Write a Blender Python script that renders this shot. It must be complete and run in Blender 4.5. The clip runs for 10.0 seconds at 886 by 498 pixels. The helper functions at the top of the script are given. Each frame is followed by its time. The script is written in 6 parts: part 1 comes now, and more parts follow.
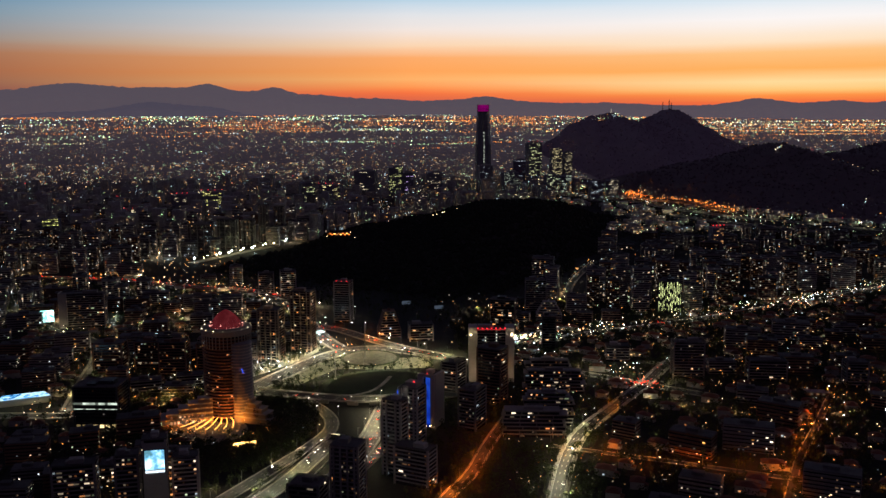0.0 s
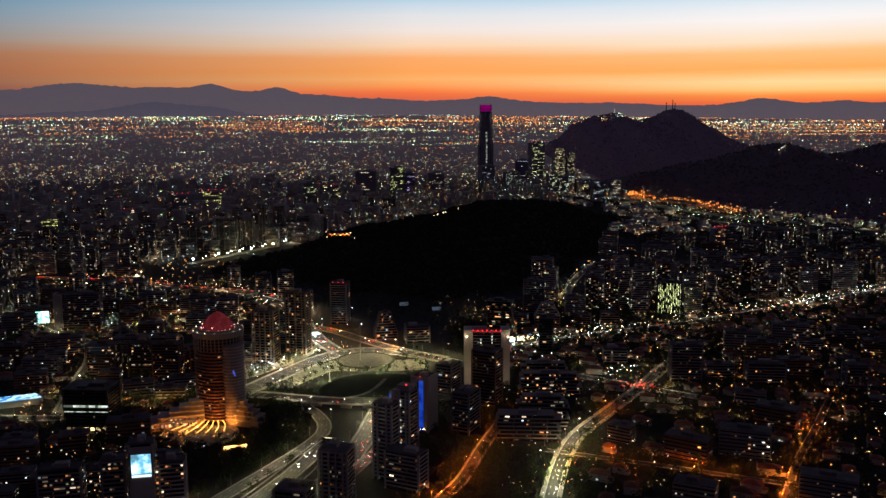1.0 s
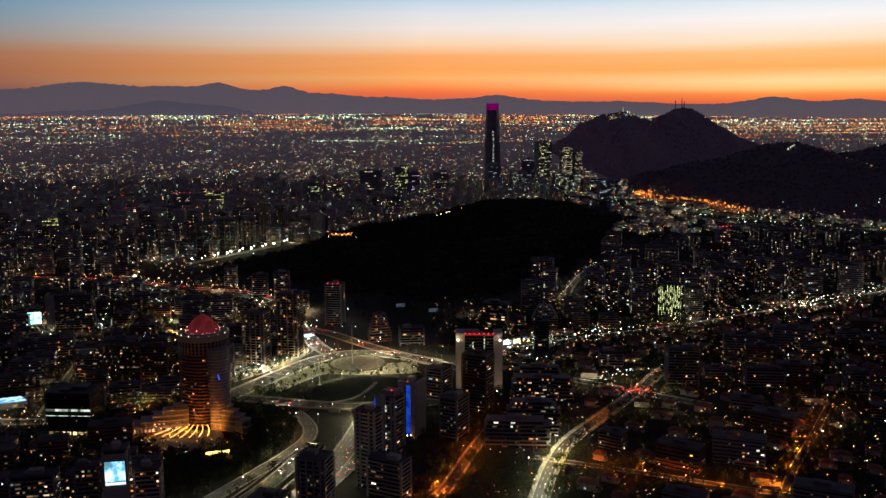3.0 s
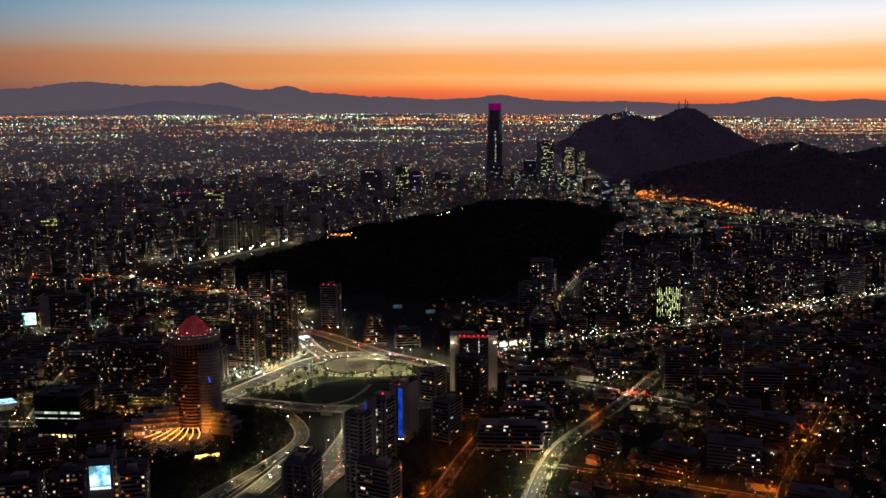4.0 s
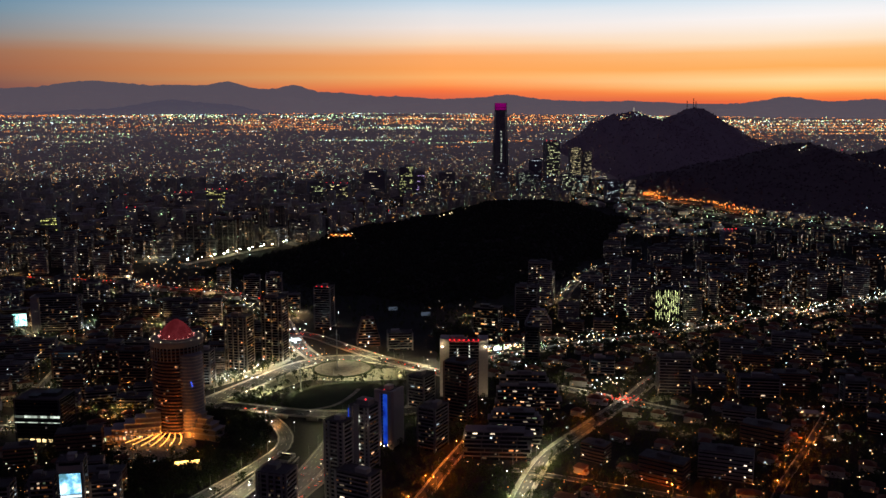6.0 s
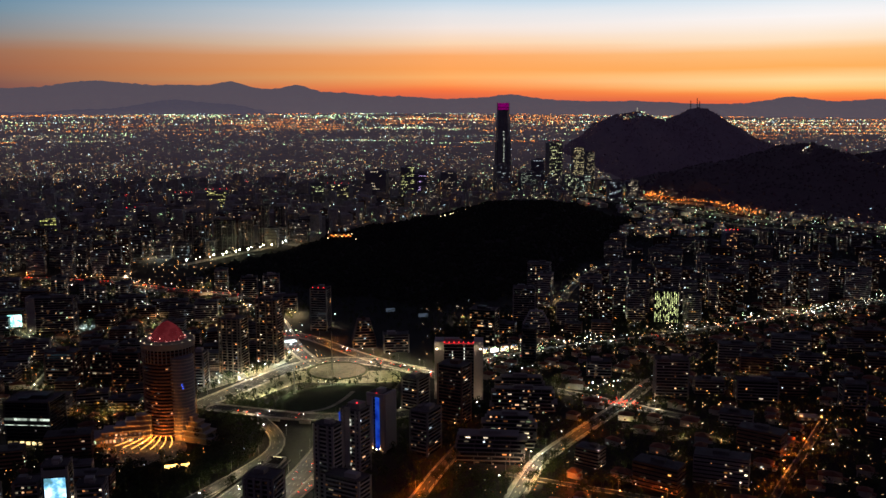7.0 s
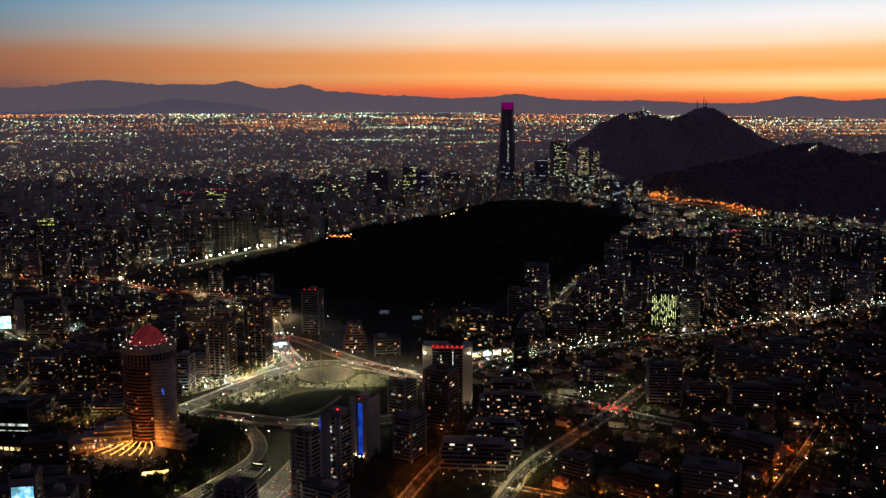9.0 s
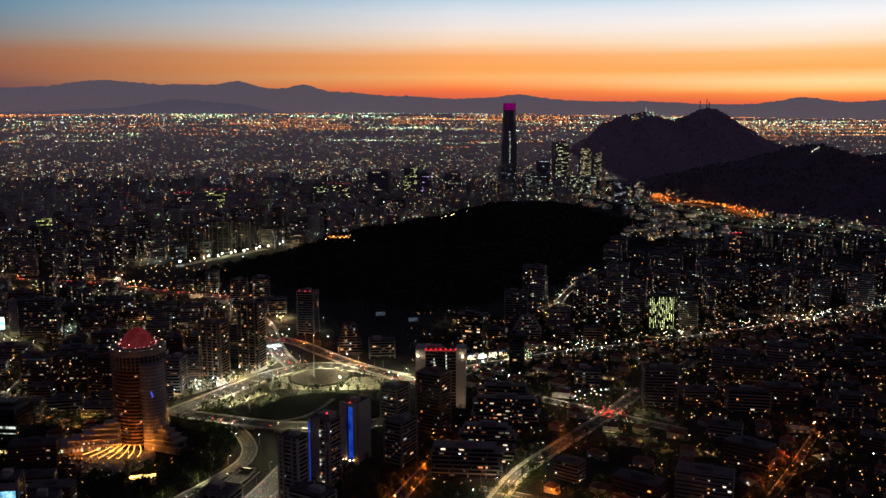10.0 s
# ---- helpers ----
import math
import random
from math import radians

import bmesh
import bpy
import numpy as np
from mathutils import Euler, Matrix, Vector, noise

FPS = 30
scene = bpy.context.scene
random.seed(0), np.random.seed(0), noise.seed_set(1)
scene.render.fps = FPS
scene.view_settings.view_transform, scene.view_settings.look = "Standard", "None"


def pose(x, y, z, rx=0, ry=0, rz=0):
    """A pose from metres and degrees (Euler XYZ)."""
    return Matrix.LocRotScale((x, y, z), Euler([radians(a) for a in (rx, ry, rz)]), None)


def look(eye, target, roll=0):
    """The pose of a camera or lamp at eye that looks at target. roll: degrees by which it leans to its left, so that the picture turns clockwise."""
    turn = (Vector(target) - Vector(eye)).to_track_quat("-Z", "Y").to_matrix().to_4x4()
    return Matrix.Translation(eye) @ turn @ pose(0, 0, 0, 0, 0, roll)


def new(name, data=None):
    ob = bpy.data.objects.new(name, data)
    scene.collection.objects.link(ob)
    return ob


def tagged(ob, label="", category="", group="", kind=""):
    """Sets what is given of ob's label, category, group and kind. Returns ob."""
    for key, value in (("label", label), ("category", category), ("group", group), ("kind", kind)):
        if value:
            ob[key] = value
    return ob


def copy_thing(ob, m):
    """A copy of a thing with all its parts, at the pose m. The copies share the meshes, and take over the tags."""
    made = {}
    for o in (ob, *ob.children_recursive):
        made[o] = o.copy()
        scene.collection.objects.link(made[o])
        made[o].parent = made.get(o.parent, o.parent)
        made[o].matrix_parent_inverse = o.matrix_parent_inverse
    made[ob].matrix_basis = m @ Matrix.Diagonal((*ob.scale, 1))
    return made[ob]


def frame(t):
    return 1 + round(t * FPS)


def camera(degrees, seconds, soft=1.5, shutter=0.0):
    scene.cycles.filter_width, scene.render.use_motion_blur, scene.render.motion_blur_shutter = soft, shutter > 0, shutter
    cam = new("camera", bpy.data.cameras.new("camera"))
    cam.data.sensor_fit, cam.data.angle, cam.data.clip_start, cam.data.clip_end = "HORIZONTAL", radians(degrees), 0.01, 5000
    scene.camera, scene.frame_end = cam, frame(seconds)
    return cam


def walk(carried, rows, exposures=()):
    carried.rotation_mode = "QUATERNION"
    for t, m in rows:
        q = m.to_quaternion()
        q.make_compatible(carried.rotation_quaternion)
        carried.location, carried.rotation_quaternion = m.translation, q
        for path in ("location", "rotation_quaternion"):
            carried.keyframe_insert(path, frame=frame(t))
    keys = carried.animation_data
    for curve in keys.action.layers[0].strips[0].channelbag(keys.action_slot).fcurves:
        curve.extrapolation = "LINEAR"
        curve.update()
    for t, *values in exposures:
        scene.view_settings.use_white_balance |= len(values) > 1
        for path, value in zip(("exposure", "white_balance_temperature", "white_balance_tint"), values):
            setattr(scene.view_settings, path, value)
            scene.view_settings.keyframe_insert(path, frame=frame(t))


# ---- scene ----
cam = camera(51.1, 10.0, soft=1.5)
PATH = [
    (0, (-57.099, -41.178, 299.717), (-56.909, -39.211, 299.41), -0.3),
    (0.5, (-51.263, -37.071, 299.731), (-51.078, -35.104, 299.424), -0.3),
    (1, (-45.432, -32.977, 299.743), (-45.253, -31.009, 299.436), -0.3),
    (1.5, (-39.606, -28.87, 299.761), (-39.433, -26.902, 299.453), -0.3),
    (2, (-33.785, -24.753, 299.78), (-33.617, -22.784, 299.472), -0.3),
    (2.5, (-27.972, -20.638, 299.802), (-27.812, -18.669, 299.493), -0.3),
    (4, (-10.638, -8.366, 299.947), (-10.495, -6.395, 299.637), -0.3),
    (4.5, (-4.888, -4.249, 299.972), (-4.751, -2.278, 299.662), -0.2),
    (5, (0.8, -0.111, 299.999), (0.93, 1.86, 299.688), -0.2),
    (5.5, (6.403, 4.018, 300.023), (6.528, 5.99, 299.712), -0.2),
    (7, (22.939, 16.425, 300.127), (23.048, 18.398, 299.816), -0.2),
    (7.5, (28.417, 20.577, 300.147), (28.521, 22.55, 299.835), -0.2),
    (8, (33.888, 24.732, 300.168), (33.986, 26.705, 299.856), -0.2),
    (8.5, (39.321, 28.893, 300.198), (39.415, 30.866, 299.886), -0.1),
    (9, (44.737, 33.041, 300.225), (44.826, 35.014, 299.913), -0.2),
    (9.5, (50.185, 37.188, 300.247), (50.269, 39.161, 299.935), -0.1),
    (10, (55.659, 41.346, 300.269), (55.739, 43.32, 299.958), -0.1),
]
walk(cam, [(t, look(eye, target, roll)) for t, eye, target, roll in PATH])

# ---- light: afterglow sky in the west, dark sky overhead, lamps of the city ----
rng = random.Random(11)


def lin(r, g, b, k=1.0):
    """Linear colour from 8-bit display values."""
    out = []
    for c in (r, g, b):
        c /= 255
        out.append(k * (c / 12.92 if c <= 0.04045 else ((c + 0.055) / 1.055) ** 2.4))
    return (*out, 1.0)


def make_sky():
    world = bpy.data.worlds.new("dusk_sky")
    world.use_nodes = True
    scene.world = world
    nt = world.node_tree
    nt.nodes.clear()
    n, link = nt.nodes.new, nt.links.new

    def math_node(op, a, b=None, clamp=False):
        m = n("ShaderNodeMath")
        m.operation, m.use_clamp = op, clamp
        for i, v in enumerate((a, b)):
            if v is None:
                continue
            if isinstance(v, (int, float)):
                m.inputs[i].default_value = v
            else:
                link(v, m.inputs[i])
        return m.outputs[0]

    coord = n("ShaderNodeTexCoord")
    sep = n("ShaderNodeSeparateXYZ")
    link(coord.outputs["Generated"], sep.inputs[0])
    # thin level streaks of high cloud
    stretch = n("ShaderNodeMapping")
    stretch.inputs["Scale"].default_value = (1.3, 1.3, 22)
    link(coord.outputs["Generated"], stretch.inputs[0])
    streak = n("ShaderNodeTexNoise")
    streak.inputs["Scale"].default_value, streak.inputs["Detail"].default_value = 1.6, 4
    link(stretch.outputs[0], streak.inputs["Vector"])
    shift = math_node("MULTIPLY", math_node("SUBTRACT", streak.outputs[0], 0.5), 0.016)
    height = math_node("ADD", sep.outputs[2], shift)
    fac = math_node("DIVIDE", height, 0.30, True)
    ramps = (
        ((0.0, 88, 66, 74), (0.012, 106, 76, 80), (0.022, 120, 82, 78), (0.036, 148, 94, 74), (0.050, 150, 108, 88), (0.066, 134, 126, 124), (0.088, 104, 134, 152), (0.112, 80, 132, 166)),
        ((0.0, 205, 95, 75), (0.010, 247, 116, 66), (0.017, 255, 145, 78), (0.027, 255, 178, 105), (0.036, 255, 166, 92), (0.050, 254, 172, 106), (0.062, 252, 214, 178), (0.078, 244, 230, 222), (0.092, 226, 228, 232), (0.112, 172, 208, 232)),
        ((0.0, 242, 110, 62), (0.008, 255, 148, 72), (0.014, 255, 196, 115), (0.022, 255, 220, 155), (0.034, 255, 178, 96), (0.050, 255, 196, 130), (0.062, 255, 228, 196), (0.082, 252, 246, 244), (0.112, 204, 228, 244)),
    )
    tail = ((0.135, 115, 148, 178), (0.17, 72, 90, 118), (0.22, 48, 52, 72), (0.30, 40, 38, 54))
    cols = []
    for rows in ramps:
        ramp = n("ShaderNodeValToRGB")
        link(fac, ramp.inputs[0])
        el = ramp.color_ramp.elements
        while len(el) < len(rows) + len(tail):
            el.new(1.0)
        for e, row in zip(el, (*rows, *tail)):
            e.position = row[0] / 0.30
            e.color = lin(*row[1:])
        cols.append(ramp.outputs[0])
    # azimuth: dull to the left of the afterglow, brightest to its right, dark in the east
    turn = math_node("ARCTAN2", sep.outputs[0], sep.outputs[1])
    left = n("ShaderNodeMapRange")
    left.inputs[1].default_value, left.inputs[2].default_value = -0.42, 0.06
    right = n("ShaderNodeMapRange")
    right.inputs[1].default_value, right.inputs[2].default_value = 0.06, 0.42
    mixes = []
    prev = cols[0]
    for rngnode, col in ((left, cols[1]), (right, cols[2])):
        link(turn, rngnode.inputs[0])
        mix = n("ShaderNodeMix")
        mix.data_type = "RGBA"
        link(rngnode.outputs[0], mix.inputs[0])
        link(prev, mix.inputs[6])
        link(col, mix.inputs[7])
        prev = mix.outputs[2]
    away = n("ShaderNodeMapRange")
    away.inputs[1].default_value, away.inputs[2].default_value = -0.55, 0.55
    link(sep.outputs[1], away.inputs[0])
    dark = n("ShaderNodeMix")
    dark.data_type = "RGBA"
    link(away.outputs[0], dark.inputs[0])
    dark.inputs[6].default_value = lin(43, 36, 53)
    link(prev, dark.inputs[7])
    bg = n("ShaderNodeBackground")
    link(dark.outputs[2], bg.inputs[0])
    bg.inputs[1].default_value = 1.0
    out = n("ShaderNodeOutputWorld")
    link(bg.outputs[0], out.inputs[0])


make_sky()

# ---- materials ----


def mat(name, color, rough=0.8, metal=0.0, scale=0.3, vary=0.35, fine=6.0, per_object=0.0, bump=0.0, second=None):
    """A surface with two scales of variation in metres, and some change from piece to piece."""
    m = bpy.data.materials.new(name)
    m.use_nodes = True
    nt = m.node_tree
    n, link = nt.nodes.new, nt.links.new
    bsdf = nt.nodes["Principled BSDF"]
    bsdf.inputs["Roughness"].default_value, bsdf.inputs["Metallic"].default_value = rough, metal
    geo = n("ShaderNodeNewGeometry")
    big, small = n("ShaderNodeTexNoise"), n("ShaderNodeTexNoise")
    big.inputs["Scale"].default_value, big.inputs["Detail"].default_value = scale * 0.1, 6
    small.inputs["Scale"].default_value, small.inputs["Detail"].default_value = fine * 0.1, 4
    link(geo.outputs["Position"], big.inputs["Vector"])
    link(geo.outputs["Position"], small.inputs["Vector"])
    add = n("ShaderNodeMath")
    add.operation = "ADD"
    link(big.outputs[0], add.inputs[0])
    link(small.outputs[0], add.inputs[1])
    ramp = n("ShaderNodeMapRange")
    ramp.inputs[1].default_value, ramp.inputs[2].default_value = 0.6, 1.4
    ramp.inputs[3].default_value, ramp.inputs[4].default_value = 0.0, 1.0
    link(add.outputs[0], ramp.inputs[0])
    mix = n("ShaderNodeMix")
    mix.data_type = "RGBA"
    link(ramp.outputs[0], mix.inputs[0])
    two = second or tuple(c * (1 + vary) for c in color)
    mix.inputs[6].default_value = (*[c * (1 - vary) for c in color], 1)
    mix.inputs[7].default_value = (*[min(1, c) for c in two], 1)
    last = mix.outputs[2]
    if per_object:
        info = n("ShaderNodeObjectInfo")
        span = n("ShaderNodeMapRange")
        span.inputs[3].default_value, span.inputs[4].default_value = 1 - per_object, 1 + per_object
        link(info.outputs["Random"], span.inputs[0])
        hsv = n("ShaderNodeHueSaturation")
        link(span.outputs[0], hsv.inputs["Value"])
        link(last, hsv.inputs["Color"])
        last = hsv.outputs[0]
    link(last, bsdf.inputs["Base Color"])
    if bump:
        b = n("ShaderNodeBump")
        b.inputs["Distance"].default_value = bump
        link(small.outputs[0], b.inputs["Height"])
        link(b.outputs[0], bsdf.inputs["Normal"])
    return m


def glow(name, color, strength, sampled=False, spread=0.0, colors=None, islands=False):
    """A lamp or lit window. spread: how far brightness differs from piece to piece; colors: tints the pieces choose from."""
    m = bpy.data.materials.new(name)
    m.use_nodes = True
    m.cycles.emission_sampling = "FRONT" if sampled else "NONE"
    nt = m.node_tree
    nt.nodes.clear()
    n, link = nt.nodes.new, nt.links.new
    em, out = n("ShaderNodeEmission"), n("ShaderNodeOutputMaterial")
    em.inputs[0].default_value, em.inputs[1].default_value = (*color, 1), strength
    if spread or colors:
        if islands:
            both = n("ShaderNodeMath")
            both.operation = "ADD"
            link(n("ShaderNodeNewGeometry").outputs["Random Per Island"], both.inputs[0])
            link(n("ShaderNodeObjectInfo").outputs["Random"], both.inputs[1])
            wrap = n("ShaderNodeMath")
            wrap.operation = "FRACT"
            link(both.outputs[0], wrap.inputs[0])
            seed = wrap.outputs[0]
        else:
            seed = n("ShaderNodeObjectInfo").outputs["Random"]
        if colors:
            ramp = n("ShaderNodeValToRGB")
            ramp.color_ramp.interpolation = "CONSTANT"
            el = ramp.color_ramp.elements
            while len(el) < len(colors):
                el.new(1.0)
            at = 0.0
            for e, (share, c) in zip(el, colors):
                e.position, e.color = at, (*c, 1)
                at += share
            link(seed, ramp.inputs[0])
            link(ramp.outputs[0], em.inputs[0])
        if spread:
            noise_w = n("ShaderNodeTexWhiteNoise")
            noise_w.noise_dimensions = "1D"
            link(seed, noise_w.inputs["W"])
            p = n("ShaderNodeMath")
            p.operation = "POWER"
            link(noise_w.outputs["Value"], p.inputs[0])
            p.inputs[1].default_value = spread
            k = n("ShaderNodeMath")
            k.operation = "MULTIPLY_ADD"
            link(p.outputs[0], k.inputs[0])
            k.inputs[1].default_value, k.inputs[2].default_value = strength, strength * 0.04
            link(k.outputs[0], em.inputs[1])
    link(em.outputs[0], out.inputs[0])
    return m


WARM, AMBER, SODIUM = (1.0, 0.55, 0.22), (1.0, 0.42, 0.10), (1.0, 0.28, 0.03)
WHITE, COOL, GREEN = (1.0, 0.82, 0.55), (0.75, 0.9, 1.0), (0.8, 1.0, 0.62)
TINTS = [(0.40, (1.0, 0.54, 0.28)), (0.17, (1.0, 0.36, 0.12)), (0.27, (1.0, 0.80, 0.56)), (0.10, COOL), (0.06, GREEN)]
FAR_TINTS = [(0.26, (1.0, 0.58, 0.28)), (0.16, AMBER), (0.26, (1.0, 0.82, 0.56)), (0.18, (0.62, 1.0, 0.55)), (0.14, (0.6, 0.85, 1.0))]

M_GROUND = mat("dry_earth_and_garden", (0.02, 0.02, 0.015), 0.95, scale=0.12, fine=3, vary=0.6)
M_GRASS = mat("park_lawn", (0.012, 0.027, 0.006), 0.95, scale=0.8, fine=5, vary=0.55)
M_HWY = mat("concrete_carriageway", (0.15, 0.147, 0.138), 0.8, scale=0.9, fine=9, vary=0.5)
M_ROAD = mat("worn_asphalt", (0.07, 0.068, 0.064), 0.8, scale=0.5, fine=9, vary=0.45)
M_PAVE = mat("concrete_paving", (0.30, 0.28, 0.23), 0.9, scale=0.7, fine=4, vary=0.6)
M_PLAZA = mat("mottled_plaza_paving", (0.17, 0.165, 0.12), 0.9, scale=1.6, fine=7, vary=0.75, second=(0.36, 0.35, 0.25))
M_SETTS = mat("brown_stone_setts", (0.13, 0.115, 0.095), 0.9, scale=2.0, fine=9, vary=0.5)
M_LINE = mat("road_paint", (0.6, 0.58, 0.52), 0.8, vary=0.2)
M_CONC = mat("cast_concrete", (0.30, 0.28, 0.255), 0.85, scale=0.5, fine=6, vary=0.2, per_object=0.2)
M_PALE = mat("pale_render", (0.45, 0.42, 0.38), 0.8, scale=0.5, fine=6, vary=0.15, per_object=0.12)
M_BRICK = mat("brown_brickwork", (0.22, 0.12, 0.08), 0.9, scale=0.6, fine=8, vary=0.3, per_object=0.3)
M_GLASSWALL = mat("dark_window_glass", (0.02, 0.022, 0.026), 0.15, scale=1.0, fine=4, vary=0.3)
M_ROOF = mat("roof_membrane", (0.12, 0.115, 0.11), 0.9, scale=1.0, fine=6, vary=0.4, per_object=0.3)
M_TILE = mat("clay_roof_tiles", (0.20, 0.09, 0.055), 0.9, scale=1.0, fine=10, vary=0.4, per_object=0.3)
M_STEEL = mat("galvanised_steel", (0.3, 0.3, 0.3), 0.5, 0.8, vary=0.15)
M_DARKSTEEL = mat("painted_dark_steel", (0.06, 0.06, 0.065), 0.5, 0.3, vary=0.2)
M_BARK = mat("tree_bark", (0.10, 0.075, 0.05), 0.95, fine=20, vary=0.3)
M_LEAF = mat("tree_leaves", (0.03, 0.042, 0.014), 0.9, scale=1.2, fine=15, vary=0.5, per_object=0.4)
# summit hill and spur: scrub made paler, distance haze put into the base colour
M_DRY_HAZED = mat("hazed_dry_hill_scrub", (0.40, 0.32, 0.36), 0.95, scale=0.2, fine=2, vary=0.15)
M_SPUR_HAZED = mat("hazed_dry_spur_scrub", (0.19, 0.15, 0.16), 0.95, scale=0.2, fine=2, vary=0.2)
M_SCRUB = mat("hillside_scrub", (0.028, 0.032, 0.018), 0.95, scale=0.25, fine=2, vary=0.5)
M_SOIL = mat("hillside_soil", (0.035, 0.028, 0.022), 0.95, scale=0.1, fine=2, vary=0.4)
M_CARPAINT = mat("car_paint", (0.28, 0.28, 0.29), 0.3, 0.2, vary=0.1, per_object=0.8)
M_TYRE = mat("tyre_rubber", (0.015, 0.015, 0.015), 0.9, vary=0.2)
M_CITYWALL = mat("weathered_walls", (0.44, 0.42, 0.40), 0.9, scale=0.3, fine=2, vary=0.5)
# glass lifted to grey, haze before the far towers put into its colour
M_TOWERGLASS = mat("hazed_blue_grey_curtain_glass", (0.24, 0.23, 0.27), 0.5, scale=0.6, fine=3, vary=0.25)

G_WIN = glow("lit_rooms", WARM, 1.9, spread=4.4, colors=TINTS)
G_CURTAIN = glow("curtained_rooms", WARM, 0.12, spread=3.2, colors=[(0.5, (1.0, 0.42, 0.2)), (0.3, (1.0, 0.6, 0.36)), (0.2, (0.9, 0.8, 0.75))], islands=True)
G_WINS = glow("lit_rooms_far", WARM, 2.6, spread=5.6, colors=[(0.36, (1.0, 0.64, 0.40)), (0.12, AMBER), (0.32, (1.0, 0.86, 0.68)), (0.12, COOL), (0.08, GREEN)], islands=True)
G_DOTS = glow("distant_street_lights", WARM, 4.2, spread=2.8, colors=FAR_TINTS, islands=True)
G_FARDOTS = glow("far_house_lights", WARM, 5.6, spread=4.2, colors=FAR_TINTS, islands=True)
G_DIM = glow("distant_dim_windows", WARM, 3.6, spread=4.0, colors=FAR_TINTS, islands=True)
G_ORANGE = glow("distant_sodium_lights", SODIUM, 5.0, spread=1.0, colors=[(0.7, (1.0, 0.27, 0.04)), (0.3, (1.0, 0.42, 0.1))], islands=True)
G_BRIGHT = glow("bright_distant_lights", GREEN, 7.5, spread=2.0, colors=[(0.5, (0.6, 1.0, 0.5)), (0.2, (0.6, 0.9, 1.0)), (0.3, (1.0, 0.8, 0.45))], islands=True)
G_SPOT = glow("scattered_street_lights", WHITE, 8.0, spread=2.0, colors=[(0.38, (1.0, 0.84, 0.64)), (0.28, (1.0, 0.6, 0.3)), (0.12, (1.0, 0.34, 0.1)), (0.16, (0.68, 0.88, 1.0)), (0.06, (0.7, 1.0, 0.55))], islands=True)
G_LAMPW = glow("white_street_lamp", (1.0, 0.90, 0.56), 4300.0, True, spread=1.0)
G_LAMPO = glow("sodium_street_lamp", (1.0, 0.185, 0.012), 8200.0, True, spread=0.9)
G_COOLLAMP = glow("cool_yard_lamp", (0.72, 0.92, 1.0), 160.0, True)
G_PORCH = glow("porch_lights", AMBER, 5.0, spread=2.2, colors=[(0.36, (1.0, 0.34, 0.08)), (0.36, (1.0, 0.56, 0.24)), (0.22, (1.0, 0.8, 0.55)), (0.06, (0.7, 0.9, 1.0))], islands=True)
G_BULB = glow("bare_lamp_globe", (0.9, 0.95, 1.0), 14.0)
G_BULBW = glow("warm_lamp_globe", (1.0, 0.75, 0.4), 6.0)
G_RED = glow("red_obstruction_light", (1.0, 0.03, 0.04), 3.0)
G_CARTAIL = glow("car_tail_lights", (1.0, 0.05, 0.02), 14.0)
G_TAIL = glow("tail_lights", (1.0, 0.04, 0.02), 3.0)
G_HEAD = glow("head_lights", (1.0, 0.92, 0.75), 40.0)
G_BLUE = glow("blue_facade_light", (0.02, 0.09, 1.0), 0.42)
G_SCREEN = glow("advertising_screen", (0.75, 0.9, 1.0), 1.5)
G_LATTICE = glow("facade_light_bars", (0.85, 0.95, 0.4), 1.7, spread=0.6)
G_GARDEN = glow("garden_lamp_globes", (1.0, 0.62, 0.28), 225.0, True, colors=[(0.5, (1.0, 0.6, 0.25)), (0.3, (1.0, 0.85, 0.5)), (0.2, (1.0, 0.35, 0.06))], islands=True)
G_GOLD = glow("golden_court_lights", (1.0, 0.55, 0.15), 6.0, True)



def picture(name, colors, strength, size):
    """A lit display whose picture is soft patches of colour."""
    m = glow(name, colors[0], strength)
    nt = m.node_tree
    n, link = nt.nodes.new, nt.links.new
    tex, ramp = n("ShaderNodeTexNoise"), n("ShaderNodeValToRGB")
    tex.inputs["Scale"].default_value, tex.inputs["Detail"].default_value = 1 / size, 3
    link(n("ShaderNodeNewGeometry").outputs["Position"], tex.inputs["Vector"])
    link(tex.outputs[0], ramp.inputs[0])
    el = ramp.color_ramp.elements
    while len(el) < len(colors):
        el.new(1.0)
    for i, (e, c) in enumerate(zip(el, colors)):
        e.position, e.color = 0.34 + 0.34 * i / (len(colors) - 1), (*c, 1)
    em = [x for x in nt.nodes if x.type == "EMISSION"][0]
    link(ramp.outputs[0], em.inputs[0])
    return m


P_SCREEN = picture("screen_picture", [(0.06, 0.16, 0.2), (0.12, 0.35, 0.55), (0.45, 0.75, 0.95), (0.85, 0.96, 1.0)], 2.0, 7.0)
P_HOARD = picture("hoarding_picture", [(0.05, 0.22, 0.2), (0.3, 0.8, 0.75), (0.7, 1.0, 0.95), (0.4, 0.9, 0.8)], 2.4, 4.0)
P_HALL = picture("hall_lights_picture", [(0.02, 0.1, 0.3), (0.1, 0.45, 0.9), (0.7, 0.9, 1.0), (0.25, 0.8, 0.9)], 1.3, 6.0)
P_HOARD.cycles.emission_sampling = "FRONT"
P_BLUE = picture("blue_wash", [(0.005, 0.03, 0.35), (0.01, 0.07, 0.8), (0.03, 0.14, 1.0), (0.01, 0.07, 0.7)], 0.42, 9.0)
P_DOME = picture("red_dome_wash", [(0.22, 0.022, 0.03), (0.27, 0.03, 0.04), (0.36, 0.045, 0.056), (0.26, 0.028, 0.038)], 0.30, 9.0)
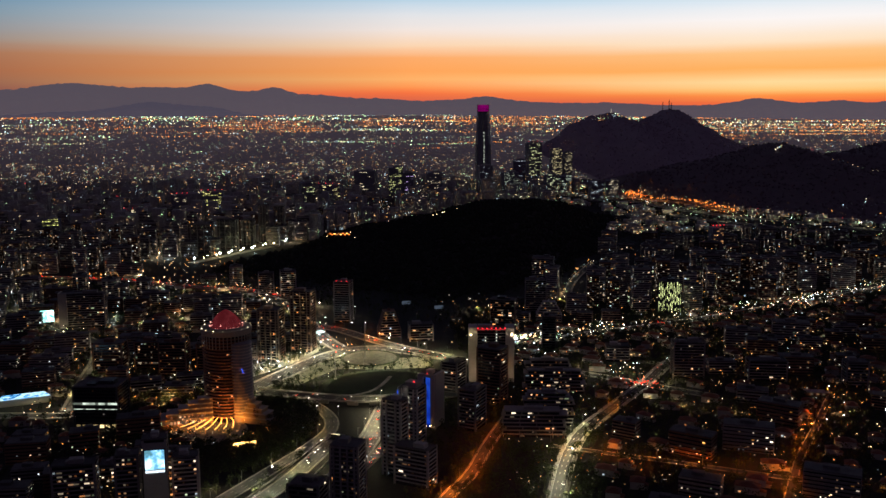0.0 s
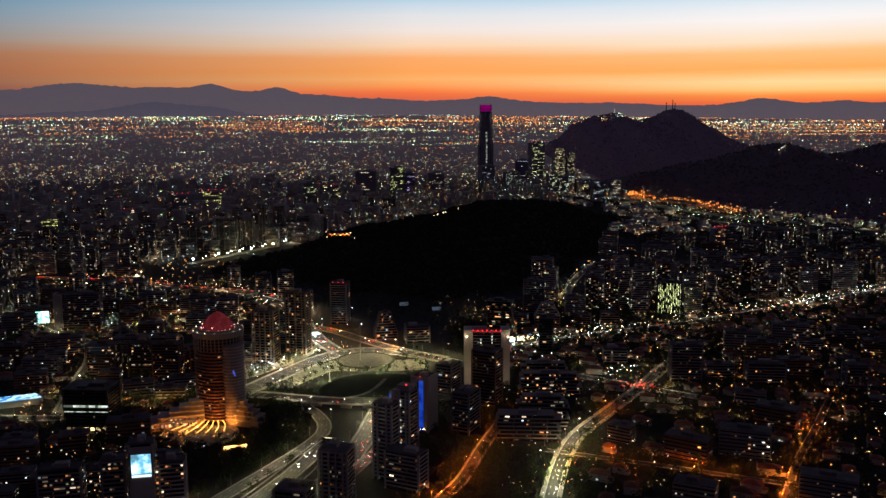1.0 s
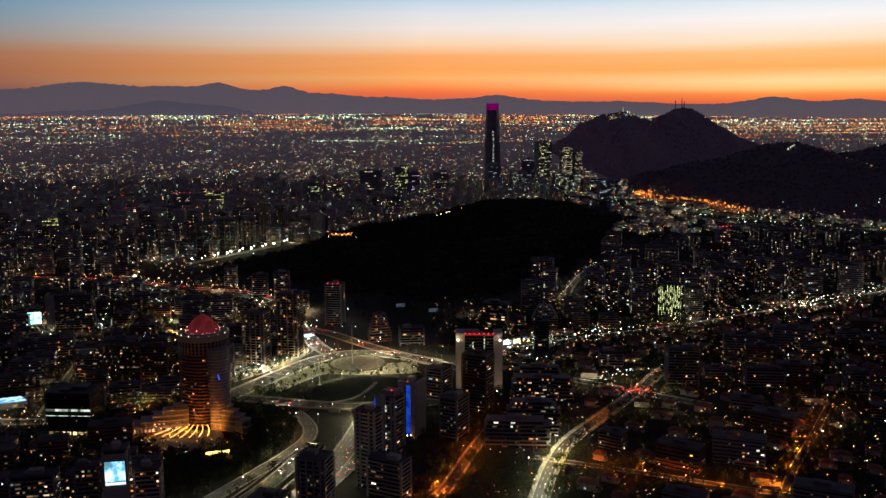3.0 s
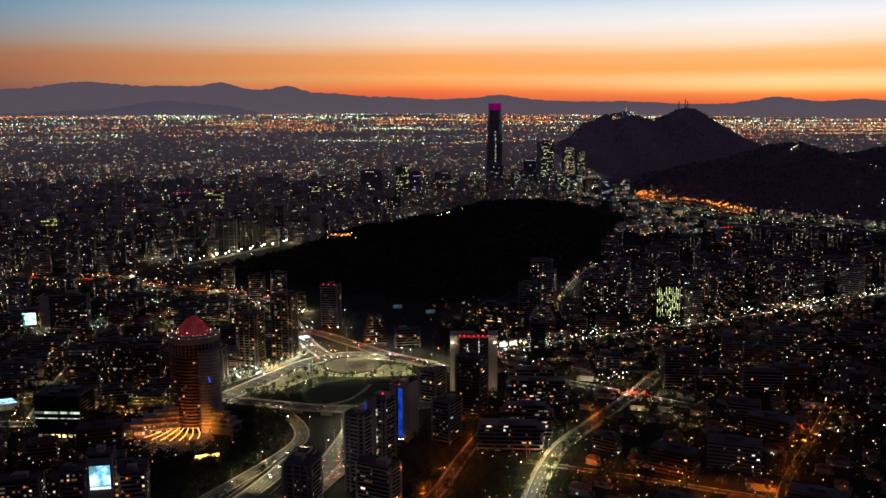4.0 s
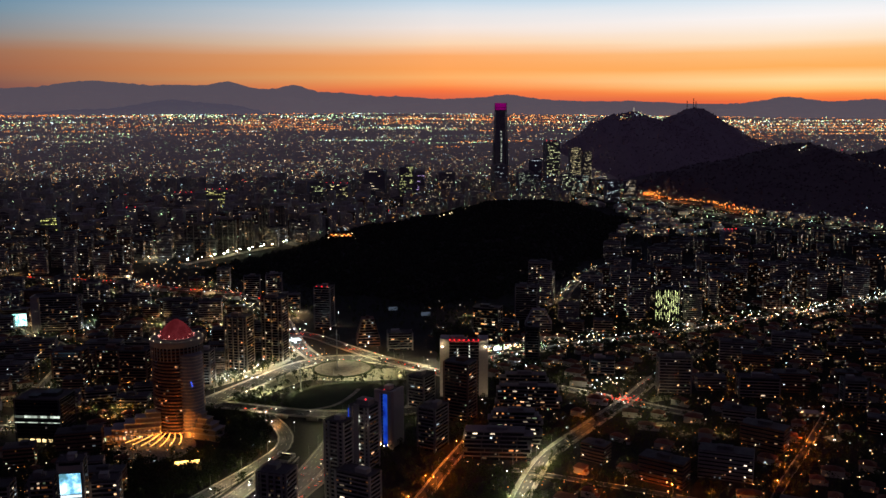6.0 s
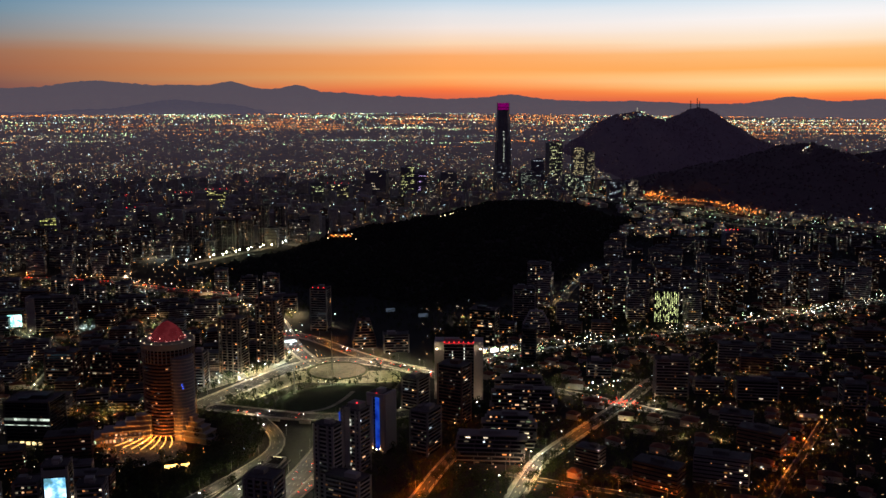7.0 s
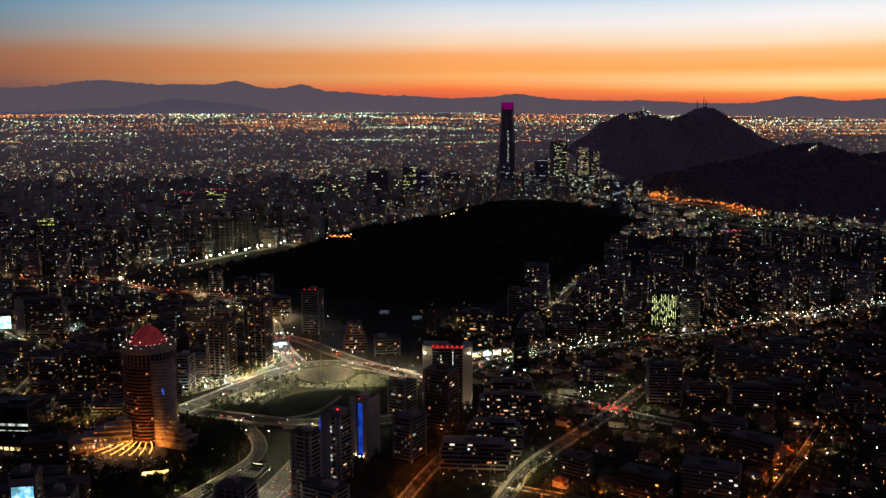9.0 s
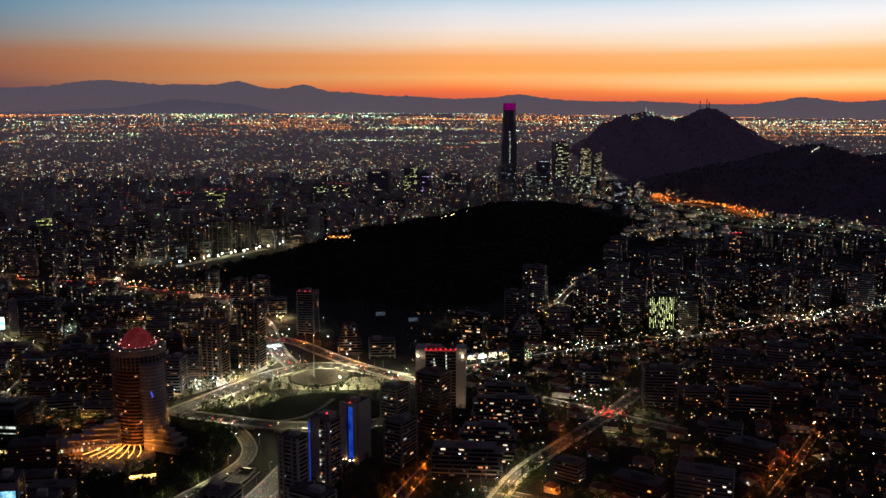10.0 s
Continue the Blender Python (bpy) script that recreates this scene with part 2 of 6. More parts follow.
M_STONE = mat("warm_sandstone", (0.36, 0.27, 0.18), 0.85, scale=0.5, fine=6, vary=0.2, per_object=0.1)

# ---- mesh helpers ----


class Build:
    """Collects boxes and other plain solids into one mesh."""

    def __init__(self):
        self.v, self.f = [], []

    def add(self, verts, faces):
        k = len(self.v)
        self.v.extend(verts)
        self.f.extend([tuple(i + k for i in f) for f in faces])

    def box(self, x, y, z, w, d, h, turn=0.0, taper=1.0):
        """w, d, h: sizes; x, y: centre; z: foot."""
        c, s = math.cos(turn), math.sin(turn)
        vs = []
        for zz, k in ((z, 1.0), (z + h, taper)):
            for sx, sy in ((-1, -1), (1, -1), (1, 1), (-1, 1)):
                px, py = sx * w / 2 * k, sy * d / 2 * k
                vs.append((x + px * c - py * s, y + px * s + py * c, zz))
        self.add(vs, [(3, 2, 1, 0), (4, 5, 6, 7), (0, 1, 5, 4), (1, 2, 6, 5), (2, 3, 7, 6), (3, 0, 4, 7)])

    def rings(self, w, d, rows):
        """A four-sided shaft in one skin; rows: (outset, height)."""
        k = len(self.v)
        for g, z in rows:
            for sx, sy in ((-1, -1), (1, -1), (1, 1), (-1, 1)):
                self.v.append((sx * (w / 2 + g), sy * (d / 2 + g), z))
        for j in range(len(rows) - 1):
            for i in range(4):
                i2 = (i + 1) % 4
                self.f.append((k + j * 4 + i, k + j * 4 + i2, k + j * 4 + 4 + i2, k + j * 4 + 4 + i))
        t = k + (len(rows) - 1) * 4
        self.f.append((t, t + 1, t + 2, t + 3))

    def gem(self, x, y, z, r, tall=1.0):
        self.add([(x + r, y, z), (x, y + r, z), (x - r, y, z), (x, y - r, z), (x, y, z + r * tall), (x, y, z - r * tall)],
                 [(0, 1, 4), (1, 2, 4), (2, 3, 4), (3, 0, 4), (1, 0, 5), (2, 1, 5), (3, 2, 5), (0, 3, 5)])

    def turned(self, profile, sides=32, x=0.0, y=0.0, start=0.0, sweep=2 * math.pi):
        """A solid of revolution from (radius, height) rows."""
        full = abs(sweep - 2 * math.pi) < 1e-6
        n = sides if full else sides + 1
        k = len(self.v)
        for r, z in profile:
            for i in range(n):
                a = start + sweep * i / sides
                self.v.append((x + r * math.cos(a), y + r * math.sin(a), z))
        for j in range(len(profile) - 1):
            for i in range(sides):
                i2 = (i + 1) % n
                self.f.append((k + j * n + i, k + j * n + i2, k + (j + 1) * n + i2, k + (j + 1) * n + i))
        if full:
            self.f.append(tuple(k + (len(profile) - 1) * n + i for i in range(n)))

    def ribbon(self, pts, width, z=0.0, thick=0.0):
        """A level strip along points; pts hold (x, y) or (x, y, z)."""
        k = len(self.v)
        rows = []
        for i, p in enumerate(pts):
            a, b = Vector(pts[max(0, i - 1)][:2]), Vector(pts[min(len(pts) - 1, i + 1)][:2])
            d = (b - a).normalized()
            w = width[i] if isinstance(width, (list, tuple)) else width
            zz = p[2] if len(p) > 2 else z
            rows.append(((p[0] - d.y * w / 2, p[1] + d.x * w / 2, zz), (p[0] + d.y * w / 2, p[1] - d.x * w / 2, zz)))
        for l, r in rows:
            self.v += [l, r]
            if thick:
                self.v += [(l[0], l[1], l[2] - thick), (r[0], r[1], r[2] - thick)]
        s = 4 if thick else 2
        for i in range(len(rows) - 1):
            a, b = k + i * s, k + (i + 1) * s
            self.f.append((a, a + 1, b + 1, b))
            if thick:
                self.f += [(a, b, b + 2, a + 2), (a + 1, a + 3, b + 3, b + 1), (a + 2, b + 2, b + 3, a + 3)]

    def mesh(self, name, material, smooth=False):
        me = bpy.data.meshes.new(name)
        me.from_pydata(self.v, [], self.f)
        me.materials.append(material)
        if smooth:
            me.polygons.foreach_set("use_smooth", [True] * len(me.polygons))
        me.update()
        return me


def part(name, build, material, parent, label="", at=None, kind="", smooth=False):
    """One mesh object under a thing or a part; build may be a ready mesh."""
    me = build if isinstance(build, bpy.types.Mesh) else build.mesh(name, material, smooth)
    ob = new(name, me)
    ob.parent = parent
    if at is not None:
        ob.matrix_basis = at
    if label or kind:
        tagged(ob, label, kind=kind)
    return ob


def thing(name, x, y, z=0.0, turn=0.0, label="", category="", group=""):
    ob = new(name)
    ob.empty_display_size = 1
    ob.matrix_basis = Matrix.LocRotScale((x, y, z), Euler((0, 0, turn)), None)
    return tagged(ob, label, category, group)


def structure(name, build, material, label, category, smooth=False):
    return tagged(new(name, build if isinstance(build, bpy.types.Mesh) else build.mesh(name, material, smooth)), label, category, kind="structure")


def stuff(name, build, material, label, category, smooth=False):
    return tagged(new(name, build if isinstance(build, bpy.types.Mesh) else build.mesh(name, material, smooth)), label, category, kind="stuff")


def box_mesh(name, material, w, d, h, z=0.0):
    b = Build()
    b.box(0, 0, z, w, d, h)
    return b.mesh(name, material)


# ---- the lie of the land ----
FLAT, EYE = 3600.0, 300.0


def far_share(u):
    """How deep the plain runs before the mountains; u: bearing."""
    return 0.88 - 0.10 * max(0.0, min(1.0, (u - 0.05) / 0.5))


def reach(dist, u=0.0):
    """Where ground that lies dist metres off is set, so that all of the plain fits within the view's depth."""
    return dist if dist < FLAT else FLAT + 1100 * (1 - FLAT / dist) / far_share(u)


def plain(x, y):
    """Height of the far plain, which rises towards its far edge."""
    if y <= FLAT:
        return 0.0
    k = min((y - FLAT) / 1100, 1.0)
    return EYE * (1 - (y / FLAT) * (1 - far_share(x / y) * k))


def smooth_step(t):
    t = max(0.0, min(1.0, t))
    return t * t * (3 - 2 * t)


def along(rows, x):
    """Value between the rows of (x, value), eased."""
    if x <= rows[0][0]:
        return rows[0][1]
    for (a, u), (b, v) in zip(rows, rows[1:]):
        if x <= b:
            return u + (v - u) * smooth_step((x - a) / (b - a))
    return rows[-1][1]

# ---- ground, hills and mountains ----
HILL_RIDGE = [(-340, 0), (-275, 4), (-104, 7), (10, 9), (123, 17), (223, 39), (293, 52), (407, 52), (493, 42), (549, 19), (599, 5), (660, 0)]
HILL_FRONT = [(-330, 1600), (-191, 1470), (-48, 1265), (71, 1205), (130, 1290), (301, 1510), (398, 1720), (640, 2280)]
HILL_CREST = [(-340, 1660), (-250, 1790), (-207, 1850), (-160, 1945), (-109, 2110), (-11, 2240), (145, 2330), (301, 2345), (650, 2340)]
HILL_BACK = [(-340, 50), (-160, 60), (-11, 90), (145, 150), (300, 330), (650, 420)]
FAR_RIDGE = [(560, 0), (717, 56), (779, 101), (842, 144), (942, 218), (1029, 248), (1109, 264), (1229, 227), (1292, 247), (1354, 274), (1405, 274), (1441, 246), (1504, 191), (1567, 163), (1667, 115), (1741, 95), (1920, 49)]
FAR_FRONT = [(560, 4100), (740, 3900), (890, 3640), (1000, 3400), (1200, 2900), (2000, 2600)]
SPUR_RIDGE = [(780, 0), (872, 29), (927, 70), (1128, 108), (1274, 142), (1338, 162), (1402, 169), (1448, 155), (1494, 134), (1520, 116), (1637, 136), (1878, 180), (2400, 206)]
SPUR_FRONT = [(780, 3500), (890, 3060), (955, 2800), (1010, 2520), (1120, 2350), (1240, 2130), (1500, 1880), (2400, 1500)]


def slope_of(x, y, ridge, front, crest, back):
    """Height of a hill over the plain; crest: rows or a depth."""
    top = along(ridge, x)
    yc = crest if isinstance(crest, (int, float)) else along(crest, x)
    yf = along(front, x)
    if y < yc:
        k = smooth_step((y - yf) / max(60.0, yc - yf)) * 0.55 + 0.45 * max(0.0, min(1.0, (y - yf) / max(60.0, yc - yf)))
    else:
        k = 1 - smooth_step((y - yc) / back)
    wob = noise.noise((x * 0.006, y * 0.006, 3.1)) * 0.10 + noise.noise((x * 0.02, y * 0.02, 7.7)) * 0.045
    return top * k * (1 + wob * (1.0 - 0.7 * k))


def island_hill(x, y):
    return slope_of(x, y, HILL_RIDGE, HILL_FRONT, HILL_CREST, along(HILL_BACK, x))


def in_park(x, y):
    """The wooded ground of the island hill, where nothing is built."""
    return -335 < x < 655 and along(HILL_FRONT, x) < y < along(HILL_CREST, x) + 60


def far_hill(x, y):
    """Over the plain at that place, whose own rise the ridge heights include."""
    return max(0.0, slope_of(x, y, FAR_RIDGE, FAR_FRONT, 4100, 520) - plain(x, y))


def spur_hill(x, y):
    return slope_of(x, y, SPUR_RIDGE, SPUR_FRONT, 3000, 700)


def height_sheet(fn, x0, x1, nx, y0, y1, ny, sink=2.5):
    b = Build()
    for j in range(ny + 1):
        y = y0 + (y1 - y0) * j / ny
        for i in range(nx + 1):
            x = x0 + (x1 - x0) * i / nx
            b.v.append((x, y, fn(x, y) - sink))
    for j in range(ny):
        for i in range(nx):
            a = j * (nx + 1) + i
            b.f.append((a, a + 1, a + nx + 2, a + nx + 1))
    return b


b = Build()
ys = [-2500, -600, 300, 700, 1100, 1600, 2200, 2900] + [FLAT + 1110 * i / 40 for i in range(41)]
for y in ys:
    for i in range(49):
        x = -5600 + 11600 * i / 48
        b.v.append((x, y, plain(x, y)))
for j in range(len(ys) - 1):
    for i in range(48):
        a = j * 49 + i
        b.f.append((a, a + 1, a + 50, a + 49))
structure("ground", b, M_GROUND, "dark city plain of gardens, yards and earth", "ground", smooth=True)

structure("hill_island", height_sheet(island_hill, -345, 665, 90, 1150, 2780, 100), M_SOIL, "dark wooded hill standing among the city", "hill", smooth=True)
structure("hill_far", height_sheet(lambda x, y: far_hill(x, y) + plain(x, y), 520, 2050, 150, 2550, 4640, 110), M_DRY_HAZED, "dark wooded hill with a summit and antennas", "hill", smooth=True)
structure("hill_spur", height_sheet(spur_hill, 760, 2450, 130, 1450, 3750, 100), M_SPUR_HAZED, "dark wooded spur above the river road", "hill", smooth=True)


def scrub(name, fn, count, x0, x1, y0, y1, size, label, seed, base=False, leaf=M_SCRUB):
    r = random.Random(seed)
    b = Build()
    while count:
        x, y = r.uniform(x0, x1), r.uniform(y0, y1)
        h = fn(x, y)
        if h < (1.2 if leaf is M_SCRUB and y < 2400 and x < 700 else 5):
            continue
        count -= 1
        s = size * r.uniform(0.5, 1.5)
        z = h - 2.5 + (plain(x, y) if base else 0) + s * 0.35
        k = len(b.v)
        for dx, dy, dz in ((1, 0, 0), (0, 1, 0), (-1, 0, 0), (0, -1, 0), (0, 0, 1), (0, 0, -1)):
            b.v.append((x + s * (dx + r.uniform(-0.35, 0.35)), y + s * (dy + r.uniform(-0.35, 0.35)), z + s * (dz * r.uniform(0.7, 1.3) + r.uniform(-0.2, 0.2))))
        for f in ((0, 1, 4), (1, 2, 4), (2, 3, 4), (3, 0, 4), (1, 0, 5), (2, 1, 5), (3, 2, 5), (0, 3, 5)):
            b.f.append(tuple(k + i for i in f))
    stuff(name, b, leaf, label, "trees")


scrub("hill_woods", island_hill, 9000, -330, 650, 1180, 2420, 4.0, "dense dark woodland over the island hill", 1)
scrub("far_hill_woods", far_hill, 4200, 600, 1950, 2700, 4400, 3.2, "dark scrub over the summit hill", 2, True, M_DRY_HAZED)
scrub("spur_woods", spur_hill, 5000, 800, 2400, 1600, 3150, 3.4, "dark scrub over the river spur", 3, leaf=M_SPUR_HAZED)


def mountain(name, y, base, peaks, foot, color, seed, x0=-3400, x1=3600):
    """A hazy range along the far edge of the plain, from a base line and broad peaks."""
    b = Build()
    n, s = 420, 0.963  # all set nearer by one share, seen from the middle of the path
    for i in range(n + 1):
        x = x0 + (x1 - x0) * i / n
        z = along(base, x)
        for px, h, w in peaks:
            z += h * math.exp(-abs((x - px) / w) ** 1.7)
        z += 5 * noise.noise((x * 0.006, seed, 0)) - 7 * abs(noise.noise((x * 0.014, seed, 4))) + 4 * noise.noise((x * 0.04, seed, 6)) + 2.2 * noise.noise((x * 0.11, seed, 9)) + 2
        zf = along(foot, x)
        dy = 12 * noise.noise((x * 0.01, seed, 2))
        b.v += [(px * s, py * s, EYE + (pz - EYE) * s) for px, py, pz in ((x, y - 5, zf - 40), (x, y - 5, zf), (x, y - 3 + dy * 0.1, zf + (z - zf) * 0.55), (x, y, z), (x, y + 40, zf - 40))]
    for i in range(n):
        for j in range(4):
            a = i * 5 + j
            b.f.append((a, a + 5, a + 6, a + 1))
    m = mat(name + "_rock_haze_glow", (0.05, 0.045, 0.05), 1.0, scale=0.02, fine=0.1, vary=0.3)
    # distance haze over the range put in as an even emission of this colour
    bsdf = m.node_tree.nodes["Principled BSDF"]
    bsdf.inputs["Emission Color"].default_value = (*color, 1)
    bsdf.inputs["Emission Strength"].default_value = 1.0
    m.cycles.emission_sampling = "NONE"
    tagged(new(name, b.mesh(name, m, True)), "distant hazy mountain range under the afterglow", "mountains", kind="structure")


FOOT = [(-3400, 262), (-2003, 258), (79, 242), (1200, 228), (2662, 212), (3600, 208)]
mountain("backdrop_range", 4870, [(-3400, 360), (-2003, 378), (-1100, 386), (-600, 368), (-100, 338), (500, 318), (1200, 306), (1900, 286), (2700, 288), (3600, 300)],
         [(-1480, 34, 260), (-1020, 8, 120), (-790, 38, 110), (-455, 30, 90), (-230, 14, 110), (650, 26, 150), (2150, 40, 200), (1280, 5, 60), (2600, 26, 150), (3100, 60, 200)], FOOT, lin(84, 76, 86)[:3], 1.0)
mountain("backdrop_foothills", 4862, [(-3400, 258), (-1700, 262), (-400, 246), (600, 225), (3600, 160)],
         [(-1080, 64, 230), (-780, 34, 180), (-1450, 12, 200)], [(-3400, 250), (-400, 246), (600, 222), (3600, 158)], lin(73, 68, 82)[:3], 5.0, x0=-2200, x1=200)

# ---- roads ----
ROADS = []


def curve(pts, step=12.0):
    """Points of a smooth line through pts."""
    out = []
    P = [Vector((*p, 0)[:3]) for p in pts]
    for i in range(len(P) - 1):
        a, p, q, d = P[max(0, i - 1)], P[i], P[i + 1], P[min(len(P) - 1, i + 2)]
        n = max(2, int((q - p).length / step))
        for k in range(n):
            t = k / n
            out.append(0.5 * ((2 * p) + (q - a) * t + (2 * a - 5 * p + 4 * q - d) * t * t + (3 * p - a - 3 * q + d) * t ** 3))
    out.append(P[-1])
    return [tuple(v) for v in out]


def road(name, pts, width, label, z=0.25, material=None, walk_w=3.0, lines=True):
    line = curve(pts)
    line = [(x, y, zz + z) for x, y, zz in line]
    ROADS.append((line, width / 2 + walk_w))
    b = Build()
    b.ribbon(line, width, thick=0.5)
    ob = structure(name, b, material or M_ROAD, label, "road")
    if walk_w:
        for side in (-1, 1):
            kb = Build()
            off = []
            for i, p in enumerate(line):
                a, c = Vector(line[max(0, i - 1)][:2]), Vector(line[min(len(line) - 1, i + 1)][:2])
                d = (c - a).normalized()
                o = side * (width / 2 + walk_w / 2)
                off.append((p[0] - d.y * o, p[1] + d.x * o, p[2] + 0.14))
            kb.ribbon(off, walk_w, thick=0.6)
            part("kerb", kb, M_PAVE, ob)
    if lines and width > 9:
        lanes = int(width / 3.6)
        dash = Build()
        for k in range(1, lanes):
            o = -width / 2 + width * k / lanes
            for i in range(0, len(line) - 1):
                p, q = Vector(line[i]), Vector(line[i + 1])
                d = (q - p).normalized()
                m = p + (q - p) * 0.5
                dash.ribbon([(m.x - d.y * o - d.x * 2, m.y + d.x * o - d.y * 2, m.z + 0.02), (m.x - d.y * o + d.x * 2, m.y + d.x * o + d.y * 2, m.z + 0.02)], 0.35)
        part("lane_marks", dash, M_LINE, ob, kind="stuff")
        for o in (-width / 2 + 0.5, width / 2 - 0.5):
            edge = Build()
            pts2 = []
            for i, p in enumerate(line):
                a, c = Vector(line[max(0, i - 1)][:2]), Vector(line[min(len(line) - 1, i + 1)][:2])
                d = (c - a).normalized()
                pts2.append((p[0] - d.y * o, p[1] + d.x * o, p[2] + 0.02))
            edge.ribbon(pts2, 0.4)
            part("edge_line", edge, M_LINE, ob)
    return line


HWY_L = road("road_highway_in", [(-178, 560), (-147, 618), (-112, 686), (-95, 727), (-80, 768)], 15, "lit urban highway lanes running into an underpass", walk_w=0.8, material=M_HWY)
HWY_R = road("road_highway_out", [(-130, 560), (-95, 640), (-71, 692), (-54, 742), (-41, 795), (-30, 850), (-18, 905)], 19, "lit multi-lane urban highway", walk_w=1.2, material=M_HWY)
FRONT = road("road_frontage", [(-92, 600), (-58, 690), (-36, 742), (-20, 800)], 8, "narrow service road beside the highway", walk_w=1.5, material=M_HWY)
SLIP = road("road_slip", [(-208, 572), (-172, 632), (-139, 688), (-112, 734), (-94, 768), (-83, 796), (-83, 826), (-94, 858), (-110, 888)], 13, "slip road curving up to the overpass", walk_w=0.6, material=M_HWY)
BRIDGE = road("road_bridge", [(-160, 918, 1), (-140, 905, 3), (-112, 888, 5), (-70, 868, 6.5), (-30, 862, 6.5), (10, 868, 5), (60, 895, 1)], 18, "lit concrete overpass across the highway", walk_w=1.5)
RING_W = road("road_ring_west", [(-182, 915), (-160, 950), (-124, 1010), (-92, 1058), (-50, 1085), (0, 1072), (52, 1034)], 22, "broad lit roundabout carriageway")
NORTH = road("road_north", [(-72, 1078), (-98, 1140), (-118, 1215), (-140, 1300), (-175, 1380)], 16, "lit avenue leading away from the roundabout")
DIAG = road("road_diagonal", [(-110, 1215), (-79, 1187), (-49, 1146), (-7, 1092), (32, 1052), (62, 1022), (100, 985)], 15, "avenue lit orange by sodium lamps")
AVE = road("road_avenue", [(78, 560), (94, 622), (101, 645), (112, 679), (125, 714), (142, 752), (160, 781), (191, 822), (221, 862), (256, 907), (298, 970), (340, 1018), (395, 1090)], 11, "tree-lined avenue lit by street lamps")
CROSS = road("road_cross", [(190, 955), (225, 926), (277, 881), (312, 852)], 11, "cross street with waiting traffic")
ORANGE = road("road_orange", [(-20, 560), (10, 633), (34, 677), (57, 739), (78, 790), (98, 838)], 10, "side street lit orange by sodium lamps", walk_w=1.2)
EAST = road("road_east", [(240, 552), (284, 626), (322, 687), (368, 751), (420, 826), (440, 856)], 5.2, "side street lit orange by sodium lamps", walk_w=1.2)
LANE = road("road_lane", [(112, 733), (156, 711), (173, 702), (207, 685), (239, 667), (270, 650), (310, 630)], 6, "narrow street lit orange by sodium lamps", walk_w=1.2)
STRIP = road("road_strip", [(95, 1010), (135, 1072), (181, 1096), (257, 1132), (389, 1178), (544, 1248), (669, 1302), (805, 1376), (1000, 1470)], 14, "busy shopping avenue lined with lights")
HILLRD = road("road_hill_foot", [(284, 1400), (300, 1452), (330, 1530), (390, 1660)], 8, "lit road along the foot of the hill")
LEFTRD = road("road_west", [(-620, 1650), (-563, 1635), (-435, 1590), (-338, 1528), (-230, 1480), (-160, 1400)], 13, "avenue with red tail lights of traffic")
OFFICE_RD = road("road_office", [(-470, 880), (-404, 872), (-345, 866), (-330, 880)], 12, "street between office blocks")
SIDE = road("road_side", [(-560, 1290), (-500, 1270), (-460, 1225), (-400, 1170), (-370, 1080), (-360, 1000), (-345, 880)], 9, "lit side street among trees")
RIVER_RD = road("road_river", [(746, 2870), (798, 2764), (844, 2634), (871, 2516), (913, 2432), (957, 2329), (1028, 2253), (1099, 2160), (1170, 2063), (1320, 1880)], 26, "pale lit highway beside the river", walk_w=4)
RIVER_LO = road("road_river_bank", [(800, 2420), (854, 2292), (909, 2209), (964, 2141), (1017, 2049), (1094, 1927), (1200, 1780)], 20, "lit avenue on the near river bank", walk_w=4)
RIVER_OR = road("road_river_upper", [(1003, 3484), (995, 3400), (989, 3289), (940, 3130), (887, 3023), (850, 2890), (905, 2769), (963, 2683), (980, 2548), (992, 2425)], 34, "river highway lit orange by sodium lamps", walk_w=4)

b = Build()
b.turned([(0.1, 0.3), (29, 0.35), (31, 0.8), (32, 0.75)], 48)
ob = structure("roundabout_island", b, M_SETTS, "paved round island in the middle of the roundabout", "roundabout")
ob.matrix_basis = pose(-41, 1040, 0)
b = Build()
b.turned([(32, 0.2), (32, 1.1), (35, 1.1), (35, 0.2)], 48)
part("hedge_ring", b, M_LEAF, ob, "clipped dark hedge ring")
b = Build()
b.turned([(0.1, 0.9), (20, 0.8), (38, 0.5), (44, 0.22)], 40)
ob = structure("park_oval", b, M_GRASS, "dark oval lawn between the ramps", "lawn", smooth=True)
ob.matrix_basis = Matrix.LocRotScale((-31, 931, 0), Euler((0, 0, 0.12)), (1.5, 1.36, 1))
b = Build()
b.ribbon(curve([(-70, 893, 1.2), (-45, 905, 1.3), (-30, 930, 1.3), (-20, 960, 1.1)], 8), 4.5)
structure("path_park", b, M_PAVE, "pale footpath across the oval lawn", "path")
b = Build()
b.ribbon(curve([(-150, 935, 0.12), (-118, 985, 0.12), (-86, 1020, 0.12), (-30, 1015, 0.12), (30, 1016, 0.12)], 10), 46)
structure("plaza", b, M_PLAZA, "pale paved plaza round the roundabout", "pavement")
# bridge piers and parapets
for px, py in ((-92, 876), (-62, 866), (-40, 863), (-14, 864)):
    b = Build()
    b.box(0, 0, 0, 2.2, 11, 6.0)
    ob = structure("bridge_pier", b, M_CONC, "plain concrete pier under the overpass", "pier")
    ob.matrix_basis = pose(px, py, 0, 0, 0, 75)
b = Build()
for o in (-10.8, 10.8):
    b.ribbon([(p[0] - 0.25 * o, p[1] + 0.97 * o, p[2] + 1.1) for p in BRIDGE], 0.5, thick=1.6)
structure("bridge_parapet", b, M_CONC, "concrete parapets of the overpass", "parapet")

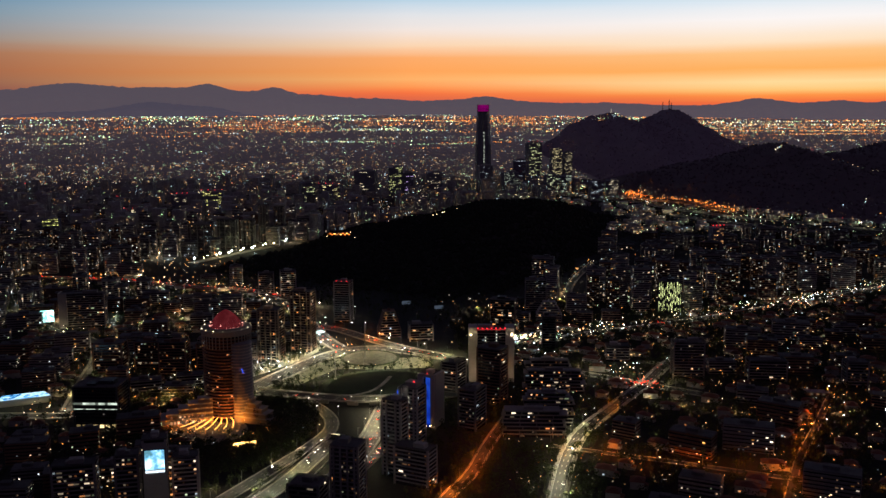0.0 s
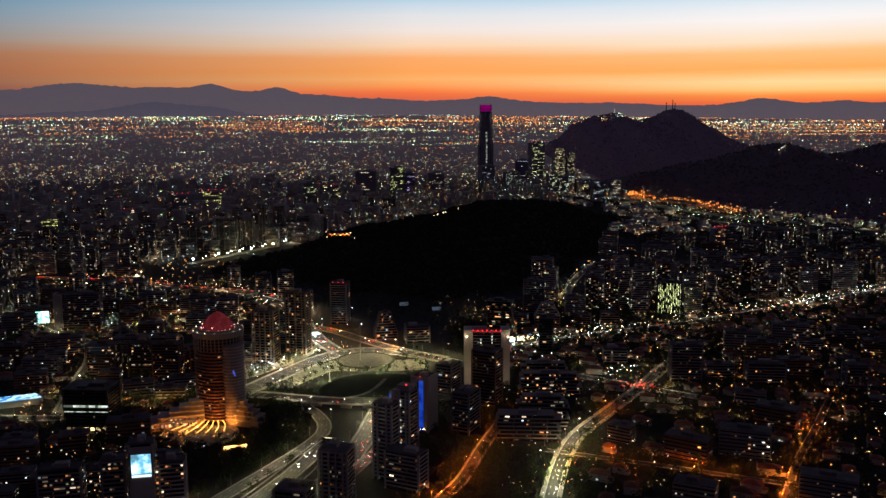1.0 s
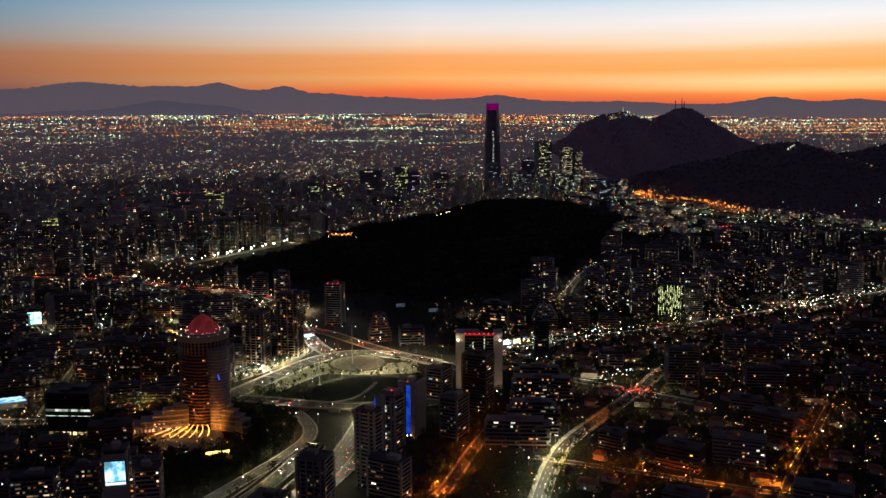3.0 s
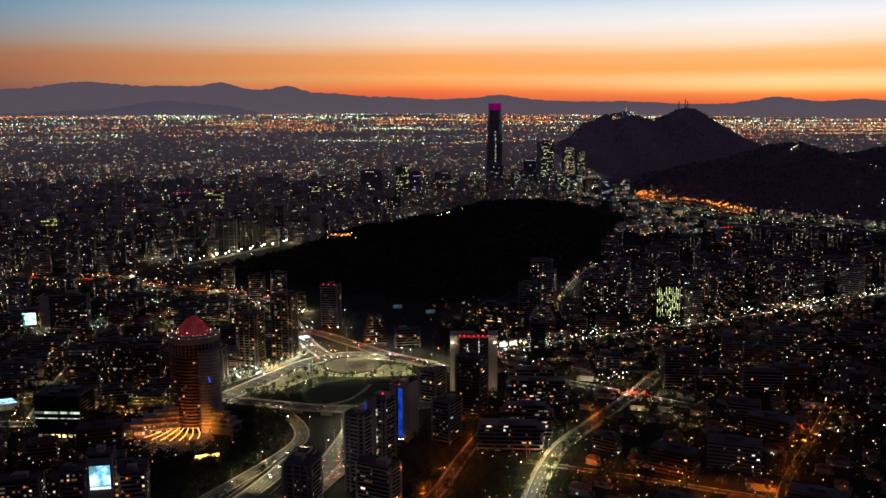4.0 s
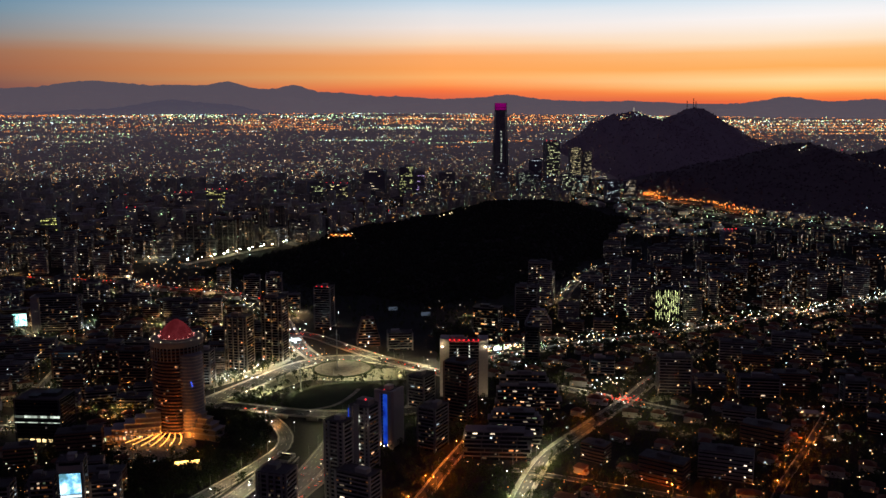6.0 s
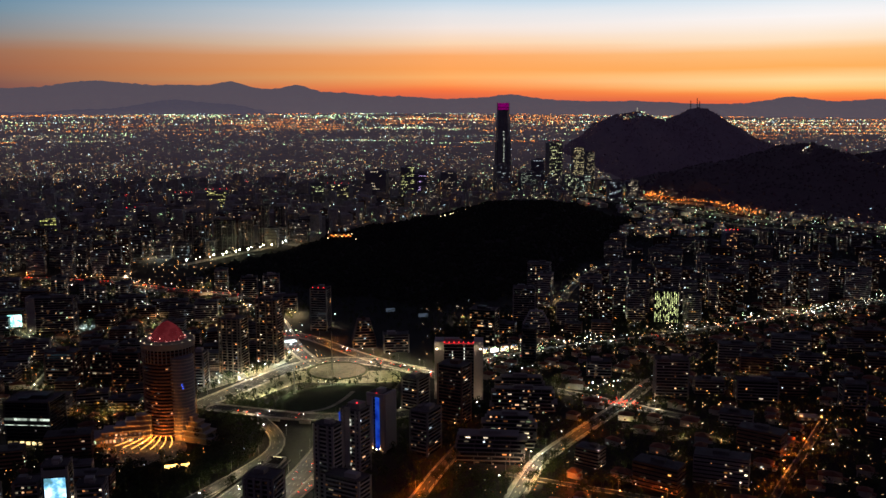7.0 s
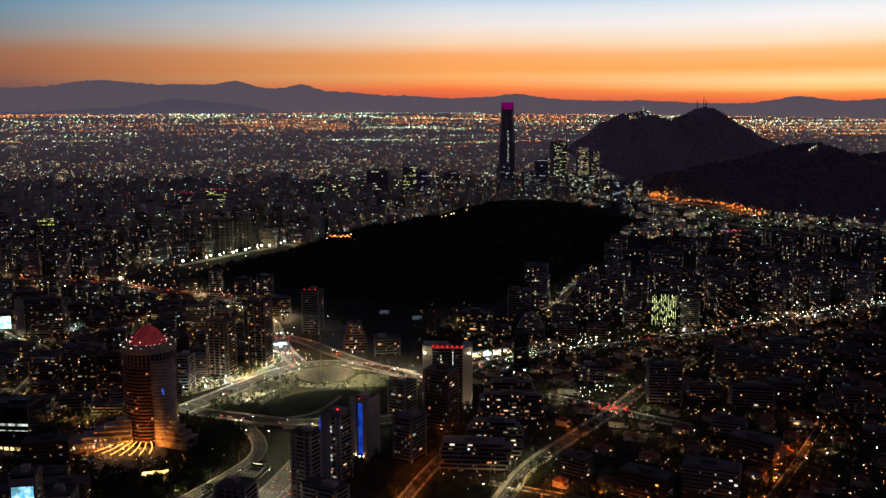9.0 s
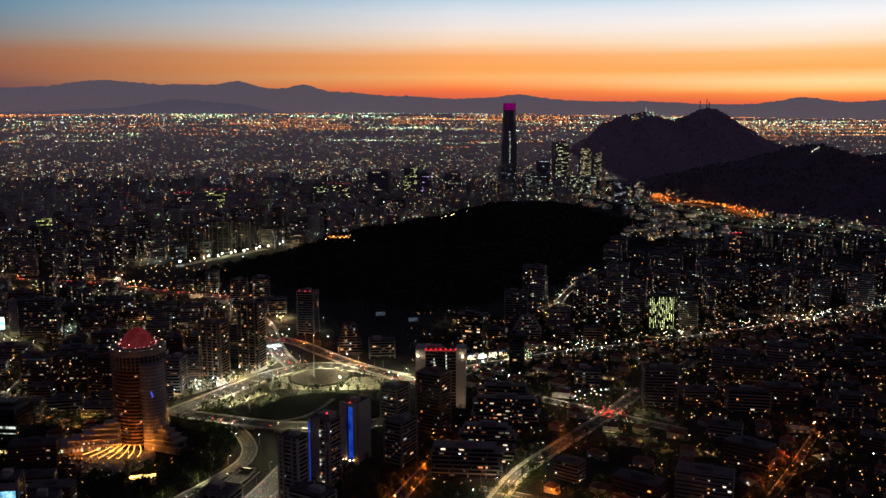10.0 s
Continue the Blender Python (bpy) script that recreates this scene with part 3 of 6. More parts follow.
# trench walls between the lanes, and the portal where the inner lanes go under
for pts in ([(-167, 602), (-128, 680), (-107, 728), (-91, 766)], [(-120, 620), (-93, 690), (-79, 728), (-66, 772)]):
    b = Build()
    b.ribbon(curve([(*p, 1.3) for p in pts], 8), 0.7, thick=1.6)
    ob = structure("median_barrier", b, M_CONC, "low concrete barrier between the carriageways", "barrier")
    b = Build()
    b.ribbon(curve([(*p, 0.42) for p in pts], 8), 2.2, thick=0.6)
    part("planted_strip", b, M_GROUND, ob, "dark planted strip")
b = Build()
b.box(0, 0, 0, 16, 1.2, 3.0)
for k in range(6):
    for sx in (-7.4, 7.4):
        b.box(sx, -1.6 - k * 2.0, 0, 0.8, 2.02, 2.6 - k * 0.4)
ob = structure("underpass_portal", b, M_CONC, "concrete underpass portal with retaining walls", "portal")
ob.matrix_basis = pose(-77, 777, 0, 0, 0, -21)
# black panel on the solid wall paints the shade inside the underpass
b = Build()
b.box(0, -0.7, 0.3, 11, 0.3, 2.1)
part("portal_mouth", b, M_TYRE, ob, "black panel for the shade in the underpass mouth")
# lamp strip added to throw a pale patch on the road
b = Build()
b.box(0, -0.95, 2.5, 8, 0.2, 0.12)
part("portal_lamp", b, glow("added_portal_lamps", (1.0, 0.85, 0.5), 4.0, True), ob, "lamp strip added over the portal mouth")

OCCUPIED = [(-178, 845, 62), (-41, 1030, 60), (-31, 931, 66), (-140, 790, 46), (-300, 835, 36)]


def near_road(x, y, r):
    for line, half in ROADS:
        for p in line:
            if abs(p[0] - x) < half + r + 6 and abs(p[1] - y) < half + r + 6 and (p[0] - x) ** 2 + (p[1] - y) ** 2 < (half + r + 1) ** 2:
                return True
    return False


def free(x, y, r, take=True):
    if near_road(x, y, r):
        return False
    for ox, oy, o in OCCUPIED:
        if (ox - x) ** 2 + (oy - y) ** 2 < (o + r) ** 2:
            return False
    if in_park(x, y) or island_hill(x, y) > 0.8 or spur_hill(x, y) > 0.8 or (y > 2500 and far_hill(x, y) > 0.8):
        return False
    if take:
        OCCUPIED.append((x, y, r))
    return True


def in_view(x, y):
    return -0.46 < x / (y + 60) < 0.62

# ---- towers with balconies and lit rooms ----
GRID = radians(-32)
LIT_W = box_mesh("lit_window", G_WIN, 1.6, 0.3, 1.25)
LIT_L = box_mesh("lit_window_wide", G_WIN, 3.8, 0.3, 1.15)
BEACON = Build()
BEACON.turned([(0.55, 0), (0.55, 0.6), (0.3, 1.0)], 8)
BEACON = BEACON.mesh("beacon", G_RED)


def face_pose(side, u, z, w, d, out=0.1):
    """On one of four walls: 0 front, 1 right, 2 back, 3 left."""
    if side == 0:
        return pose(u, -d / 2 - out, z)
    if side == 1:
        return pose(w / 2 + out, u, z, 0, 0, 90)
    if side == 2:
        return pose(u, d / 2 + out, z, 0, 0, 180)
    return pose(-w / 2 - out, u, z, 0, 0, 270)


def tower(name, x, y, w, d, h, turn, label, band=None, core=None, storey=3.2, lit=0.12, proud=0.7, piers=0, beacons=0, plant=True, seed=0, wide=0.3, rails=True, category="building", group="", corners=True):
    """A block of storeys: dark glazed core, a slab or balcony band at each floor, piers, roof plant and single lit windows."""
    r = random.Random(seed or int(abs(x * 7 + y * 13)))
    ob = thing(name, x, y, 0, turn, label, category, group)
    band, core = band or M_CONC, core or M_GLASSWALL
    b = Build()
    b.box(0, 0, -0.5, w, d, h + 0.5)
    part("wall", b, core, ob)
    n = max(1, int(h / storey))
    b = Build()
    bw, bd = w + 2 * proud, d + 2 * proud
    b.box(0, 0, 0, bw, bd, 0.28)
    if rails:
        for sx, sy, lx, ly in ((0, -1, bw, 0.18), (0, 1, bw, 0.18), (-1, 0, 0.18, bd - 0.4), (1, 0, 0.18, bd - 0.4)):
            b.box(sx * (bw / 2 - 0.09), sy * (bd / 2 - 0.09), 0.28, lx, ly, 0.85)
    me = b.mesh("balcony_band", band)
    for i in range(1, n + 1):
        part("balcony_band", me, band, ob, at=pose(0, 0, i * storey - 0.3))
    b = Build()
    b.box(0, 0, h, w + 0.8, d + 0.8, 0.5)
    for sx, sy, lx, ly in ((0, -1, w + 0.8, 0.3), (0, 1, w + 0.8, 0.3), (-1, 0, 0.3, d + 0.2), (1, 0, 0.3, d + 0.2)):
        b.box(sx * (w / 2 + 0.25), sy * (d / 2 + 0.25), h + 0.5, lx, ly, 0.9)
    part("roof", b, M_ROOF, ob)
    if plant:
        b = Build()
        b.box(r.uniform(-0.2, 0.2) * w, r.uniform(-0.1, 0.15) * d, h + 0.5, w * 0.34, d * 0.42, 3.4)
        part("roof_plant", b, band, ob)
        b = Build()
        b.box(r.uniform(-0.3, 0.3) * w, r.uniform(-0.2, 0.2) * d, h + 0.5, w * 0.2, d * 0.3, 1.8)
        part("roof_plant", b, band, ob)
    if corners and h > 20:
        b = Build()
        b.box(0, 0, -0.3, 1.6, 1.6, h + 1.2)
        me = b.mesh("corner_pier", band)
        for sx in (-1, 1):
            for sy in (-1, 1):
                part("corner_pier", me, band, ob, at=pose(sx * (w / 2 + proud - 0.75), sy * (d / 2 + proud - 0.75), 0))
    for k in range(piers):
        u = -w / 2 + w * (k + 0.5) / piers
        b = Build()
        b.box(0, 0, 0, 1.3, proud * 2 + 0.5, h + 0.6)
        part("pier", b, band, ob, at=pose(u, -d / 2 - proud * 0.6, 0))
    for side, run in ((0, w), (1, d), (3, d)):
        cols = max(1, int(run / 3.4))
        for i in range(n):
            for c in range(cols):
                if r.random() < lit * (1.0 if side == 0 else 0.8):
                    u = -run / 2 + run * (c + 0.5) / cols
                    me = LIT_L if (r.random() < wide and run > 10 and abs(u) < run / 2 - 2.6) else LIT_W
                    part("lit_window", me, None, ob, at=face_pose(side, u, i * storey + 1.15, w, d))
    dim = Build()
    for side, run in ((0, w), (1, d), (3, d)):
        cols = max(1, int(run / 2.9))
        for i in range(n):
            for c in range(cols):
                if r.random() < (0.15 if lit else 0.03):
                    p = face_pose(side, -run / 2 + run * (c + 0.5) / cols, 0, w, d, 0.03).translation
                    dim.box(p.x, p.y, i * storey + 1.05, r.choice((0.9, 1.3, 1.3, 2.0)), 0.16, 1.2, 0 if side == 0 else math.pi / 2)
    if dim.v:
        part("curtained_window", dim, G_CURTAIN, ob, "dimly lit curtained windows", kind="stuff")
    for k in range(beacons):
        part("beacon", BEACON, None, ob, at=pose(-w / 2 + w * (k + 0.5) / beacons, -d / 2 + 0.3, h + 1.3))
    OCCUPIED.append((x, y, max(w, d) * 0.62))
    return ob


tower("apartment_tower", -158, 1050, 26, 20, 62, GRID * 0.5, "brown stone apartment tower with scattered lit windows", M_STONE, lit=0.17, piers=4, wide=0.1)
tower("apartment_tower", -122, 1088, 25, 20, 75, GRID * 0.5, "tall brown stone apartment tower with lit edge windows", M_STONE, lit=0.14, piers=3, wide=0.1)
tower("apartment_tower", -74, 1240, 22, 20, 57, GRID * 0.4, "grey apartment tower with red lights on its roof", M_CONC, lit=0.06, beacons=3)
tower("apartment_block", 26, 1124, 30, 18, 21, 0.05, "pale lit apartment block with a rooftop hoarding", M_PALE, lit=0.3, wide=0.2)
tower("office_slab", 135, 1128, 32, 20, 50, radians(-22), "dark glass office block with lit floors", M_DARKSTEEL, lit=0.16, wide=0.8, rails=False)
tower("apartment_tower", 80, 862, 25, 19, 57, GRID, "dark apartment tower with balconies", M_BRICK, lit=0.07)
tower("apartment_tower", 44, 898, 18, 22, 34, GRID, "dark apartment tower with lit side windows", M_CONC, lit=0.12)
tower("apartment_tower", 50, 790, 17, 24, 38, GRID, "dark slim apartment tower with balconies", M_CONC, lit=0.1)
tower("apartment_tower", -27, 686, 17, 12, 63, GRID, "pale concrete apartment tower with deep balconies", M_PALE, lit=0.06, piers=2)
recess = tower("apartment_tower", -9, 748, 18, 16, 54, GRID, "pale concrete apartment tower with a dark recess", M_PALE, lit=0.07, piers=3)
tower("terraced_block", -12, 664, 30, 15, 31, GRID, "stepped apartment block with curved balconies", M_PALE, lit=0.1)
tower("apartment_tower", -65, 612, 21, 17, 55, GRID * 0.6, "grey apartment tower with column balconies", M_CONC, lit=0.14, piers=4)
tower("apartment_block", -92, 562, 22, 18, 48, GRID * 0.6, "dark apartment block below the highway", M_ROOF, lit=0.05)
tower("apartment_tower", 308, 925, 33, 18, 40, radians(-10), "dark apartment slab with continuous balconies", M_CONC, lit=0.05, wide=0.5)
tower("apartment_tower", 205, 1268, 30, 20, 48, radians(-10), "grey apartment tower at the foot of the hill", M_CONC, lit=0.1)
tower("apartment_tower", 182, 1068, 16, 18, 40, radians(-10), "dark apartment tower beside the shops", M_DARKSTEEL, lit=0.05)
tower("apartment_tower", 474, 872, 22, 16, 27, radians(-12), "dark apartment block with a lit stair", M_CONC, lit=0.05)
tower("apartment_block", 250, 1000, 26, 18, 18, radians(-10), "low apartment block with lit rooms", M_PALE, lit=0.15)
tower("apartment_block", 390, 905, 40, 18, 22, radians(-12), "dark apartment block with lit rooms", M_CONC, lit=0.12)
slab = tower("apartment_tower", -430, 1250, 58, 17, 47, 0.05, "long grey apartment slab behind a bright hoarding", M_CONC, lit=0.09)
b = Build()
b.box(-30.4, 0, 0, 1.4, 19, 49)
b.box(-25, -9.6, 0, 11, 1.2, 49)
part("end_wall", b, M_PALE, slab, "blank pale end wall")
tower("apartment_block", -336, 1015, 32, 20, 36, radians(-6), "brown terraced apartment block with lit balconies", M_BRICK, lit=0.2)
tower("apartment_block", -296, 1030, 28, 18, 32, radians(-6), "brown apartment block among trees", M_BRICK, lit=0.16)
tower("apartment_block", -262, 1000, 30, 18, 38, radians(-6), "brown apartment block among trees", M_BRICK, lit=0.14)
tower("apartment_block", -225, 1010, 24, 18, 33, radians(-6), "brown apartment block among trees", M_BRICK, lit=0.12)
tower("apartment_block", -190, 1000, 20, 18, 36, radians(-6), "pale apartment block beside the hotel", M_PALE, lit=0.2)
tower("apartment_tower", -164, 1432, 24, 20, 40, 0.1, "pale apartment tower with lit upper rooms", M_PALE, lit=0.3)
tower("apartment_tower", -200, 1448, 24, 20, 34, 0.1, "grey apartment tower near the hill", M_CONC, lit=0.1)
tower("apartment_tower", -135, 1360, 34, 20, 22, 0.1, "low dark block near the hill", M_CONC, lit=0.2)
for sx, sy, sw, sh in ((-380, 1880, 52, 58), (-330, 1920, 44, 62), (-292, 1960, 30, 56), (-262, 2010, 24, 82), (-232, 2045, 22, 74)):
    tower("apartment_tower", sx + 6, sy + 26, sw, 18, sh, 0.05, "grey apartment tower lit by the sports ground lights", M_CONC, lit=0.12, storey=3.0, proud=0.3, piers=4)



def terrace_block(x, y, w, d, floors, turn, label, lit, seed):
    """Storeys that step back and forth, each with a balcony front and lit rooms."""
    r = random.Random(seed)
    ob = thing("terraced_block", x, y, 0, turn, label, "building")
    for i in range(floors):
        fw = w - r.uniform(0, 6) - (7 if i == floors - 1 else 0)
        fd = d - i * 1.1
        off = r.uniform(-2, 2)
        b = Build()
        b.box(off, i * 0.55, 0, fw, fd, 3.1)
        part("storey", b, M_GLASSWALL, ob, at=pose(0, 0, i * 3.2))
        b = Build()
        b.box(off, i * 0.55, 0, fw + 2.4, fd + 2.2, 0.3)
        b.box(off, i * 0.55 - fd / 2 - 1.0, 0.3, fw + 2.4, 0.2, 0.8)
        part("balcony_band", b, M_CONC, ob, at=pose(0, 0, i * 3.2 + 2.9))
        for k in range(int(fw / 5)):
            b = Build()
            b.box(0, 0, 0, 0.5, 1.2, 3.0)
            if k % 3 == 0:
                part("party_wall", b, M_CONC, ob, at=pose(off - fw / 2 + k * 5, i * 0.55 - fd / 2 - 0.5, i * 3.2))
            if r.random() < lit:
                part("lit_window", LIT_L if r.random() < 0.35 else LIT_W, None, ob, at=pose(off - fw / 2 + k * 5 + 2.5, i * 0.55 - fd / 2 - 0.15, i * 3.2 + 0.9))
    b = Build()
    b.box(0, floors * 0.55, floors * 3.2, w * 0.3, d * 0.3, 2.4)
    part("roof_plant", b, M_CONC, ob)
    OCCUPIED.append((x, y, w * 0.55))


terrace_block(104, 766, 58, 22, 7, radians(-8), "long terraced apartment block with stepped balconies", 0.22, 3)
terrace_block(124, 795, 46, 20, 9, radians(-8), "terraced apartment block with lit penthouses", 0.34, 4)
terrace_block(150, 890, 62, 18, 7, radians(-8), "long terraced apartment block with warm lit rooms", 0.34, 5)
terrace_block(152, 930, 50, 18, 7, radians(-8), "terraced apartment block with lit rooms", 0.3, 6)
for k in range(6):
    ob = thing("shop", 120 + k * 13, 1096 + k * 5.5, 0, radians(22), "low shop with a brightly lit glass front", "shop", "shops on the avenue")
    b = Build()
    b.box(0, 5, 0, 12, 9, 6)
    part("wall", b, M_PALE, ob)
    b = Build()
    b.box(0, 0.3, 0.6, 10.6, 0.3, 4.4)
    part("shop_front", b, glow("shop_front_light", ((1.0, 0.82, 0.5), (1.0, 0.62, 0.3), (0.9, 0.95, 1.0))[k % 3], 4.5, True), ob, "bright glazed shop front")
    b = Build()
    b.box(0, 0.2, 5.2, 8, 0.4, 0.7)
    part("sign", b, glow("shop_sign_light", ((1.0, 0.3, 0.2), (0.3, 0.5, 1.0), (1.0, 0.9, 0.6))[k % 3], 1.6), ob, "lit shop sign")

# slab with bright end piers and red roof lights
ob = tower("office_tower", 90, 938, 44, 15, 58, radians(-6), "pale office slab with a red-lit roof edge", M_PALE, lit=0.08, beacons=9, rails=False, proud=0.3)
for u in (-20, 20):
    b = Build()
    b.box(0, 0, 0, 9.5, 18, 61)
    part("end_pier", b, M_PALE, ob, "broad pale end pier", at=pose(u, 0, 0))
b = Build()
b.box(0, 0, 58.8, 30, 0.3, 0.25)
part("red_strip", b, glow("dim_red_strip", (1.0, 0.05, 0.06), 1.1), ob, "red light strip", at=pose(0, -9.2, 0))
COLW = box_mesh("stair_light", glow("stair_lights", (0.95, 1.0, 0.85), 1.2, spread=0.8), 1.1, 0.3, 1.7)
for u in (-6.5, 5.5):
    for k in range(14):
        if rng.random() < 0.75:
            part("stair_light", COLW, None, ob, at=pose(u, -7.9, 8 + k * 3.4))
for u in (-22, 22):
    b = Build()
    b.gem(u, -12.4, 54, 0.6)
    part("flood_lamp", b, glow("pier_flood_lamp", (1.0, 0.78, 0.5), 110.0, True), ob, at=pose(0, 0, 0))
    b = Build()
    b.box(u, -10.8, 53.4, 0.2, 3.4, 0.2)
    part("lamp_arm", b, M_STEEL, ob)

# unseen floodlights added at the slab's foot to brighten its end piers
for u in (-23, -17, 17, 23):
    lamp = thing("uplight", 90 + u * 0.99, 938 - 22, 0, 0, "small warm floodlight added to brighten the pale pier", "lamp", "floodlights of the slab")
    b = Build()
    b.box(0, 0, 0, 0.9, 0.7, 0.8)
    part("housing", b, M_DARKSTEEL, lamp)
    b = Build()
    b.add([(-0.4, 0, 0.86), (0.4, 0, 0.86), (0.4, 0.5, 0.82), (-0.4, 0.5, 0.82)], [(0, 1, 2, 3)])
    part("lamp_face", b, glow("added_pier_floodlight", (1.0, 0.72, 0.48), 900.0 if u < 0 else 350.0, True), lamp)

# tower with a blue-lit recess
ob = tower("office_tower", 12, 797, 17, 17, 51, GRID, "pale office tower with a blue-lit facade recess", M_PALE, lit=0.0, rails=False, proud=0.2, beacons=1)
for u, w in ((-6.0, 5.6), (6.6, 4.4)):
    b = Build()
    b.box(0, 0, 0, w, 2.2, 53)
    part("pier", b, M_PALE, ob, "blank pale pier", at=pose(u, -9.4, 0))
b = Build()
b.box(0, 0, 2, 2.6, 17.6, 51)
part("side_wall", b, M_PALE, ob, at=pose(8.2, 0, 0))
b = Build()
b.box(0.4, 0, 1.5, 4.8, 0.3, 48.5)
part("blue_panel", b, P_BLUE, ob, "blue-lit glass strip", at=pose(0.9, -8.85, 0))
b = Build()
b.box(0, 0, 4, 1.0, 0.6, 48)
part("blue_strip", b, G_BLUE, recess, "thin blue light strip", at=pose(-9.6, -8.9, 0))

# recess tower: pale stair core with a string of white lamps, penthouse and red beacon
b = Build()
b.box(-1.5, -9.2, 0, 4.6, 1.6, 57)
core = part("stair_core", b, M_PALE, recess, "pale blank stair core")
for k in range(15):
    if k in (1, 4, 5, 7, 11, 12):
        part("stair_light", COLW, None, core, at=pose(1.3, -9.3, 5 + k * 3.4))
b = Build()
b.box(1, 1, 54.4, 11, 9, 4.2)
b.box(1, 1, 58.6, 12, 10, 0.5)
part("penthouse", b, M_CONC, recess)
part("beacon", BEACON, None, recess, at=pose(3, -2, 59.1))
# blue-lit tower: lintel over the recess and warm lamps at its foot
b = Build()
b.box(0, -9.6, 50.2, 17.4, 2.6, 2.6)
part("lintel", b, M_PALE, ob, "pale lintel over the blue recess")
FOOT_LAMP = Build()
FOOT_LAMP.gem(0, 0, 0, 0.55)
FOOT_LAMP = FOOT_LAMP.mesh("foot_lamp", glow("warm_foot_lamps", (1.0, 0.62, 0.28), 30.0, True))
for k in range(4):
    part("foot_lamp", FOOT_LAMP, None, ob, "warm lamp at the tower's foot", at=pose(-6 + k * 3.6, -11.4, 3.2 + (k % 2) * 0.8))

# lattice-lit office block
ob = tower("lattice_building", 398, 1247, 31, 20, 45, radians(-14), "dark office block wrapped in vertical light bars", M_DARKSTEEL, lit=0.0, rails=False, proud=0.2)
BAR = box_mesh("light_bar", G_LATTICE, 0.75, 0.4, 4.2)
r = random.Random(5)
for side, run in ((0, 31), (1, 20)):
    cols = int(run / 2.3)
    for c in range(cols):
        for k in range(8):
            if r.random() < 0.8 and not (3 < c < 8 and k == 2):
                part("light_bar", BAR, None, ob, at=face_pose(side, -run / 2 + 1.2 + c * 2.3, 2 + k * 5.2 + (c % 2) * 2.4, 31, 20, 0.5))

# stepped pyramid blocks
def stepped_block(x, y, turn, w, d, floors, inset, wall, label, seed):
    r2 = random.Random(seed)
    ob = thing("stepped_block", x, y, 0, turn, label, "building")
    for k in range(floors):
        fw, fd = w - inset * max(0, k - 2), d - inset * 0.4 * max(0, k - 2)
        b = Build()
        b.box(0, 0, 0, fw, fd, 3.3)
        part("storey", b, wall, ob, at=pose(0, 0, k * 3.4))
        b = Build()
        b.box(0, 0, 0, fw - 2, fd + 0.3, 1.6)
        part("window_band", b, M_GLASSWALL, ob, at=pose(0, 0, k * 3.4 + 1.1))
        for j in range(r2.randint(0, 3)):
            part("lit_window", LIT_W, None, ob, at=face_pose(0, r2.uniform(-0.4, 0.4) * fw, k * 3.4 + 1.2, fw, fd, 0.25))
    b = Build()
    b.box(0, 0, floors * 3.4, 5, 5, 3.0, taper=0.7)
    part("roof_plant", b, wall, ob)
    OCCUPIED.append((x, y, w * 0.6))


stepped_block(213, 1212, radians(-10), 36, 20, 8, 3.6, M_PALE, "pale stepped apartment block narrowing to its top", 3)
stepped_block(-14, 1150, radians(6), 29, 22, 10, 1.9, M_BRICK, "brown stepped apartment block narrowing like a pyramid", 4)

# office with a lit storey
ob = tower("office_block", -300, 838, 42, 30, 40, radians(-8), "dark glass office block with one bright lit storey", M_DARKSTEEL, lit=0.0, rails=False, proud=0.3)
b = Build()
for i in range(14):
    b.box(-19.4 + i * 3, -15.4, 23.6, 2.8, 0.4, 2.0)
    b.box(-19.4 + i * 3, -15.4, 19.0, 2.8, 0.4, 0.6)
part("lit_storey", b, glow("office_strip_lights", (0.85, 1.0, 0.85), 1.0, spread=0.7, islands=True), ob, "bright strip-lit storey", kind="stuff")
b = Build()
for i in range(7):
    b.box(-17 + i * 5.6, -15.4, 1.2, 3.6, 0.4, 3.0)
part("lit_lobby", b, glow("lobby_lights", (1.0, 0.72, 0.32), 2.2, spread=1.2, islands=True), ob, "lit glazed ground floor")

# tower carrying an advertising screen
ob = tower("office_tower", -206, 628, 17, 14, 60, radians(6), "white office tower carrying a lit advertising screen", M_PALE, lit=0.0, rails=False, proud=0.1)
b = Build()
b.box(0, -7.6, 0, 16.6, 0.9, 58)
part("front_wall", b, M_PALE, ob)
b = Build()
b.box(0, -8.3, 38, 13.6, 0.4, 14.6)
screen = part("screen", b, P_SCREEN, ob, "bright blue-white advertising screen")
b = Build()
b.box(0, -8.3, 35.6, 13.6, 0.4, 1.6)
part("white_strip", b, G_SCREEN, screen, "white caption strip of the screen")
b = Build()
b.box(-7.4, -8.25, 35.2, 0.6, 0.5, 18)
b.box(7.4, -8.25, 35.2, 0.6, 0.5, 18)
b.box(0, -8.25, 52.8, 15.4, 0.5, 0.6)
part("screen_frame", b, M_DARKSTEEL, screen)
for k in range(12):
    part("lit_window", LIT_W, None, ob, at=pose(10.5, -7.2, 4 + k * 4.2))
tower("apartment_block", -186, 634, 18, 14, 43, radians(6), "grey office wing beside the screen tower", M_PALE, lit=0.3)
tower("apartment_block", -228, 634, 16, 14, 46, radians(6), "dark office wing beside the screen tower", M_CONC, lit=0.3)
tower("apartment_block", -268, 640, 30, 16, 38, radians(6), "dark apartment block with a lit stair", M_CONC, lit=0.42)
tower("apartment_block", -250, 700, 30, 16, 14, radians(6), "low block with lit rooms", M_CONC, lit=0.4)

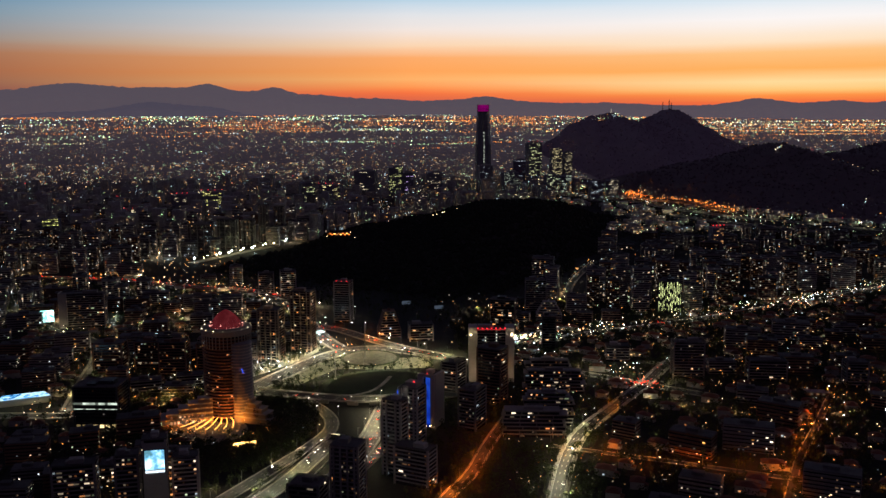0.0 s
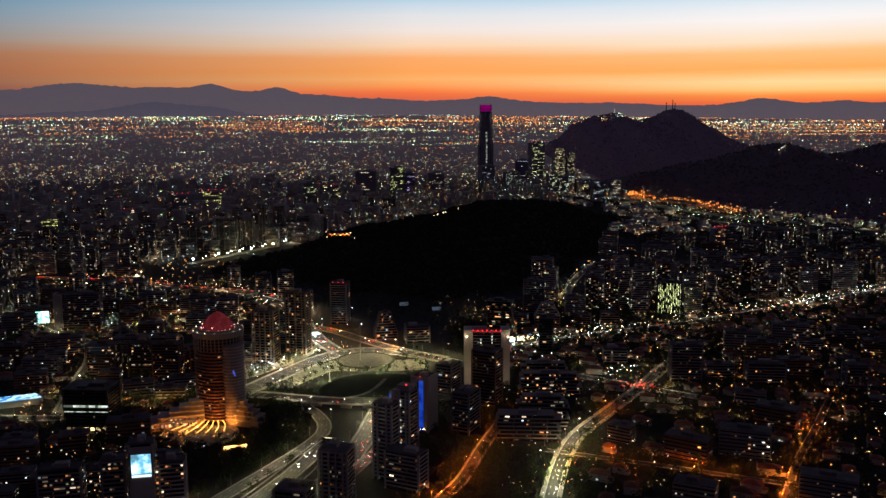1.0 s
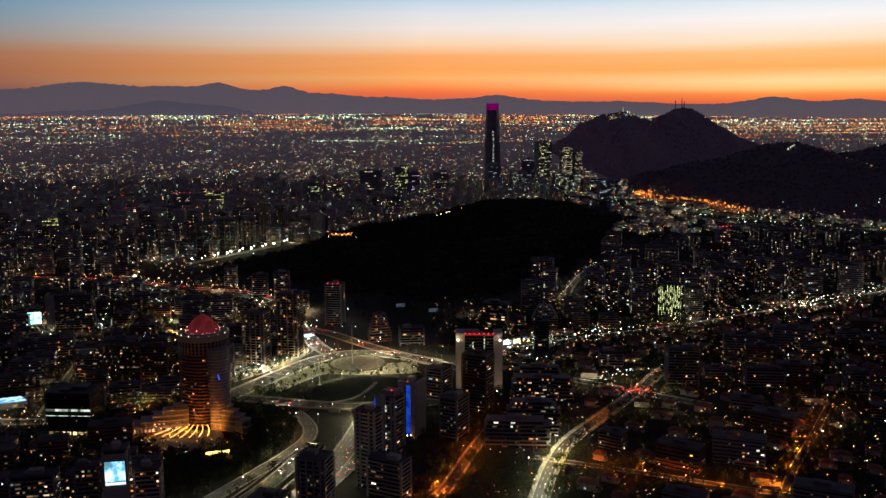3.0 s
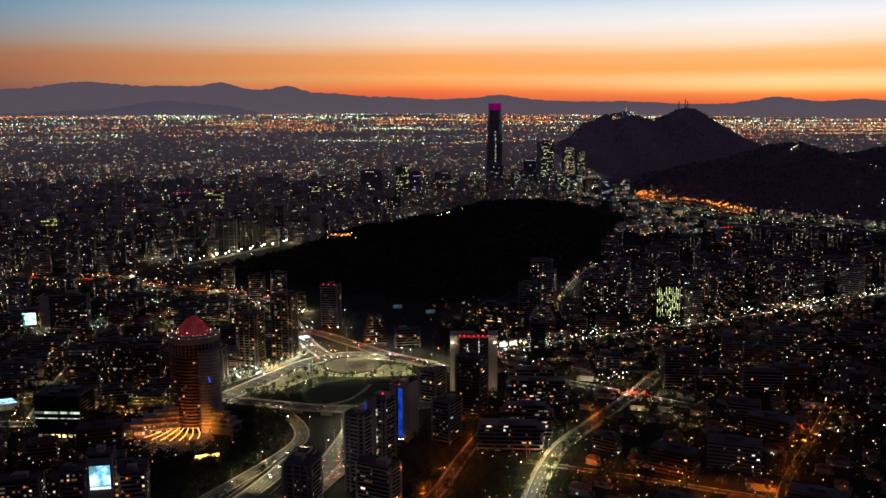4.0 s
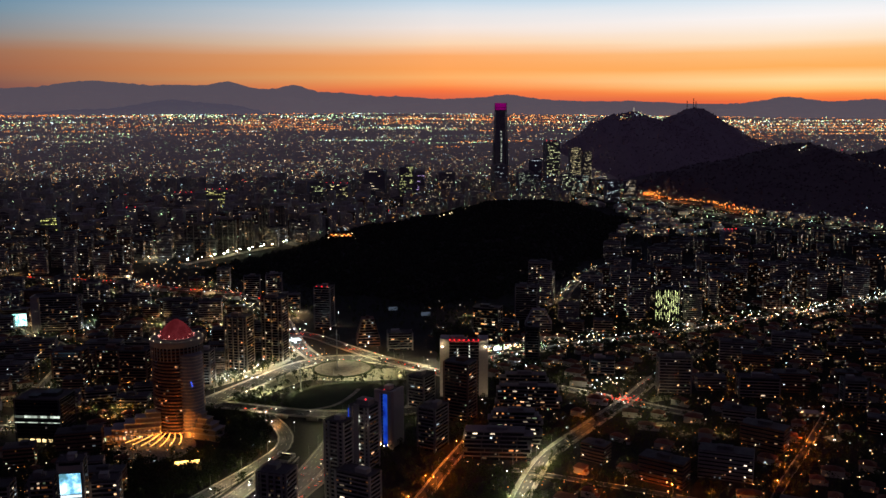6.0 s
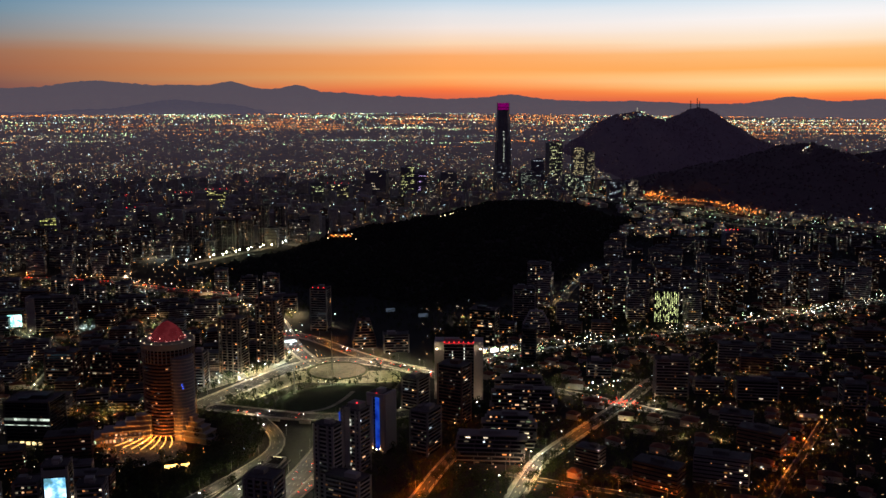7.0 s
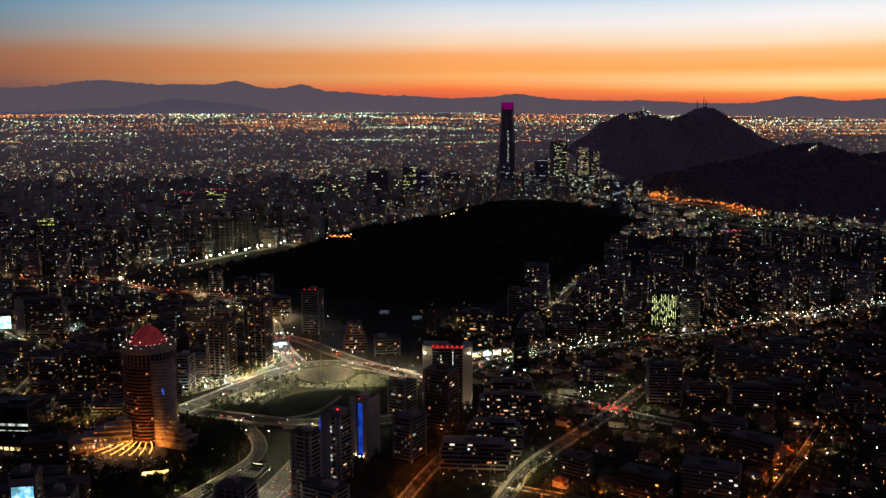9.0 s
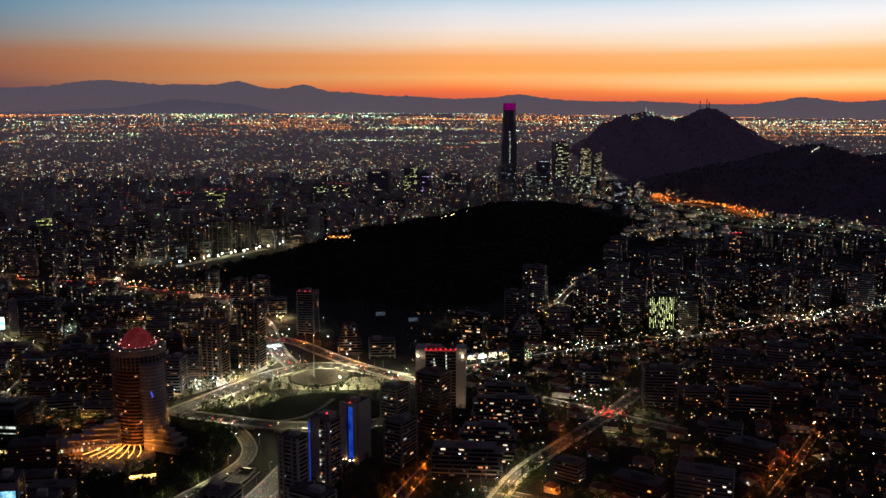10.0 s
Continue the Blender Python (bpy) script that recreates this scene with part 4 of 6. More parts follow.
# bright hoarding and glowing sales hall
ob = thing("hoarding", -476, 1240, 0, 0.15, "bright white-green lit hoarding beside trees", "sign")
b = Build()
b.box(0, 0, 10, 17, 0.8, 16)
part("panel", b, P_HOARD, ob)
for u in (-6, 6):
    b = Build()
    b.box(u, 0.9, 0, 0.8, 0.8, 24)
    part("post", b, M_STEEL, ob)
ob = thing("sales_hall", -398, 912, 0, radians(18), "low hall with blue-white lit roof edges", "building")
b = Build()
b.box(0, 0, 0, 52, 16, 7)
part("wall", b, M_PALE, ob)
for k in range(6):
    b = Build()
    b.box(0, -8.3 + k * 2.9, 7.1, 50 - k * 2, 1.3, 0.8)
    part("roof_light", b, P_HALL, ob, "blue-white light strip")
OCCUPIED.append((-398, 912, 30))

ob = thing("market_hall", -112, 1168, 0, radians(28), "low hall and yard under cool white light", "building")
b = Build()
b.box(0, 6, 0, 30, 12, 5.5)
part("wall", b, M_PALE, ob)
for k in range(4):
    b = Build()
    b.box(-2 + k * 1.2, -4 - k * 3.2, 4.4, 22 - k * 3, 1.0, 0.3)
    can = part("light_canopy", b, glow("cool_canopy_light", (0.75, 0.95, 1.0), 3.0, True), ob, "cool white light strip")
    for u in (-8, 8):
        b = Build()
        b.box(u, -4 - k * 3.2, 0, 0.3, 0.3, 4.4)
        part("post", b, M_STEEL, can)
OCCUPIED.append((-112, 1168, 22))

ob = thing("pavilion", 418, 846, 0, radians(-14), "low flat-roofed pavilion lit by a cool lamp", "building")
b = Build()
b.box(0, 0, 0, 22, 9, 3.6)
part("wall", b, M_BRICK, ob)
b = Build()
b.box(0, 0, 3.6, 24, 11, 0.5)
part("roof", b, M_PALE, ob)
for u in (-6, 0, 6):
    b = Build()
    b.box(u, -4.7, 1.2, 2.6, 0.3, 1.5)
    part("lit_window", b, G_WIN, ob)
OCCUPIED.append((418, 846, 14))

# ---- hotel with the red dome ----
HOTEL_GLASS = M_GLASSWALL
hotel = thing("hotel_tower", -182, 848, 0, 0, "round hotel tower of brick bands under a red glowing dome", "hotel")
b = Build()
b.turned([(21.8, 0), (21.8, 88), (20, 88)], 64)
part("drum_wall", b, HOTEL_GLASS, hotel, smooth=False)
b = Build()
b.turned([(21.6, 0), (23.2, 0), (23.2, 1.3), (21.6, 1.3)], 64)
ring = b.mesh("floor_band", M_BRICK)
for i in range(25):
    part("floor_band", ring, None, hotel, at=pose(0, 0, 5 + i * 3.15))
b = Build()
b.turned([(21.6, 84), (23.8, 84), (24.2, 87), (24.2, 89.6), (22.8, 89.6), (22.8, 88.8), (18.4, 88.8), (18.4, 91), (17.4, 91), (17.4, 89.4), (13, 89.4)], 64)
part("crown", b, M_CONC, hotel, "pale crown ring")
b = Build()
for k in range(40):
    a = 2 * math.pi * k / 40
    b.box(23.2 * math.cos(a), 23.2 * math.sin(a), 72, 0.8, 0.8, 12, a)
part("colonnade", b, M_CONC, hotel, kind="stuff")
b = Build()
b.turned([(14.8, 89), (14.8, 91.4), (13.8, 94.2), (11.8, 97.4), (8.8, 100.9), (5.4, 103.8), (2.2, 105.7), (0.2, 106.3)], 40)
part("dome", b, P_DOME, hotel, "red glass dome lit from within", smooth=True)
b = Build()
for k in range(20):
    a = 2 * math.pi * k / 20
    for j in range(8):
        rr, z = (14.9, 89.2 + j * 0.6) if j < 4 else (14.6 - (j - 4) * 1.0, 91.6 + (j - 4) * 1.6)
        b.box(rr * math.cos(a), rr * math.sin(a), z, 0.25, 0.25, 1.4, a)
part("dome_ribs", b, M_DARKSTEEL, hotel)
DOT = Build()
DOT.gem(0, 0, 0, 0.55)
DOTP = DOT.mesh("dome_lamp", glow("pink_dome_lamps", (1.0, 0.35, 0.3), 4.0, spread=1.5))
DOTW = DOT.mesh("crown_lamp", glow("crown_lamps", (1.0, 0.78, 0.5), 5.0, spread=1.2))
for k in range(26):
    a = 2 * math.pi * (k + rng.uniform(-0.3, 0.3)) / 26
    part("dome_lamp", DOTP, None, hotel, at=pose(15.6 * math.cos(a), 15.6 * math.sin(a), 90.6 + rng.choice((0, 0, 1.5, 3.0))))
for k in range(16):
    a = 2 * math.pi * k / 16
    part("crown_lamp", DOTW, None, hotel, at=pose(23.6 * math.cos(a), 23.6 * math.sin(a), 90.2))
for k in range(30):
    a = rng.uniform(math.pi, 1.62 * math.pi)
    z = 5 + 3.15 * rng.randint(0, 22) + 1.7
    part("lit_window", LIT_W, None, hotel, at=pose(22.0 * math.cos(a), 22.0 * math.sin(a), z, 0, 0, math.degrees(a) + 90))
# glazed bay on the far side of the drum
bay = Build()
bay.turned([(11.5, 0), (11.5, 77), (10, 78)], 28, x=13, y=-11)
part("glass_bay", bay, M_TOWERGLASS, hotel, "tall glazed bay")
b = Build()
b.turned([(11.4, 0), (12.1, 0), (12.1, 0.7), (11.4, 0.7)], 28, x=13, y=-11)
ring = b.mesh("bay_band", M_PALE)
for i in range(24):
    part("bay_band", ring, None, hotel, at=pose(0, 0, 6 + i * 3.0))
b = Build()
for k in range(3):
    b.box(16.5 + rng.uniform(-0.9, 0.9), -22.6, 49 + k * 1.7, 0.8, 0.9, 0.8)
part("blue_light", b, glow("blue_bay_light", (0.05, 0.12, 1.0), 1.6), hotel, "blue lights in the bay")
# stepped terraces that climb to the drum from both sides
def stepped_wing(x, y, turn, rows, label, side):
    ob = thing("hotel_wing", x, y, 0, turn, label, "building")
    for k, (w, d, h) in enumerate(rows):
        z = sum(row[2] for row in rows[:k])
        b = Build()
        b.box(side * w / 2, d / 2, 0, w, d, h)
        part("storey", b, M_STONE, ob, at=pose(0, k * 1.5, z))
        b = Build()
        b.box(side * (w / 2 + 0.3), d / 2 - 0.2, 0, w + 1.0, d + 1.2, 0.5)
        b.box(side * (w / 2 + 0.3), -0.7, 0.5, w + 1.0, 0.25, 0.8)
        part("parapet", b, M_PALE, ob, at=pose(0, k * 1.5, z + h))
    return ob


wing = stepped_wing(-194, 822, radians(9), [(62, 24, 7.6), (42, 20, 4.2), (31, 17, 4.2), (22, 14, 4.0), (13, 11, 4.0)], "stepped brick hotel wing with arcade windows under amber light", -1)
stepped_wing(-168, 825, radians(-24), [(30, 18, 5.4), (25, 15, 4.2), (20, 12, 4.2), (14, 10, 4.0), (8, 8, 4.0)], "stepped brick hotel wing descending into the garden", 1)
arch = box_mesh("arcade_window", G_WIN, 1.8, 0.4, 2.6)
for i in range(16):
    part("arcade_window", arch, None, wing, at=pose(-58 + i * 3.3, -0.1, 3.6))
for i in range(9):
    part("arcade_window", LIT_W, None, wing, at=pose(-38 + i * 4.0, 1.4, 9.2))
# forecourt: fan of glowing canopies
b = Build()
b.turned([(0.1, 0.3), (36, 0.3), (36, 0.05)], 40)
court = structure("forecourt", b, M_PAVE, "warm-lit paved hotel forecourt", "pavement")
court.matrix_basis = pose(-196, 804, 0)
for k in range(7):
    a0 = radians(223 + k * 9.5)
    b = Build()
    pts = []
    for j in range(9):
        t = j / 8
        rr = 25.5 + (30 - 1.6 * k) * t
        a = a0 + 0.22 * t * (1 - t)
        pts.append((-182 + rr * math.cos(a), 848 + rr * math.sin(a), 6.5 - 3.2 * t * t))
    b.ribbon(pts, 0.55, thick=0.3)
    can = thing("canopy", 0, 0, 0, 0, "curved canopy beam glowing gold over the forecourt", "canopy", "canopies of the forecourt")
    part("glowing_beam", b, glow("golden_beam", (1.0, 0.46, 0.10), 3.2, True), can)
    for j in (2, 6):
        p = pts[j]
        pb = Build()
        pb.box(p[0], p[1], 0, 0.5, 0.5, p[2] - 0.35)
        part("post", pb, M_STEEL, can)
UP = Build()
UP.turned([(0.35, 0.0), (0.35, 0.5)], 8)
UP = UP.mesh("uplight", M_DARKSTEEL)
FACE = Build()
FACE.turned([(0.3, 0.0), (0.3, 0.02)], 8)
FACE = FACE.mesh("lamp_face", glow("amber_uplight", (1.0, 0.28, 0.034), 4600.0, True))
HOOD = Build()
HOOD.turned([(0.05, -0.12), (0.4, -0.1), (0.42, 0.12), (0.36, 0.12), (0.36, -0.06)], 8)
HOOD = HOOD.mesh("hood", M_DARKSTEEL)
for k in range(12):
    a = radians(188 + k * 15.5)
    u = thing("uplight", -182 + 34 * math.cos(a), 848 + 34 * math.sin(a), 0.3, 0, "small amber uplight at the hotel foot", "lamp", "uplights at the hotel")
    part("housing", UP, None, u)
    tilt = Matrix.Translation((0, 0, 0.75)) @ Matrix.Rotation(a, 4, "Z") @ Matrix.Rotation(radians(-36), 4, "Y")
    part("lamp_face", FACE, None, u, at=tilt)
    part("hood", HOOD, None, u, at=tilt)
FACEW = Build()
FACEW.turned([(0.3, 0.0), (0.3, 0.02)], 8)
FACEW = FACEW.mesh("lamp_face", glow("amber_wall_light", (1.0, 0.25, 0.028), 760.0, True))
for k in range(11):
    u = thing("uplight", -262 + k * 6.6, 799 + k * 1.05, 0.3, 0, "small amber uplight along the hotel wing", "lamp", "uplights at the hotel")
    part("housing", UP, None, u)
    part("lamp_face", FACEW, None, u, at=pose(0, 0, 0.75, -62))
    part("hood", HOOD, None, u, at=pose(0, 0, 0.75, -62))
# lit pergola in the hotel garden
perg = thing("pergola", -158, 760, 0, radians(12), "garden pergola strung with golden lights", "pergola")
for k in range(6):
    b = Build()
    b.ribbon([(-10 + j * 2.9, -3 + k * 1.2 + rng.uniform(-0.9, 0.9), 3.3 + rng.uniform(-0.15, 0.15)) for j in range(8)], rng.uniform(0.25, 0.6), thick=0.25)
    part("light_string", b, G_GOLD, perg)
for u, v in ((-10, -3), (9, -3), (-10, 3), (9, 3)):
    b = Build()
    b.box(u, v, 0, 0.25, 0.25, 3.1)
    part("post", b, M_STEEL, perg)

# ---- the tall tower and its neighbours ----
sky = thing("skyscraper", 448, 3545, 0, radians(12), "very tall dark tapering glass tower with a magenta-lit crown", "skyscraper")
b = Build()
b.turned([(29, 0), (29, 60), (28.5, 150), (26, 230), (23, 276)], 8, start=radians(22.5))
part("shaft", b, M_TOWERGLASS, sky)
b = Build()
for k in range(8):
    a = radians(22.5 + 45 * k)
    b.box(29 * math.cos(a), 29 * math.sin(a), 0, 1.5, 1.5, 150, a)
part("corner_fin", b, M_DARKSTEEL, sky)
b = Build()
b.turned([(23.2, 272), (22, 300)], 8, start=radians(22.5))
part("crown", b, glow("magenta_crown", (0.30, 0.0, 0.17), 0.7), sky, "magenta-lit lattice crown")
b = Build()
for k in range(24):
    a = radians(15 * k)
    b.box(22.8 * math.cos(a), 22.8 * math.sin(a), 270, 1.0, 1.0, 30.5, a)
b.turned([(22.9, 282), (23.4, 282), (23.4, 283.5), (22.9, 283.5)], 8, start=radians(22.5))
part("crown_lattice", b, M_DARKSTEEL, sky)
b = Build()
for k in range(26):
    z = 40 + k * 6 + rng.uniform(-2, 2)
    b.box(-6 + rng.uniform(-2, 2), -27.4 + z * 0.008, z, 4.5 + (12 if k < 5 else 0) * rng.random(), 1.2, 4)
for k in range(10):
    b.box(rng.uniform(-18, 18), -27.6, 2 + rng.uniform(0, 50), rng.uniform(6, 16), 1.2, 3)
part("lit_floors", b, glow("cool_office_light", (0.9, 1.0, 0.85), 0.6, spread=1.0, islands=True), sky, kind="stuff")


def far_tower(x, y, w, d, h, label, lit, color, strength, beacons=False):
    ob = thing("office_tower", x, y, 0, radians(rng.uniform(-15, 15)), label, "office tower", "business district towers")
    b = Build()
    rows = [(0, -1)]
    for i in range(int(h / 4.2)):
        z = 4 + i * 4.2
        rows += [(0, z), (0.5, z), (0.5, z + 0.9), (0, z + 0.9)]
    b.rings(w, d, rows + [(0, h)])
    part("shaft", b, M_TOWERGLASS, ob)
    b = Build()
    b.box(w * 0.1, 0, h, w * 0.5, d * 0.5, 5)
    part("roof_plant", b, M_CITYWALL, ob)
    b = Build()
    on = False
    for i in range(int(h / 4.2)):
        on = on and rng.random() < lit
        for c in range(int(w / 3)):
            on = rng.random() < (0.68 if on else lit * 0.6)
            if on:
                b.box(-w / 2 + 1.5 + c * 3, -d / 2 - 0.5, 5.4 + i * 4.2, rng.uniform(1.2, 2.6), 1.2, 1.4)
    if b.v:
        part("lit_floors", b, glow("office_light", color, strength * 3.4, spread=2.0, islands=True), ob, kind="stuff")
    if beacons:
        b = Build()
        for k in range(4):
            b.gem(-w / 2 + w * k / 3, -d / 2, h + 6, 1.1)
        part("beacon", b, G_RED, ob)
    OCCUPIED.append((x, y, max(w, d) * 0.6))


far_tower(622, 3420, 52, 40, 158, "tall dark office tower with red roof lights", 0.22, (0.95, 1.0, 0.5), 0.6, True)
far_tower(740, 3560, 44, 40, 128, "office tower with yellow-lit floors", 0.4, (1.0, 0.85, 0.45), 0.5)
far_tower(790, 3600, 36, 36, 112, "office tower with lit floors", 0.3, (1.0, 0.85, 0.5), 0.35)
far_tower(390, 3100, 46, 40, 95, "office tower with lit floors", 0.12, (0.8, 0.95, 1.0), 0.35)
far_tower(470, 3050, 52, 40, 75, "pale-lit glass office tower", 0.35, (0.85, 1.0, 0.75), 0.28)
far_tower(520, 3150, 44, 40, 110, "dark office tower with a slanted top", 0.03, COOL, 0.4)
far_tower(600, 3000, 40, 40, 70, "office tower with bright floors", 0.3, (0.9, 1.0, 0.6), 0.55)
far_tower(660, 3050, 44, 40, 60, "office tower with bright floors", 0.25, (0.8, 1.0, 0.8), 0.5)
far_tower(700, 2800, 40, 36, 62, "plain dark glass office tower", 0.2, COOL, 0.5)
far_tower(780, 2900, 40, 36, 56, "office tower with lit floors", 0.25, WHITE, 0.5)
far_tower(-20, 2750, 62, 40, 105, "broad dark office tower with a lit strip", 0.03, WHITE, 0.6)
far_tower(72, 2800, 44, 40, 112, "office tower with orange-lit sign and floors", 0.3, (0.95, 1.0, 0.4), 0.5)
far_tower(110, 2850, 40, 36, 92, "office tower with violet-lit crown", 0.15, (0.7, 0.5, 1.0), 0.7)
far_tower(200, 2900, 50, 40, 88, "plain dark glass office tower", 0.12, WHITE, 0.5)
far_tower(-120, 2600, 60, 40, 78, "office tower with warm lit floors", 0.28, (1.0, 0.9, 0.4), 0.5, True)
far_tower(-190, 2650, 40, 40, 82, "office tower with lit floors", 0.25, (0.9, 1.0, 0.5), 0.5)
far_tower(-420, 2400, 52, 36, 82, "office tower with yellow-green lit floors and red sign", 0.42, (0.95, 0.9, 0.3), 0.6, True)
far_tower(-500, 2380, 40, 36, 76, "office tower with a red sign", 0.2, WHITE, 0.4, True)
far_tower(-720, 2060, 34, 30, 56, "office block with yellow-green lit floors", 0.72, (0.85, 0.85, 0.25), 0.5)
far_tower(-770, 2080, 30, 30, 54, "plain dark office block", 0.12, WHITE, 0.4)
far_tower(-610, 2300, 60, 36, 48, "block with a bright lit entrance and red sign", 0.25, (1.0, 0.85, 0.5), 0.8, True)
far_tower(690, 1800, 24, 20, 46, "apartment tower glowing warm under red roof lights", 0.5, (1.0, 0.5, 0.2), 0.5, True)
OCCUPIED += [(-395, 1690, 60), (-400, 1760, 40), (-390, 1600, 50), (-335, 1715, 75), (-275, 1790, 75), (-235, 1870, 75), (-345, 1620, 40)]

# ---- ordinary blocks of the districts ----


def block_model(w, d, h, wall, seed, lit, storey=3.1, bands=True):
    """A plain city block, made once and set down many times."""
    r = random.Random(seed)
    name = "apartment_tower" if h > 28 else "apartment_block"
    look_of = {M_PALE: "pale", M_CONC: "grey", M_BRICK: "brown brick", M_CITYWALL: "weathered"}[wall]
    ob = thing(name, 0, -3000, 0, 0, look_of + (" apartment tower" if h > 28 else " low apartment block") + " with scattered lit rooms", "building", "blocks of the district")
    n = int(h / storey)
    b = Build()
    rows = [(0, -0.5)]
    sill, strip = (1.0, 1.3) if bands else (0.8, 1.7)
    panes = set()
    for i in range(n):
        z = i * storey + sill
        k = len(rows)
        rows += [(0.5, z - 0.01 if i else z), (0, z), (0, z + strip), (0.5, z + strip)]
        panes.update((k + 1,))
    b.rings(w, d, rows + [(0.5, h), (0, h)])
    me = b.mesh("wall", wall)
    me.materials.append(M_GLASSWALL)
    for k, p in enumerate(me.polygons):
        p.material_index = 1 if k // 4 in panes else 0
    part("wall", me, wall, ob)
    b = Build()
    b.box(0, 0, h, w + 0.6, d + 0.6, 0.8)
    b.box(r.uniform(-0.2, 0.2) * w, 0, h + 0.8, w * 0.3, d * 0.4, 2.6)
    part("roof", b, M_ROOF, ob)
    g = Build()
    for i in range(n):
        for side, run in ((0, w), (1, d), (3, d)):
            k = int(run / 3.6)
            for c in range(k):
                if r.random() < lit:
                    u = -run / 2 + run * (c + 0.5) / k
                    m = face_pose(side, u, 0, w, d, 0.12)
                    p = m.translation
                    g.box(p.x, p.y, i * storey + 1.15, r.choice((0.9, 1.2, 1.2, 2.2)), 0.24, 0.95, 0 if side == 0 else math.pi / 2)
    part("lit_windows", g, G_WINS, ob, kind="stuff")
    return ob


TOWERS = [block_model(w, d, h, wall, 40 + i, lit, bands=i % 2) for i, (w, d, h, wall, lit) in enumerate((
    (20, 16, 34, M_CONC, 0.3), (26, 15, 42, M_PALE, 0.24), (18, 18, 52, M_BRICK, 0.34), (30, 15, 30, M_CONC, 0.28), (22, 18, 60, M_PALE, 0.22), (24, 16, 38, M_BRICK, 0.36), (34, 15, 46, M_CONC, 0.25), (18, 16, 46, M_CITYWALL, 0.36)))]
LOWS = [block_model(w, d, h, wall, 60 + i, lit, bands=i % 2) for i, (w, d, h, wall, lit) in enumerate((
    (28, 14, 13, M_CONC, 0.15), (34, 15, 19, M_BRICK, 0.15), (22, 14, 16, M_BRICK, 0.17), (40, 16, 22, M_CONC, 0.13)))]


def house_model(seed, w, d):
    r = random.Random(seed)
    ob = thing("house", 0, -3000, 0, 0, "low house with a hipped tile roof and lit rooms", "house", "houses of the garden district")
    b = Build()
    b.box(0, 0, -0.3, w, d, 6.0)
    b.box(w * 0.5, -d * 0.15, -0.3, w * 0.5, d * 0.55, 3.4)
    part("wall", b, M_PALE, ob)
    b = Build()
    b.box(0, 0, 5.7, w + 1.2, d + 1.2, 2.6, taper=0.25)
    b.box(w * 0.5, -d * 0.15, 3.1, w * 0.5 + 1, d * 0.55 + 1, 1.5, taper=0.3)
    part("roof", b, M_TILE, ob)
    for k in range(r.randint(1, 3)):
        side = r.choice((0, 0, 1, 3))
        run = w if side == 0 else d
        part("lit_window", LIT_W, None, ob, at=face_pose(side, r.uniform(-0.35, 0.35) * run, r.choice((0.9, 3.7)), w, d, 0.05))
    return ob


HOUSES = [house_model(80 + i, w, d) for i, (w, d) in enumerate(((12, 9), (15, 10), (10, 10), (17, 9)))]


def tree_model(seed, h, spread):
    """Trunk with limbs and a loose crown of leaf clumps."""
    r = random.Random(seed)
    ob = thing("tree", 0, -3000, 0, 0, "leafy street tree with an uneven dark crown", "tree", "trees of the streets and gardens")
    b = Build()
    b.turned([(0.34, -0.3), (0.26, h * 0.25), (0.16, h * 0.55), (0.05, h * 0.85)], 7)
    for k in range(5):
        a, z = r.uniform(0, 6.28), h * r.uniform(0.3, 0.5)
        tip = (math.cos(a) * spread * 0.6, math.sin(a) * spread * 0.6, z + h * 0.25)
        b.add([(0.1, 0, z), (-0.1, 0.1, z), (0, -0.1, z + 0.2), tip], [(0, 1, 3), (1, 2, 3), (2, 0, 3)])
    part("trunk", b, M_BARK, ob)
    b = Build()
    lobes = [(r.uniform(-0.5, 0.5) * spread, r.uniform(-0.5, 0.5) * spread, h * r.uniform(0.5, 0.85), spread * r.uniform(0.35, 0.6)) for _ in range(7)]
    for k in range(240):
        lx, ly, lz, lr = r.choice(lobes)
        d = Vector((r.gauss(0, 1), r.gauss(0, 1), r.gauss(0, 0.8))).normalized() * lr * r.uniform(0.6, 1.05)
        c = Vector((lx, ly, lz)) + d
        s = r.uniform(0.35, 0.75)
        vs = [c + Vector((r.uniform(-s, s), r.uniform(-s, s), r.uniform(-s, s) * 0.7)) for _ in range(4)]
        b.add([tuple(v) for v in vs], [(0, 1, 2), (0, 2, 3), (0, 3, 1), (1, 3, 2)])
    part("crown", b, M_LEAF, ob)
    return ob


TREES = [tree_model(i + 1, h, s) for i, (h, s) in enumerate(((9, 4.2), (12, 5.0), (7, 3.4), (14, 4.6), (10, 5.4)))]


def put(ob, x, y, turn=0.0, z=0.0, s=1.0):
    c = copy_thing(ob, Matrix.LocRotScale((x, y, z), Euler((0, 0, turn)), None))
    if s != 1.0:
        c.scale = (s, s, s)
    return c


def clears(x, y, deep=150):
    """False where a block would hide the avenues or the hill road behind it."""
    for line in (LEFTRD, HILLRD, STRIP):
        for px, py, pz in line:
            if 0 < py - y < deep and abs(50 + (px - 50) * (y - 50) / (py - 50) - x) < 24:
                return False
    return True


def scatter(models, count, x0, x1, y0, y1, gap, turn, jitter=0.15, keep=None, tries=6000, scale=(0.9, 1.1)):
    while count and tries:
        tries -= 1
        y = rng.uniform(y0, y1)
        x = rng.uniform(x0, x1)
        if not in_view(x, y) or (keep and not keep(x, y)) or (gap > 12 and not clears(x, y)) or not free(x, y, gap):
            continue
        put(rng.choice(models), x, y, turn + rng.uniform(-jitter, jitter), 0, rng.uniform(*scale))
        count -= 1


